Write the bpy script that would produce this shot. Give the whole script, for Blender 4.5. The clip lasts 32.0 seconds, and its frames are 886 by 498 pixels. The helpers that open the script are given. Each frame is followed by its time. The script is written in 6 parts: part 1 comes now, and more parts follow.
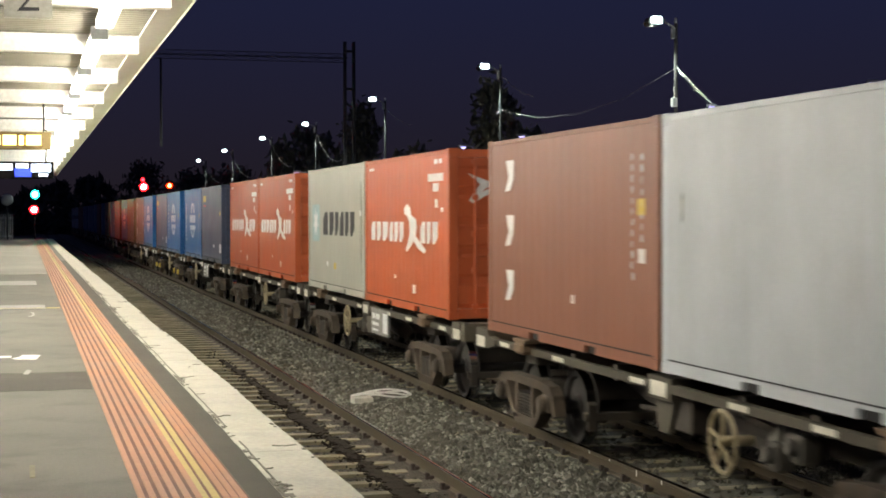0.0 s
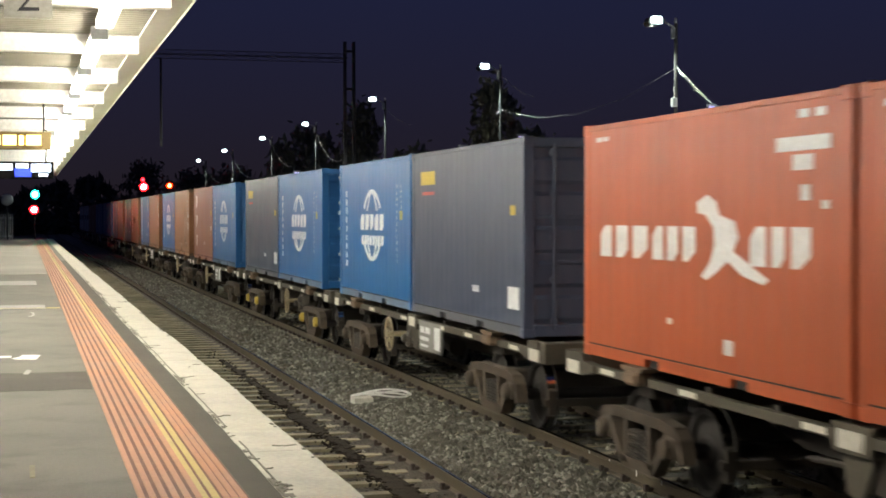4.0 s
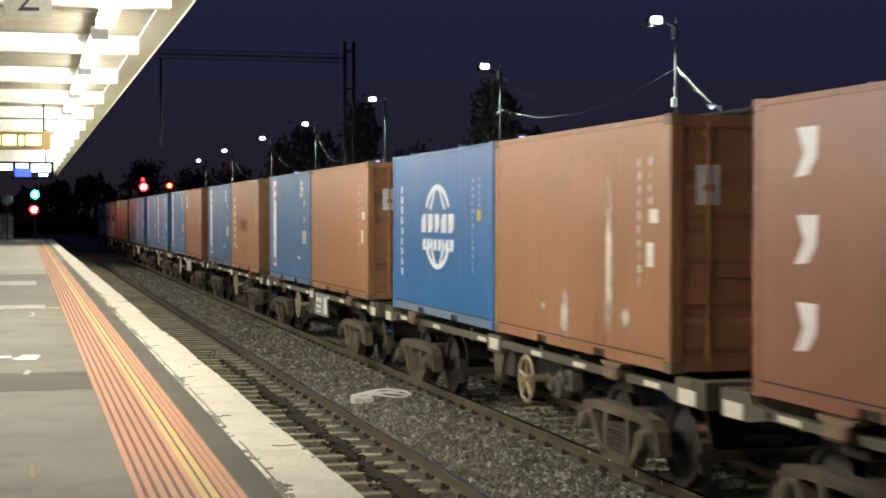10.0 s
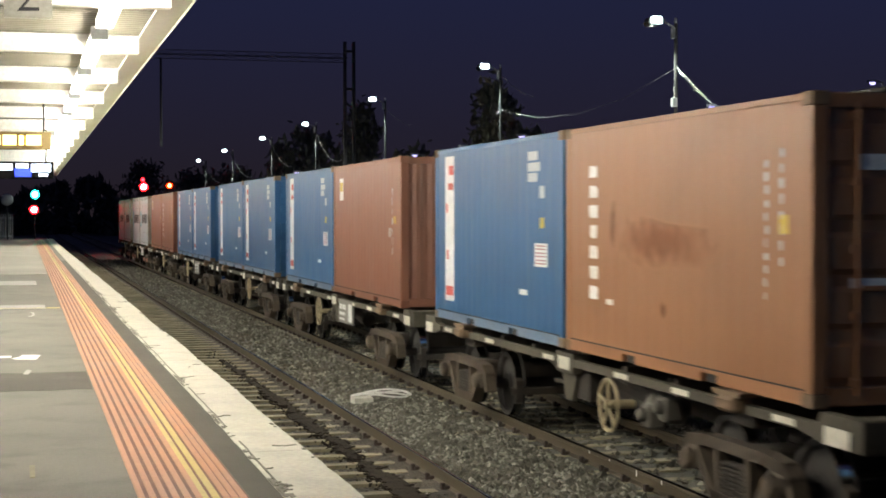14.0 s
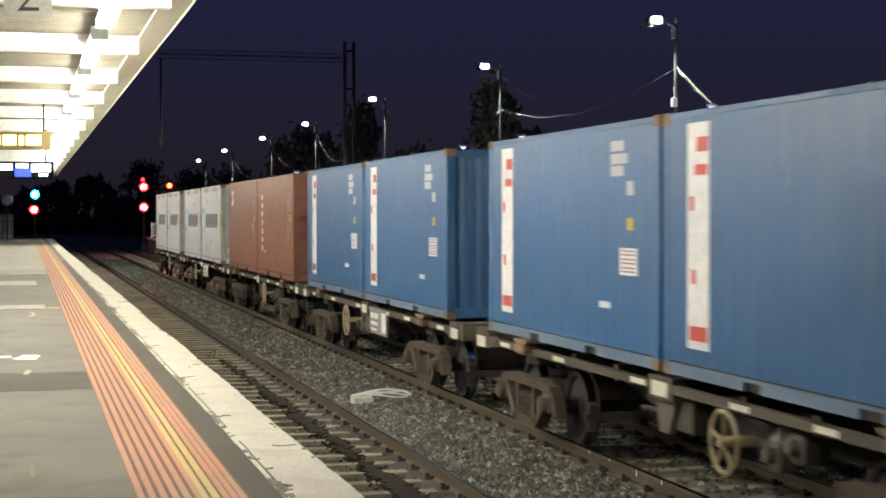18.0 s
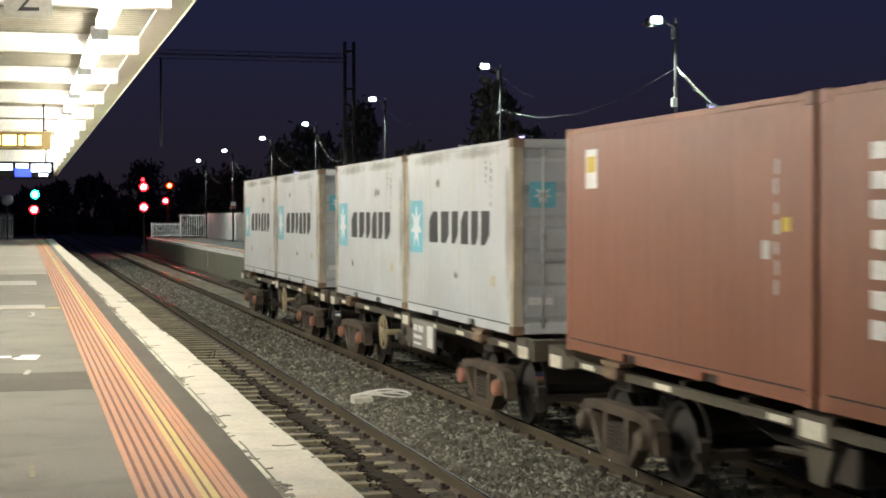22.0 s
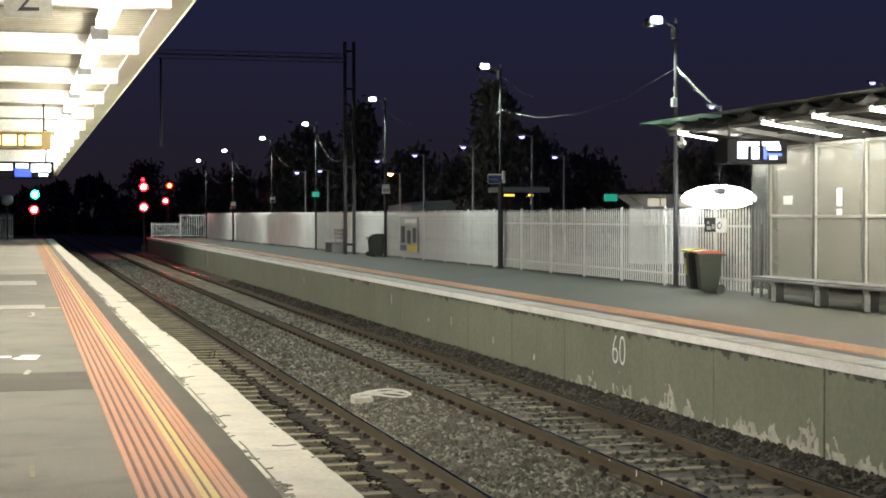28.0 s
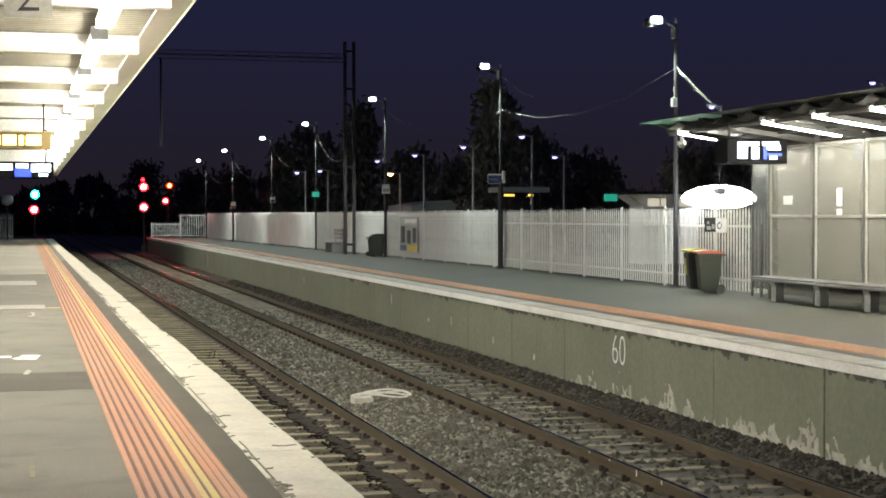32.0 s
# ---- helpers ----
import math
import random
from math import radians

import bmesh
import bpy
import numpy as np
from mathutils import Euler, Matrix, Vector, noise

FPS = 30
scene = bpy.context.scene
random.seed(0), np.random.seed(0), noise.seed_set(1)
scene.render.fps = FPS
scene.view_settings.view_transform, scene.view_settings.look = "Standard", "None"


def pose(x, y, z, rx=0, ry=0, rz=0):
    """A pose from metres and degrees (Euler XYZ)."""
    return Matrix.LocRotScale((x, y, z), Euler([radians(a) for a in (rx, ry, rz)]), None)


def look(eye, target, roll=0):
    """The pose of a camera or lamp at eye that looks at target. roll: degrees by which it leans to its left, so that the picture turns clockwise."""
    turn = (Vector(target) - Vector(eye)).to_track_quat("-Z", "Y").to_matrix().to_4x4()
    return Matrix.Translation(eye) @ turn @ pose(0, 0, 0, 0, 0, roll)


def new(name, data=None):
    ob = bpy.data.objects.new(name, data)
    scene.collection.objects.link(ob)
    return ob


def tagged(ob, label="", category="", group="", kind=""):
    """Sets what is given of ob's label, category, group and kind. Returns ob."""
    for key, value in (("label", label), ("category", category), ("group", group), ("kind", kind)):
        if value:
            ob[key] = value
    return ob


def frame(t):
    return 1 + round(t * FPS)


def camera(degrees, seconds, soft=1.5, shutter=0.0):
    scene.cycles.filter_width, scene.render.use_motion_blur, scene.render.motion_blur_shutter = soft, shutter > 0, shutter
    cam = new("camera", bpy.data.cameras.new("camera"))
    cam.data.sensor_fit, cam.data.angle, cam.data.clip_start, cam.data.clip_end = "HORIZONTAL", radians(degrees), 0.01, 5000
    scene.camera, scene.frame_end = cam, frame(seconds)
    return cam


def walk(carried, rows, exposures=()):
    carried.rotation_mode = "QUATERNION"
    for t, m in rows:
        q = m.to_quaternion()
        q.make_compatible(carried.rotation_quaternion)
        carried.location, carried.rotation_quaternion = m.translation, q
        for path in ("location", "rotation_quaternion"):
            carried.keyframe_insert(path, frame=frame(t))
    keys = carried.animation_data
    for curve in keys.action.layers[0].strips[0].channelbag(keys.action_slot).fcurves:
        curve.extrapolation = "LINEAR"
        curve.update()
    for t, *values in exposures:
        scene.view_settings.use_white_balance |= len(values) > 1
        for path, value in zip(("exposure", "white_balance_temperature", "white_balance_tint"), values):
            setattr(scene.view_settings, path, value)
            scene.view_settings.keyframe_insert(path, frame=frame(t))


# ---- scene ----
# Plan: y runs along the tracks, x across them; the platforms lie 1.08 m over z = 0.
cam = camera(31.25, 32.0, soft=1.8, shutter=0.5)
EYE = (0.0, 0.0, 2.735)
STAND = pose(*EYE, 90 - 1.218, 0, -14.79) @ pose(0, 0, 0, 0, 0, -0.06)
walk(cam, [(0.0, STAND), (32.0, STAND)], exposures=[(0.0, -0.09), (3.5, -0.09), (7.0, 0.04), (20.0, 0.05), (24.0, -0.03), (28.0, 0.0), (32.0, 0.0)])

DECK = 1.08          # platform surface
EDGE_A = 1.90        # edge of the platform the camera stands on
EDGE_B = 8.94        # edge of the platform across the tracks
TRACK_A, TRACK_B = 3.752, 7.385
GAUGE = 1.53         # between rail centres
RAIL = -0.095        # top of the rails

# ---- night sky and lights ----
world = bpy.data.worlds.new("night")
scene.world = world
world.use_nodes = True
wn, wl = world.node_tree.nodes, world.node_tree.links
wn.clear()
w_out = wn.new("ShaderNodeOutputWorld")
w_bg = wn.new("ShaderNodeBackground")
w_ramp = wn.new("ShaderNodeValToRGB")
w_sep = wn.new("ShaderNodeSeparateXYZ")
w_co = wn.new("ShaderNodeTexCoord")
w_ramp.color_ramp.elements[0].position, w_ramp.color_ramp.elements[0].color = 0.0, (0.0085, 0.0062, 0.0080, 1)
w_ramp.color_ramp.elements[1].position, w_ramp.color_ramp.elements[1].color = 0.16, (0.0068, 0.0084, 0.0250, 1)
wl.new(w_co.outputs["Generated"], w_sep.inputs[0])
wl.new(w_sep.outputs["Z"], w_ramp.inputs[0])
wl.new(w_ramp.outputs[0], w_bg.inputs[0])
w_bg.inputs[1].default_value = 1.85
wl.new(w_bg.outputs[0], w_out.inputs[0])

CANOPY_GLOW = 140.0   # strip lights under the near canopy
TUBE_GLOW = 300.0     # tubes in the shelter
FLOOD_WATTS = 1600.0  # platform floodlights


# ---- materials ----
MATS = {}


def shader(name):
    m = bpy.data.materials.new(name)
    m.use_nodes = True
    n, l = m.node_tree.nodes, m.node_tree.links
    n.clear()
    out = n.new("ShaderNodeOutputMaterial")
    b = n.new("ShaderNodeBsdfPrincipled")
    l.new(b.outputs[0], out.inputs[0])
    MATS[name] = m
    return m, n, l, b


def noise_at(n, l, co, scale, detail=4, stretch=None):
    t = n.new("ShaderNodeTexNoise")
    t.inputs["Scale"].default_value = scale
    t.inputs["Detail"].default_value = detail
    if stretch:
        mp = n.new("ShaderNodeMapping")
        mp.inputs["Scale"].default_value = stretch
        l.new(co, mp.inputs["Vector"])
        l.new(mp.outputs[0], t.inputs["Vector"])
    else:
        l.new(co, t.inputs["Vector"])
    return t.outputs["Fac"]


def ramp(n, l, fac, a, b):
    r = n.new("ShaderNodeMapRange")
    r.inputs["From Min"].default_value, r.inputs["From Max"].default_value = a, b
    l.new(fac, r.inputs["Value"])
    return r.outputs[0]


def mix(n, l, fac, a, b, mode="MIX"):
    m = n.new("ShaderNodeMix")
    m.data_type, m.blend_type = "RGBA", mode
    if isinstance(fac, float):
        m.inputs["Factor"].default_value = fac
    else:
        l.new(fac, m.inputs["Factor"])
    for sock, v in ((m.inputs["A"], a), (m.inputs["B"], b)):
        if isinstance(v, tuple):
            sock.default_value = (*v[:3], 1)
        else:
            l.new(v, sock)
    return m.outputs["Result"]


def tone(c, k):
    return tuple(min(1.0, v * k) for v in c[:3])


def surface(name, col, rough=0.7, metal=0.0, big=0.8, fine=30.0, vary=0.25, bump=0.15, dist=0.01, dirt=None, dirt_amount=0.5, streak=False, per_object=0.0, gloss_vary=0.15, spec=0.5, dents=0.0, grain=0.75):
    """A worn surface: broad tone, fine grain, dirt patches or run-down streaks, slight relief."""
    m, n, l, b = shader(name)
    co = n.new("ShaderNodeTexCoord").outputs["Object"]
    if per_object:
        info = n.new("ShaderNodeObjectInfo")
        add = n.new("ShaderNodeVectorMath")
        add.operation = "MULTIPLY_ADD"
        comb = n.new("ShaderNodeCombineXYZ")
        for s in range(3):
            l.new(info.outputs["Random"], comb.inputs[s])
        l.new(comb.outputs[0], add.inputs[0])
        add.inputs[1].default_value = (37.0, 53.0, 71.0)
        l.new(co, add.inputs[2])
        co = add.outputs[0]
    f1 = noise_at(n, l, co, big, 5)
    f2 = noise_at(n, l, co, fine, 3)
    c = mix(n, l, ramp(n, l, f1, 0.3, 0.7), tone(col, 1 - vary), tone(col, 1 + vary * 0.6))
    c = mix(n, l, ramp(n, l, f2, 0.25, 0.75), c, mix(n, l, 1.0, c, (grain, grain, grain), "MULTIPLY"))
    if dirt:
        f3 = noise_at(n, l, co, 2.2, 7, (3.5, 3.5, 0.35) if streak else None)
        k = n.new("ShaderNodeMath")
        k.operation = "MULTIPLY"
        l.new(ramp(n, l, f3, 0.52, 0.78), k.inputs[0])
        k.inputs[1].default_value = dirt_amount
        c = mix(n, l, k.outputs[0], c, dirt)
    if per_object:
        hv = n.new("ShaderNodeHueSaturation")
        l.new(c, hv.inputs["Color"])
        l.new(ramp_out(n, l, info.outputs["Random"], 1 - per_object, 1 + per_object), hv.inputs["Value"])
        c = hv.outputs[0]
    l.new(c, b.inputs["Base Color"])
    l.new(ramp_out(n, l, f1, max(0.03, rough - gloss_vary), min(1, rough + gloss_vary)), b.inputs["Roughness"])
    b.inputs["Metallic"].default_value = metal
    b.inputs["Specular IOR Level"].default_value = spec
    if bump:
        bp = n.new("ShaderNodeBump")
        bp.inputs["Strength"].default_value, bp.inputs["Distance"].default_value = bump, dist
        l.new(f2, bp.inputs["Height"])
        if dents:
            dent = n.new("ShaderNodeBump")
            dent.inputs["Strength"].default_value, dent.inputs["Distance"].default_value = 1.0, dents
            l.new(noise_at(n, l, co, 1.3, 2), dent.inputs["Height"])
            l.new(dent.outputs[0], bp.inputs["Normal"])
        l.new(bp.outputs[0], b.inputs["Normal"])
    return m


def ramp_out(n, l, fac, lo, hi):
    r = n.new("ShaderNodeMapRange")
    r.inputs["From Min"].default_value, r.inputs["From Max"].default_value = 0.0, 1.0
    r.inputs["To Min"].default_value, r.inputs["To Max"].default_value = lo, hi
    l.new(fac, r.inputs["Value"])
    return r.outputs[0]


def glow(name, col, strength):
    m, n, l, b = shader(name)
    b.inputs["Base Color"].default_value = (*tone(col, 0.5), 1)
    b.inputs["Emission Color"].default_value = (*col, 1)
    b.inputs["Emission Strength"].default_value = strength
    return m


def glass(name, col, rough=0.1, alpha=0.3):
    m, n, l, b = shader(name)
    b.inputs["Base Color"].default_value = (*col, 1)
    b.inputs["Roughness"].default_value = rough
    b.inputs["Alpha"].default_value = alpha
    return m


surface("asphalt", (0.168, 0.164, 0.135), 0.75, spec=0.3, big=0.45, fine=60, vary=0.28, bump=0.35, dist=0.006, dirt=(0.070, 0.066, 0.055), dirt_amount=0.55)
surface("asphalt_old", (0.082, 0.078, 0.060), 0.8, spec=0.3, big=0.9, fine=60, vary=0.35, bump=0.35, dist=0.006, dirt=(0.085, 0.08, 0.066), dirt_amount=0.6)
surface("asphalt_far", (0.066, 0.067, 0.048), 0.8, spec=0.25, big=0.3, fine=55, vary=0.3, bump=0.25, dist=0.006, dirt=(0.05, 0.05, 0.05), dirt_amount=0.5)
surface("concrete", (0.176, 0.190, 0.136), 0.75, big=0.5, fine=14, vary=0.2, bump=0.12, dist=0.005, dirt=(0.12, 0.115, 0.085), dirt_amount=0.4, streak=True)
surface("efflorescence", (0.44, 0.43, 0.37), 0.9, big=4, fine=40, vary=0.35, bump=0.2)
surface("edge_white", (0.88, 0.87, 0.83), 0.5, big=3, fine=25, vary=0.08, dirt=(0.4, 0.37, 0.3), dirt_amount=0.3)
surface("tactile_far", (0.37, 0.142, 0.028), 0.6, big=1.6, fine=30, vary=0.28, bump=0.1, dirt=(0.17, 0.095, 0.045), dirt_amount=0.6)
surface("coping_paint", (0.53, 0.515, 0.43), 0.6, big=2.2, fine=25, vary=0.22, bump=0.3, dist=0.006, dirt=(0.24, 0.22, 0.17), dirt_amount=0.75)
surface("coping_bare", (0.17, 0.16, 0.13), 0.85, big=4, fine=40, vary=0.3, bump=0.2)
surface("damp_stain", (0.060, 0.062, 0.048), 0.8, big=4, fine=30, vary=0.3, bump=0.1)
surface("screen_case", (0.008, 0.008, 0.009), 0.85, vary=0.2, bump=0, spec=0.1)
# white of the hanging sign, darkened because its lamps shine from behind
surface("sign_white_dim", (0.42, 0.41, 0.36), 0.6, vary=0.06)
surface("tactile_orange", (0.455, 0.212, 0.104), 0.55, big=1.2, fine=30, vary=0.18, bump=0.1, dirt=(0.35, 0.16, 0.09), dirt_amount=0.35)
surface("tactile_yellow", (0.52, 0.42, 0.13), 0.55, big=1.2, fine=30, vary=0.15, bump=0.1, dirt=(0.45, 0.30, 0.08), dirt_amount=0.35)
surface("earth", (0.030, 0.028, 0.025), 0.95, big=0.1, fine=4, vary=0.4, bump=0.3, dist=0.05)
surface("ballast_oiled", (0.045, 0.036, 0.025), 0.9, big=1.5, fine=26, vary=0.4, bump=0.9, dist=0.05, dirt=(0.10, 0.085, 0.06), dirt_amount=0.5)
surface("grease", (0.030, 0.024, 0.017), 0.92, spec=0.1, big=6, fine=40, vary=0.4, bump=0.2)
surface("ballast", (0.105, 0.100, 0.080), 0.9, big=0.5, fine=26, vary=0.35, bump=0.9, dist=0.05, dirt=(0.07, 0.06, 0.05), dirt_amount=0.6)
surface("sleeper_concrete", (0.250, 0.222, 0.146), 0.85, big=2.5, fine=25, vary=0.35, bump=0.25, dist=0.008, dirt=(0.06, 0.05, 0.036), dirt_amount=0.65, per_object=0.25)
surface("rail_steel", (0.098, 0.076, 0.046), 0.6, 0.4, big=2, fine=40, vary=0.3, bump=0.15, dist=0.004)
surface("rail_head", (0.20, 0.20, 0.21), 0.06, 1.0, big=3, fine=50, vary=0.25, bump=0, gloss_vary=0.02)
surface("clip_steel", (0.05, 0.035, 0.028), 0.8, 0.2, vary=0.3)
surface("white_steel", (0.80, 0.80, 0.755), 0.45, big=1.0, fine=20, vary=0.1, bump=0.06, dirt=(0.45, 0.42, 0.36), dirt_amount=0.35, streak=True)
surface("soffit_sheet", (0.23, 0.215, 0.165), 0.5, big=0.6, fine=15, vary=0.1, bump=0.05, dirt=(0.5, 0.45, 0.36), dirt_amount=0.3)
surface("beam_white", (0.88, 0.87, 0.82), 0.45, big=0.8, fine=15, vary=0.06, bump=0.05)
surface("dark_steel", (0.018, 0.018, 0.019), 0.7, 0.1, big=1.5, fine=30, vary=0.3, bump=0.1)
surface("galvanised", (0.42, 0.43, 0.43), 0.45, 0.6, big=3, fine=30, vary=0.2, bump=0.08)
surface("grey_roof", (0.026, 0.026, 0.022), 0.85, 0.0, spec=0.2, big=0.8, fine=20, vary=0.2, bump=0.08)
surface("green_roof", (0.36, 0.44, 0.40), 0.5, big=0.8, fine=20, vary=0.15, bump=0.08)
surface("bin_green", (0.024, 0.032, 0.020), 0.5, big=2, fine=40, vary=0.2, bump=0.1)
surface("bin_black", (0.018, 0.018, 0.018), 0.5, big=2, fine=40, vary=0.2, bump=0.1)
surface("lid_yellow", (0.48, 0.42, 0.06), 0.45, big=2, vary=0.15)
surface("lid_red", (0.34, 0.085, 0.045), 0.45, big=2, vary=0.15)
surface("black_plastic", (0.012, 0.012, 0.013), 0.5, vary=0.2)
surface("sign_white", (0.74, 0.74, 0.72), 0.5, vary=0.06)
surface("sign_blue", (0.05, 0.08, 0.22), 0.5, vary=0.1)
surface("sign_grey", (0.30, 0.31, 0.30), 0.5, vary=0.2)
surface("cable_grey", (0.10, 0.10, 0.10), 0.6, vary=0.2)
surface("coil_white", (0.80, 0.79, 0.75), 0.5, vary=0.1)
surface("cable_white", (0.38, 0.38, 0.36), 0.5, vary=0.1)
surface("concrete_block", (0.60, 0.58, 0.50), 0.85, big=4, vary=0.2, bump=0.2)
surface("bark", (0.07, 0.05, 0.035), 0.9, big=3, fine=25, vary=0.3, bump=0.5, dist=0.02)
surface("leaf", (0.095, 0.100, 0.070), 0.7, big=1, vary=0.4)
surface("bench_steel", (0.15, 0.15, 0.14), 0.45, 0.4, vary=0.2)
surface("wagon_steel", (0.050, 0.041, 0.031), 0.75, 0.1, big=1.2, fine=25, vary=0.35, bump=0.15, dirt=(0.085, 0.055, 0.033), dirt_amount=0.6, per_object=0.12)
surface("sill_steel", (0.092, 0.080, 0.055), 0.7, 0.1, big=1.2, fine=25, vary=0.3, bump=0.15, dirt=(0.07, 0.055, 0.04), dirt_amount=0.6, per_object=0.12)
surface("bogie_steel", (0.082, 0.062, 0.041), 0.85, big=3, fine=30, vary=0.35, bump=0.25, dirt=(0.05, 0.035, 0.025), dirt_amount=0.7, per_object=0.15)
surface("wheel_steel", (0.026, 0.022, 0.018), 0.8, 0.0, big=3, fine=30, vary=0.3, bump=0.1)
surface("tread_steel", (0.85, 0.84, 0.82), 0.12, 1.0, vary=0.1, bump=0, gloss_vary=0.03)
surface("axle_cap", (0.34, 0.15, 0.10), 0.7, big=5, vary=0.3)
surface("spring_yellow", (0.55, 0.40, 0.06), 0.6, big=5, vary=0.3)
surface("handwheel_paint", (0.40, 0.33, 0.20), 0.6, big=4, vary=0.2)
surface("reflector", (0.74, 0.71, 0.60), 0.35, big=5, vary=0.12)
surface("board_grey", (0.25, 0.245, 0.22), 0.55, big=4, vary=0.2, dirt=(0.2, 0.17, 0.13), dirt_amount=0.5)
surface("casting_rust", (0.21, 0.14, 0.085), 0.8, big=4, fine=30, vary=0.35, bump=0.2)
for paint, col, dirt, k in (
        ("orange_paint", (0.46, 0.100, 0.033), (0.28, 0.09, 0.045), 0.5), ("brown_paint", (0.225, 0.096, 0.058), (0.17, 0.07, 0.05), 0.45),
        ("tan_paint", (0.290, 0.140, 0.066), (0.26, 0.11, 0.06), 0.5), ("blue_paint", (0.034, 0.112, 0.248), (0.105, 0.155, 0.190), 0.5),
        ("globe_paint", (0.026, 0.128, 0.330), (0.05, 0.14, 0.29), 0.25), ("white_paint", (0.47, 0.505, 0.525), (0.38, 0.34, 0.25), 0.5),
        ("slate_paint", (0.058, 0.074, 0.112), (0.12, 0.13, 0.15), 0.4), ("navy_paint", (0.055, 0.070, 0.112), (0.11, 0.115, 0.14), 0.4), ("cream_paint", (0.41, 0.415, 0.35), (0.36, 0.33, 0.25), 0.4),
        ("silver_paint", (0.50, 0.53, 0.55), (0.40, 0.40, 0.38), 0.4)):
    surface(paint, col, 0.38 if "slate" in paint or "globe" in paint else 0.44, spec=0.40, gloss_vary=0.08, big=0.9, fine=30, vary=0.13, bump=0.03, dist=0.003, dirt=dirt, dirt_amount=k, streak=True, per_object=0.09, dents=0.016, grain=0.93)
# paler bottom-rail copies of these paints; the light they catch is in the colour
surface("rail_blue_lit", (0.125, 0.185, 0.270), 0.6, big=1.5, fine=30, vary=0.25, dirt=(0.17, 0.18, 0.19), dirt_amount=0.5)
surface("rail_slate_lit", (0.105, 0.112, 0.125), 0.6, big=1.5, fine=30, vary=0.25)
surface("mark_white", (0.80, 0.81, 0.80), 0.5, big=5, fine=30, vary=0.12, bump=0)
surface("mark_black", (0.030, 0.030, 0.034), 0.7, big=5, vary=0.2, bump=0)
surface("mark_cyan", (0.16, 0.50, 0.62), 0.5, big=5, vary=0.1, bump=0)
surface("mark_red", (0.58, 0.08, 0.06), 0.5, big=5, vary=0.1, bump=0)
surface("mark_yellow", (0.62, 0.46, 0.04), 0.5, big=5, vary=0.1, bump=0)
surface("mark_dull", (0.21, 0.20, 0.11), 0.7, big=8, vary=0.3, bump=0)
surface("mark_faded", (0.48, 0.45, 0.28), 0.5, big=5, vary=0.15, bump=0)
surface("mark_grey", (0.20, 0.21, 0.21), 0.5, big=5, vary=0.2, bump=0)
surface("mark_pale", (0.50, 0.535, 0.545), 0.5, big=5, vary=0.15, bump=0)


def stain(name, col, strength):
    """A thin stain that fades out towards its ragged edge."""
    m, n, l, b = shader(name)
    tc = n.new("ShaderNodeTexCoord")
    sep = n.new("ShaderNodeSeparateXYZ")
    l.new(tc.outputs["Generated"], sep.inputs[0])
    comb = n.new("ShaderNodeCombineXYZ")
    l.new(sep.outputs["Y"], comb.inputs[1])
    l.new(sep.outputs["Z"], comb.inputs[2])
    far = n.new("ShaderNodeVectorMath")
    far.operation = "DISTANCE"
    l.new(comb.outputs[0], far.inputs[0])
    far.inputs[1].default_value = (0.0, 0.5, 0.5)
    ragged = n.new("ShaderNodeMath")
    ragged.operation = "MULTIPLY_ADD"
    l.new(noise_at(n, l, tc.outputs["Object"], 5.0, 5), ragged.inputs[0])
    ragged.inputs[1].default_value = 0.55
    l.new(far.outputs["Value"], ragged.inputs[2])
    fade = n.new("ShaderNodeMapRange")
    fade.inputs["From Min"].default_value, fade.inputs["From Max"].default_value = 0.74, 0.40
    fade.inputs["To Min"].default_value, fade.inputs["To Max"].default_value = 0.0, strength
    l.new(ragged.outputs[0], fade.inputs["Value"])
    b.inputs["Base Color"].default_value = (*col, 1)
    b.inputs["Roughness"].default_value = 0.75
    l.new(fade.outputs[0], b.inputs["Alpha"])


stain("smear_red", (0.36, 0.12, 0.055), 0.24)
stain("stain_white", (0.60, 0.55, 0.48), 0.9)
stain("rust_bloom", (0.33, 0.22, 0.085), 0.34)
stain("rust_run", (0.36, 0.29, 0.17), 0.17)
surface("matt_black", (0.015, 0.015, 0.015), 0.7, vary=0.2)
glow("strip_light", (1.0, 0.94, 0.81), CANOPY_GLOW)
glow("tube_light", (1.0, 0.95, 0.82), TUBE_GLOW)
glow("flood_lens", (0.72, 0.93, 1.0), 26.0)
glow("street_lens", (0.50, 0.46, 1.0), 2.6)
glow("sodium_lens", (1.0, 0.30, 0.06), 40.0)
glow("signal_red", (1.0, 0.0012, 0.0020), 200.0)
glow("signal_core", (1.0, 0.45, 0.45), 45.0)
glow("signal_core_green", (0.45, 1.0, 0.95), 10.0)
glow("signal_core_amber", (1.0, 0.72, 0.30), 8.0)
glow("signal_green", (0.003, 1.0, 0.60), 110.0)
glow("signal_amber", (1.0, 0.016, 0.0004), 30.0)
glow("led_amber", (1.0, 0.70, 0.20), 9.0)
glow("screen_white", (0.75, 0.85, 1.0), 3.5)
glow("screen_blue", (0.05, 0.10, 0.9), 1.6)
glow("glare_white", (0.97, 0.98, 1.0), 30.0)
glow("sign_green", (0.04, 0.62, 0.42), 0.42)
glow("window_warm", (1.0, 0.62, 0.10), 1.8)
glow("window_pale", (1.0, 0.93, 0.72), 0.55)
glass("shelter_glass", (0.25, 0.248, 0.21), 0.14, 0.45)


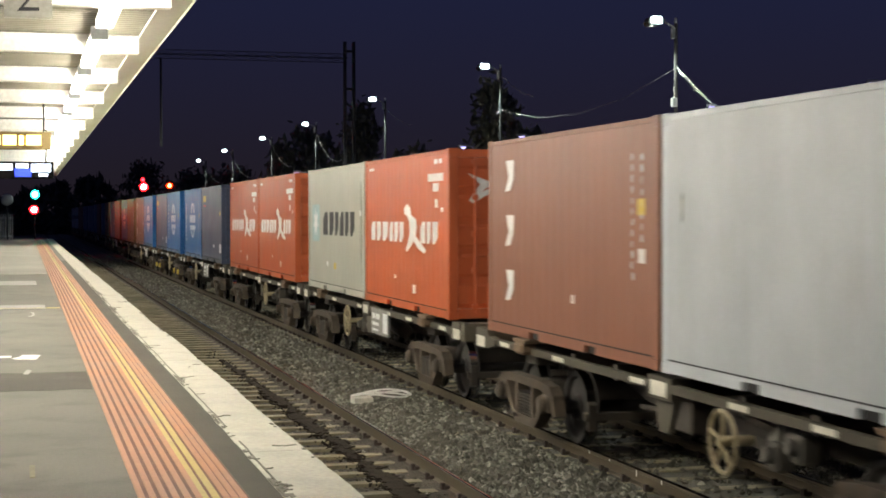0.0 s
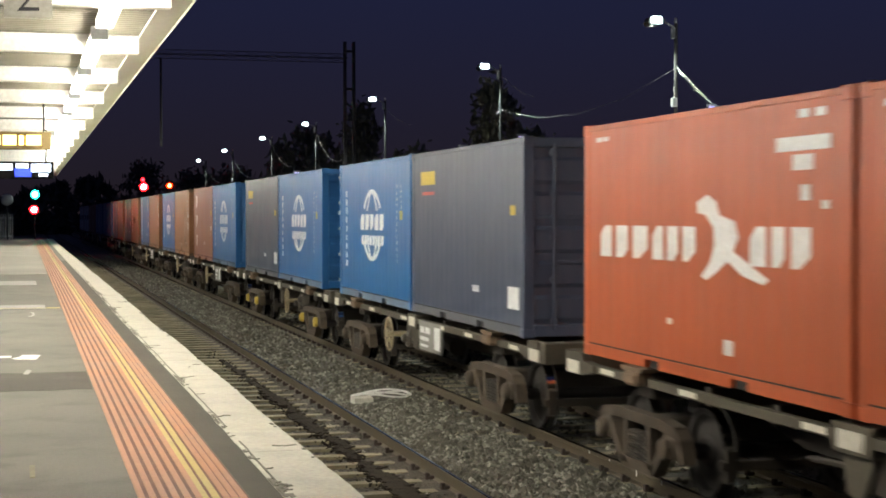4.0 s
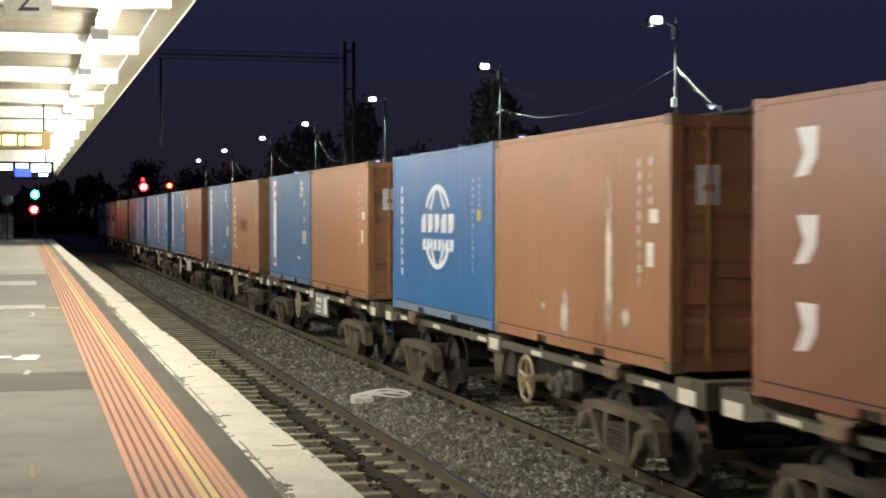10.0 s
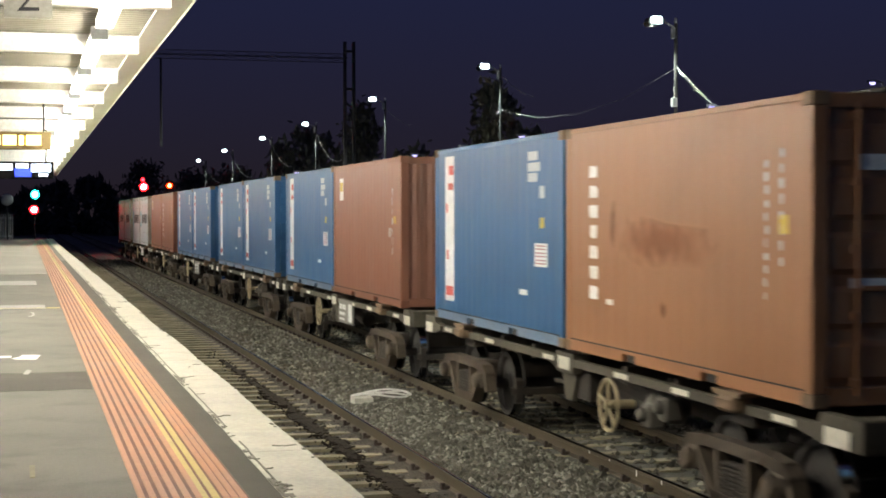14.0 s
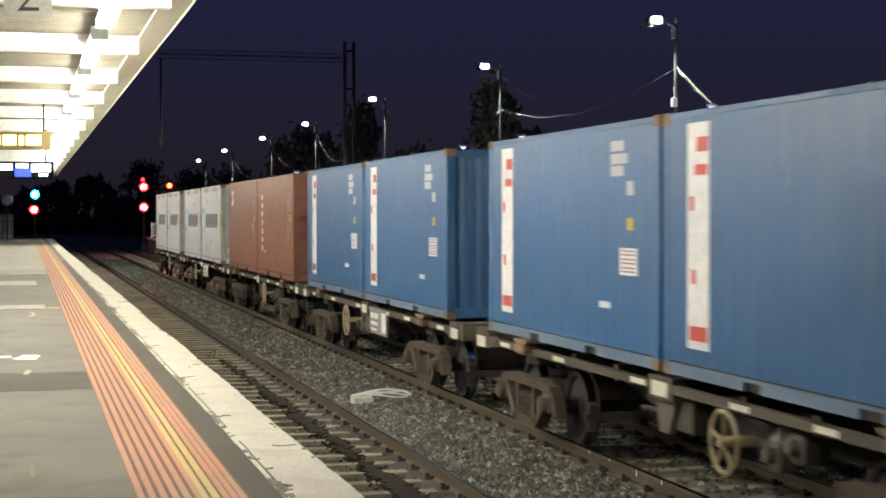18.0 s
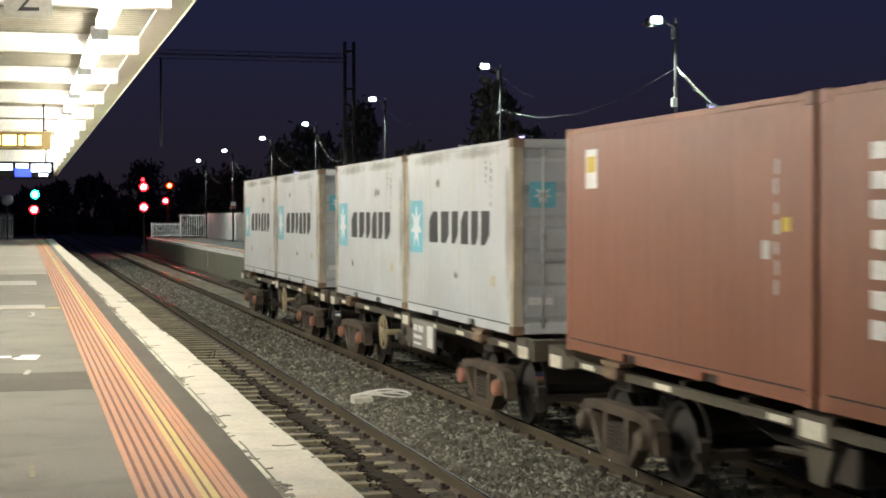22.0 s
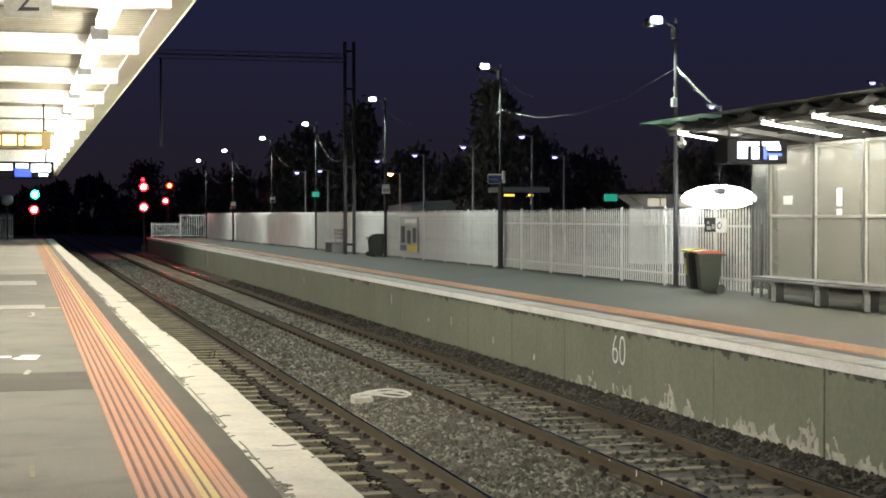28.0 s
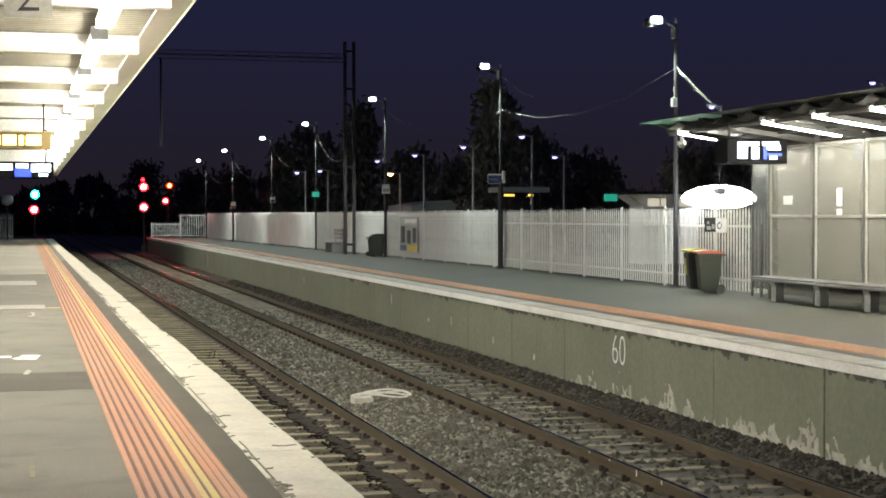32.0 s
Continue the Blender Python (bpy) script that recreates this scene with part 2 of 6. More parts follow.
# thin roof sheet that lets some of the light above it through
m_eave, n_eave, l_eave, b_eave = shader("eave_sheet")
b_eave.inputs["Base Color"].default_value = (0.42, 0.56, 0.47, 1)
b_eave.inputs["Roughness"].default_value = 0.5
eave_tr = n_eave.new("ShaderNodeBsdfTranslucent")
eave_tr.inputs["Color"].default_value = (0.50, 0.68, 0.56, 1)
eave_mix = n_eave.new("ShaderNodeMixShader")
eave_mix.inputs[0].default_value = 0.65
l_eave.new(b_eave.outputs[0], eave_mix.inputs[1])
l_eave.new(eave_tr.outputs[0], eave_mix.inputs[2])
for node in n_eave:
    if node.type == "OUTPUT_MATERIAL":
        l_eave.new(eave_mix.outputs[0], node.inputs[0])


# ---- mesh helpers ----
def box(bm, x0, x1, y0, y1, z0, z1):
    v = [bm.verts.new(p) for p in ((x0, y0, z0), (x1, y0, z0), (x1, y1, z0), (x0, y1, z0), (x0, y0, z1), (x1, y0, z1), (x1, y1, z1), (x0, y1, z1))]
    for q in ((3, 2, 1, 0), (4, 5, 6, 7), (0, 1, 5, 4), (1, 2, 6, 5), (2, 3, 7, 6), (3, 0, 4, 7)):
        bm.faces.new([v[i] for i in q])
    return bm


def soft_box(bm, x0, x1, y0, y1, z0, z1, r=0.01):
    """A box with chamfered upright and level edges."""
    tmp = bmesh.new()
    box(tmp, x0, x1, y0, y1, z0, z1)
    bmesh.ops.bevel(tmp, geom=tmp.edges[:], offset=r, segments=1, affect="EDGES")
    join(bm, tmp)
    return bm


def join(bm, other, m=None):
    other.verts.index_update()
    made = [bm.verts.new((m @ v.co) if m else v.co) for v in other.verts]
    for f in other.faces:
        bm.faces.new([made[v.index] for v in f.verts])
    other.free()


def prism(bm, ring, axis, a, b):
    """Extrudes a closed outline (pairs) along an axis from a to b."""
    def put(p, k):
        return {"x": (k, p[0], p[1]), "y": (p[0], k, p[1]), "z": (p[0], p[1], k)}[axis]
    lo, hi = [bm.verts.new(put(p, a)) for p in ring], [bm.verts.new(put(p, b)) for p in ring]
    n = len(ring)
    for i in range(n):
        bm.faces.new((lo[i], lo[(i + 1) % n], hi[(i + 1) % n], hi[i]))
    bm.faces.new(lo[::-1])
    bm.faces.new(hi)
    return bm


def rod(bm, p, q, r0, r1=None, sides=10):
    """A round bar from p to q."""
    p, q = Vector(p), Vector(q)
    r1 = r0 if r1 is None else r1
    d = (q - p).normalized()
    u = d.orthogonal().normalized()
    w = d.cross(u)
    lo, hi = [], []
    for i in range(sides):
        a = 2 * math.pi * i / sides
        o = u * math.cos(a) + w * math.sin(a)
        lo.append(bm.verts.new(p + o * r0))
        hi.append(bm.verts.new(q + o * r1))
    for i in range(sides):
        bm.faces.new((lo[i], lo[(i + 1) % sides], hi[(i + 1) % sides], hi[i]))
    bm.faces.new(lo[::-1])
    bm.faces.new(hi)
    return bm


def lathe(bm, profile, m=None, sides=24, closed=True):
    """Turns (radius, height) pairs round z."""
    m = m or Matrix()
    rings = []
    for r, h in profile:
        rings.append([bm.verts.new(m @ Vector((r * math.cos(2 * math.pi * i / sides), r * math.sin(2 * math.pi * i / sides), h))) for i in range(sides)])
    for a, b in zip(rings, rings[1:]):
        for i in range(sides):
            bm.faces.new((a[i], a[(i + 1) % sides], b[(i + 1) % sides], b[i]))
    if closed:
        bm.faces.new(rings[0][::-1])
        bm.faces.new(rings[-1])
    return bm


def hose(bm, pts, r, sides=6):
    """A bent round bar through points."""
    rings = []
    for i, p in enumerate(pts):
        d = (Vector(pts[min(i + 1, len(pts) - 1)]) - Vector(pts[max(i - 1, 0)])).normalized()
        u = d.cross(Vector((0.13, 0.21, 1))).normalized()
        w = d.cross(u)
        rings.append([bm.verts.new(Vector(p) + (u * math.cos(2 * math.pi * k / sides) + w * math.sin(2 * math.pi * k / sides)) * r) for k in range(sides)])
    for a, b in zip(rings, rings[1:]):
        for k in range(sides):
            bm.faces.new((a[k], a[(k + 1) % sides], b[(k + 1) % sides], b[k]))
    bm.faces.new(rings[0][::-1])
    bm.faces.new(rings[-1])
    return bm


def mesh_of(name, bm, material, smooth=False):
    me = bpy.data.meshes.new(name)
    bmesh.ops.recalc_face_normals(bm, faces=bm.faces[:])
    bm.to_mesh(me)
    bm.free()
    me.materials.append(MATS[material])
    if smooth:
        me.polygons.foreach_set("use_smooth", [True] * len(me.polygons))
    return me


def part(name, bm, material, parent, label="", at=None, smooth=False):
    """One mesh object under a thing or a part. bm may be a bmesh or a mesh."""
    me = bm if isinstance(bm, bpy.types.Mesh) else mesh_of(name, bm, material, smooth)
    ob = new(name, me)
    ob.parent = parent
    if at is not None:
        ob.matrix_basis = at
    if label:
        tagged(ob, label=label)
    return ob


def thing(name, label, category, group="", at=None, kind=""):
    ob = new(name)
    ob.empty_display_size = 0.2
    if at is not None:
        ob.matrix_basis = at
    return tagged(ob, label, category, group, kind)


def solid(name, bm, material, label, category, group="", kind="", at=None, smooth=False):
    ob = new(name, mesh_of(name, bm, material, smooth))
    if at is not None:
        ob.matrix_basis = at
    return tagged(ob, label, category, group, kind)


# ---- ground, ballast and tracks ----
def ballast_z(x):
    """Height of the ballast across the tracks."""
    crown = 0.05 * math.exp(-((x - 5.5) / 0.55) ** 2)
    shoulder = 0.17 * math.exp(-((x - 8.88) / 0.26) ** 2)
    dip = -0.055 * math.exp(-((x - 3.67) / 0.6) ** 4)
    near = 0.02 * math.exp(-((x - 2.0) / 0.3) ** 2)
    return RAIL - 0.185 + crown + shoulder + near + dip


def ground():
    bm = bmesh.new()
    xs = (-900, -300, -80, -20, 0, 20, 80, 300, 900)
    ys = (-400, -100, 0, 60, 120, 240, 480, 900, 2200)
    grid = [[bm.verts.new((x, y, -0.42)) for y in ys] for x in xs]
    for i in range(len(xs) - 1):
        for j in range(len(ys) - 1):
            bm.faces.new((grid[i][j], grid[i + 1][j], grid[i + 1][j + 1], grid[i][j + 1]))
    solid("ground", bm, "earth", "dark bare earth around the station at night", "ground", kind="structure")


def ballast():
    bm = bmesh.new()
    xs = [EDGE_A - 0.35 + i * 0.16 for i in range(47)]
    ys = [-30 + 0.5 * i for i in range(200)] + [70 + 3 * i for i in range(120)]
    rng = random.Random(3)
    grid = []
    for y in ys:
        grid.append([bm.verts.new((x, y, ballast_z(x) + rng.uniform(-0.018, 0.018))) for x in xs])
    for a, b in zip(grid, grid[1:]):
        for i in range(len(xs) - 1):
            bm.faces.new((a[i], a[i + 1], b[i + 1], b[i]))
    solid("ballast", bm, "ballast", "grey crushed stone ballast under both tracks", "ballast", kind="structure")
    # dark strip between the near rails: oil stains plus shade between sleepers, as colour
    bm = bmesh.new()
    xs = [2.95 + i * 0.15 for i in range(11)]
    grid = [[bm.verts.new((x, 4 + 0.5 * j, ballast_z(x) + 0.026)) for x in xs] for j in range(260)]
    for a, b in zip(grid, grid[1:]):
        for i in range(len(xs) - 1):
            bm.faces.new((a[i], a[i + 1], b[i + 1], b[i]))
    solid("ballast_oiled", bm, "ballast_oiled", "ballast between the near rails, darkened for oil stains and sleeper shade", "ballast", kind="structure")


def stones(name, material, label, beds, lo, hi, lift=0.012):
    """Loose angular stones on the ballast, in one mesh."""
    rng = np.random.RandomState(11)
    base = np.array([(1, 0.1, 0), (-1, 0.0, 0.1), (0, 1, 0), (0.1, -1, 0), (0, 0.1, 0.8), (0, 0, -0.8)])
    tri = np.array([(0, 2, 4), (2, 1, 4), (1, 3, 4), (3, 0, 4), (2, 0, 5), (1, 2, 5), (3, 1, 5), (0, 3, 5)])
    spots = []
    for x0, x1, y0, y1, n in beds:
        spots.append(np.stack([rng.uniform(x0, x1, n), rng.uniform(y0, y1, n), rng.uniform(lo, hi, n) * np.where(rng.rand(n) < 0.12, 1.45, 1.0)], 1))
    s = np.concatenate(spots)
    n = len(s)
    z = np.array([ballast_z(x) for x in s[:, 0]])
    size = s[:, 2:3] * rng.uniform(0.6, 1.15, (n, 3))
    turn = rng.uniform(0, 2 * math.pi, n)
    lean = rng.uniform(-0.6, 0.6, n)
    pts = base[None] * size[:, None] + rng.uniform(-0.22, 0.22, (n, 6, 3)) * s[:, None, 2:3]
    y1 = pts[..., 1] * np.cos(lean)[:, None] - pts[..., 2] * np.sin(lean)[:, None]
    z1 = pts[..., 1] * np.sin(lean)[:, None] + pts[..., 2] * np.cos(lean)[:, None]
    x2 = pts[..., 0] * np.cos(turn)[:, None] - y1 * np.sin(turn)[:, None]
    y2 = pts[..., 0] * np.sin(turn)[:, None] + y1 * np.cos(turn)[:, None]
    v = np.stack([x2 + s[:, None, 0], y2 + s[:, None, 1], z1 + z[:, None] + lift], -1).reshape(-1, 3)
    f = (tri[None] + 6 * np.arange(n)[:, None, None]).reshape(-1, 3)
    me = bpy.data.meshes.new(name)
    me.from_pydata(v.tolist(), [], f.tolist())
    me.materials.append(MATS[material])
    tagged(new(name, me), label, "stones", kind="stuff")


def stone_material(name, dark, mid, light):
    m, n, l, b = shader(name)
    geo = n.new("ShaderNodeNewGeometry")
    r = n.new("ShaderNodeValToRGB")
    e = r.color_ramp.elements
    e[0].position, e[0].color = 0.0, (*dark, 1)
    e[1].position, e[1].color = 1.0, (*light, 1)
    e.new(0.72).color = (*mid, 1)
    l.new(geo.outputs["Random Per Island"], r.inputs[0])
    co = n.new("ShaderNodeTexCoord").outputs["Object"]
    f = noise_at(n, l, co, 60, 3)
    g = noise_at(n, l, co, 0.9, 4)
    c = mix(n, l, ramp(n, l, f, 0.3, 0.7), r.outputs[0], mix(n, l, 1.0, r.outputs[0], (0.7, 0.68, 0.60), "MULTIPLY"))
    c = mix(n, l, ramp(n, l, g, 0.60, 0.74), c, mix(n, l, 1.0, c, (0.72, 0.55, 0.36), "MULTIPLY"))
    l.new(c, b.inputs["Base Color"])
    b.inputs["Roughness"].default_value = 0.85


CROWN = ((-0.033, -0.016), (-0.031, -0.0105), (-0.027, -0.0066), (-0.021, -0.0036), (-0.013, -0.0014), (-0.005, -0.0003), (0.005, -0.0003), (0.013, -0.0014), (0.021, -0.0036), (0.027, -0.0066), (0.031, -0.0105), (0.033, -0.016))


def rail_profile(x):
    """Flat-bottomed rail, its head crowned and rounded at the corners."""
    top = [(x + a, z - 0.0012) for a, z in CROWN]
    return [(x - 0.034, -0.045)] + top + [(x + 0.034, -0.045), (x + 0.010, -0.059),
            (x + 0.010, -0.145), (x + 0.066, -0.158), (x + 0.066, -0.170), (x - 0.066, -0.170), (x - 0.066, -0.158), (x - 0.010, -0.145), (x - 0.010, -0.059)]


def track(centre, label, oily):
    t = thing("railway_track", label, "track", "railway tracks", at=pose(centre, 0, RAIL), kind="structure")
    for x in (-GAUGE / 2, GAUGE / 2):
        bm = bmesh.new()
        prism(bm, rail_profile(x), "y", -60, 430)
        r = part("rail", bm, "rail_steel", t, "rust-brown steel rail")
        bm = bmesh.new()
        ends = [[bm.verts.new((x + a, y, z)) for a, z in CROWN[1:-1]] for y in (-60, 430)]
        for i in range(len(ends[0]) - 1):
            bm.faces.new((ends[0][i], ends[0][i + 1], ends[1][i + 1], ends[1][i]))
        part("running_surface", bm, "rail_head", r, "bright worn running surface", smooth=True)
    bm = bmesh.new()
    box(bm, -1.27, 1.27, -0.115, 0.115, -0.33, -0.172)
    for v in bm.verts:
        if v.co.z > -0.2:
            v.co.y *= 0.88
    me = mesh_of("sleeper", bm, "sleeper_concrete")
    rng = random.Random(5)
    for i in range(292):
        part("sleeper", me, "", t, at=pose(0, 3 + 0.685 * i, 0, 0, 0, rng.uniform(-0.5, 0.5)))
    bm = bmesh.new()
    for i in range(150):
        for x in (-GAUGE / 2, GAUGE / 2):
            for s in (-1, 1):
                y = 3 + 0.685 * i
                box(bm, x + s * 0.075 - 0.030, x + s * 0.075 + 0.030, y - 0.055, y + 0.055, -0.175, -0.125)
                box(bm, x + s * 0.115 - 0.020, x + s * 0.115 + 0.020, y - 0.035, y + 0.035, -0.175, -0.095)
    if oily:
        g = bmesh.new()
        d = 0.045
        for i in range(int(26 / d)):
            y = 7.0 + d * i
            thin = 0.10 * max(0.0, (y - 22.0) / 11.0)
            for j in range(16):
                a = -0.08 + d * j
                f = noise.noise((y * 0.5, a * 2.0, 1.3)) * 0.10 + noise.noise((y * 4.0, a * 5.0, 6.1)) * 0.12 + noise.noise((y * 13.0, a * 15.0, 2.7)) * 0.10
                if abs(a - 0.17) < 0.115 + f - thin:
                    box(g, a, a + d, y, y + d, -0.1715, -0.158 + 0.02 * f)
        tagged(part("grease", g, "grease", t, "black grease on the sleepers"), kind="stuff")
    else:
        for y, h in ((18.02, 0.040), (17.33, 0.030), (16.49, 0.075), (15.77, 0.05)):
            g = bmesh.new()
            box(g, -GAUGE / 2 - 0.0365, -GAUGE / 2 - 0.0345, y - 0.012, y + 0.012, -0.012 - h, -0.018)
            part("paint_tick", g, "mark_white", t, "small white paint tick on the rail")
    c = part("rail_clips", bm, "clip_steel", t, "dark sprung rail clips")
    tagged(c, kind="stuff")


# ---- the platform underfoot ----
def coping_edge(y, outer):
    """Uneven edges of the painted coping."""
    if outer:
        return EDGE_A + 0.016 + 0.05 * noise.noise((y * 0.22, 3.1, 0)) + 0.014 * noise.noise((y * 2.7, 6.0, 0))
    return 1.468 + 0.018 * noise.noise((y * 0.16, 0.4, 0)) + 0.010 * noise.noise((y * 2.1, 9.0, 0))


def near_platform():
    p = thing("platform_near", "asphalt station platform with white coping and orange warning strips", "platform", kind="structure")
    bm = bmesh.new()
    box(bm, -9.0, 1.56, -16, 117.0, DECK - 0.124, DECK)
    part("deck", bm, "asphalt", p, "worn grey asphalt deck")
    bm = bmesh.new()
    box(bm, -9.0, EDGE_A - 0.10, -16, 116.9, -0.42, DECK - 0.122)
    part("platform_wall", bm, "concrete", p, "grey concrete platform wall")
    rng = random.Random(8)
    y = -16.0
    while y < 117:
        n = min(1.8, 117 - y)
        bm = bmesh.new()
        steps = 14 if y < 50 else 3
        run = [y + 0.003 + (n - 0.006) * i / steps for i in range(steps + 1)]
        ring = [(coping_edge(a, 0), a) for a in run] + [(coping_edge(a, 1), a) for a in run[::-1]]
        prism(bm, ring, "z", DECK - 0.12, DECK + 0.004 + rng.uniform(0, 0.003))
        part("coping_slab", bm, "coping_paint", p)
        y += n
    # paint worn off along both edges and in a few spots between
    bm = bmesh.new()
    s = 0.022
    for i in range(int(34 / s)):
        y = 8.0 + s * i
        a, b = coping_edge(y, 0), coping_edge(y, 1)
        for j in range(int((b - a) / s)):
            x = a + s * j + 0.002
            d = min((x - a) * 1.0, (b - x) * 1.5)
            f = noise.noise((y * 1.3, x * 3.0, 2.2)) * 0.5 + noise.noise((y * 7.0, x * 12.0, 5.0)) * 0.4 + noise.noise((y * 21, x * 40, 8.0)) * 0.25
            if f > 0.05 + d * 5.6 or f > 0.56:
                box(bm, x, x + s, y, y + s, DECK + 0.002, DECK + 0.0095)
    for i in range(900):
        y = 8.0 + 0.05 * i
        if noise.noise((y * 0.8, 4.0, 1.0)) > -0.25:
            x0, x1 = coping_edge(y, 0) + 0.034, coping_edge(y + 0.05, 0) + 0.034
            prism(bm, [(x0, y), (x0 + 0.012, y), (x1 + 0.012, y + 0.05), (x1, y + 0.05)], "z", DECK + 0.002, DECK + 0.0090)
    # ragged cracks that run in from the edges
    for i in range(18):
        y, left = 8.6 + 1.47 * i + rng.uniform(-0.3, 0.3), rng.random() < 0.6
        x = coping_edge(y, 0) + 0.03 if left else coping_edge(y, 1) - 0.03
        for _ in range(rng.randrange(3, 10)):
            w = rng.uniform(0.012, 0.026)
            box(bm, min(x, x + (w if left else -w)), max(x, x + (w if left else -w)), y - rng.uniform(0.004, 0.010), y + rng.uniform(0.003, 0.009), DECK + 0.002, DECK + 0.0098)
            x += w if left else -w
            y += rng.uniform(-0.022, 0.022)
    tagged(part("worn_paint", bm, "coping_bare", p, "bare grey spots in the edge paint"), kind="stuff")
    # ribbed warning strips: orange ribs with a yellow pair between them
    ribs = [(0.652 + 0.0655 * i, "tactile_orange") for i in range(6)] + [(1.012, "tactile_yellow"), (1.075, "tactile_yellow")] + [(1.135 + 0.048 * i, "tactile_orange") for i in range(3)]
    bm = bmesh.new()
    box(bm, 0.635, 1.262, -16, 113, DECK + 0.0, DECK + 0.005)
    part("warning_strip", bm, "tactile_base", p, "dull pink-orange backing of the warning strip")
    for x, m in ribs:
        bm = bmesh.new()
        w = 0.0215 if m == "tactile_orange" else 0.0235
        prism(bm, [(x - w, DECK + 0.004), (x + w, DECK + 0.004), (x + w * 0.65, DECK + 0.012), (x - w * 0.65, DECK + 0.012)], "y", -16, 113)
        part("warning_rib", bm, m, p)
    # older darker asphalt laid across the deck, with an uneven edge
    rng = random.Random(12)
    for y0, y1, x0, x1 in ((15.35, 17.2, -6.0, 0.62), (6.0, 60.0, 1.27, 1.50)):
        bm = bmesh.new()
        n = 40
        if x0 > 1:
            ring = [(x0, y0 + (y1 - y0) * i / n) for i in range(n + 1)] + [(x1, y0 + (y1 - y0) * i / n) for i in range(n, -1, -1)]
        else:
            ring = [(x0 + (x1 - x0) * i / n, y0 + rng.uniform(-0.035, 0.035) + 0.1 * math.sin(i * 0.21)) for i in range(n + 1)] + [(x0 + (x1 - x0) * i / n, y1 + rng.uniform(-0.05, 0.05)) for i in range(n, -1, -1)]
        prism(bm, ring, "z", DECK - 0.02, DECK + 0.0025)
        part("asphalt_repair", bm, "asphalt_old", p, "older darker asphalt")
    # pale patches and small marks on the asphalt; beyond y = 46 the deck is paler
    for x0, x1, y0, y1, m in ((-0.42, -0.16, 19.1, 19.35, "sign_white"), (-0.75, 0.35, 29.0, 30.3, "patch_pale"), (-0.8, 0.60, 29.15, 29.35, "tactile_yellow"), (-0.9, 0.27, 39.0, 41.5, "patch_pale"), (0.02, 0.055, 10.3, 10.8, "mark_dull"), (-0.30, -0.27, 13.9, 14.6, "mark_dull"), (-6.0, 0.62, 46.0, 112.0, "deck_pale")):
        bm = bmesh.new()
        box(bm, x0, x1, y0, y1, DECK, DECK + 0.004)
        part("patch", bm, m, p)
    # worn paint marks on the deck
    for ring, m in (([(-0.160, 18.97), (-0.090, 18.83), (0.114, 18.77), (0.173, 19.37), (-0.034, 19.42), (-0.075, 19.14)], "sign_white"),
                    ([(0.040, 26.75), (0.090, 26.80), (0.148, 27.15), (0.150, 27.70), (0.125, 28.05), (0.060, 28.00), (0.110, 27.78), (0.118, 27.25), (0.085, 27.00), (0.040, 26.95)], "patch_pale"),
                    ([(-0.03, 17.05), (0.03, 17.02), (0.06, 17.45), (0.01, 17.55)], "patch_pale")):
        bm = bmesh.new()
        prism(bm, ring, "z", DECK, DECK + 0.004)
        part("paint_mark", bm, m, p, "worn pale paint mark")


# ---- the platform across the tracks ----
FENCE = ((14.55, 8.0), (14.42, 47.0), (13.60, 75.0), (12.85, 117.0))


def fence_x(y):
    for (xa, ya), (xb, yb) in zip(FENCE, FENCE[1:]):
        if y <= yb:
            return xa + (xb - xa) * (y - ya) / (yb - ya)
    return FENCE[-1][0]


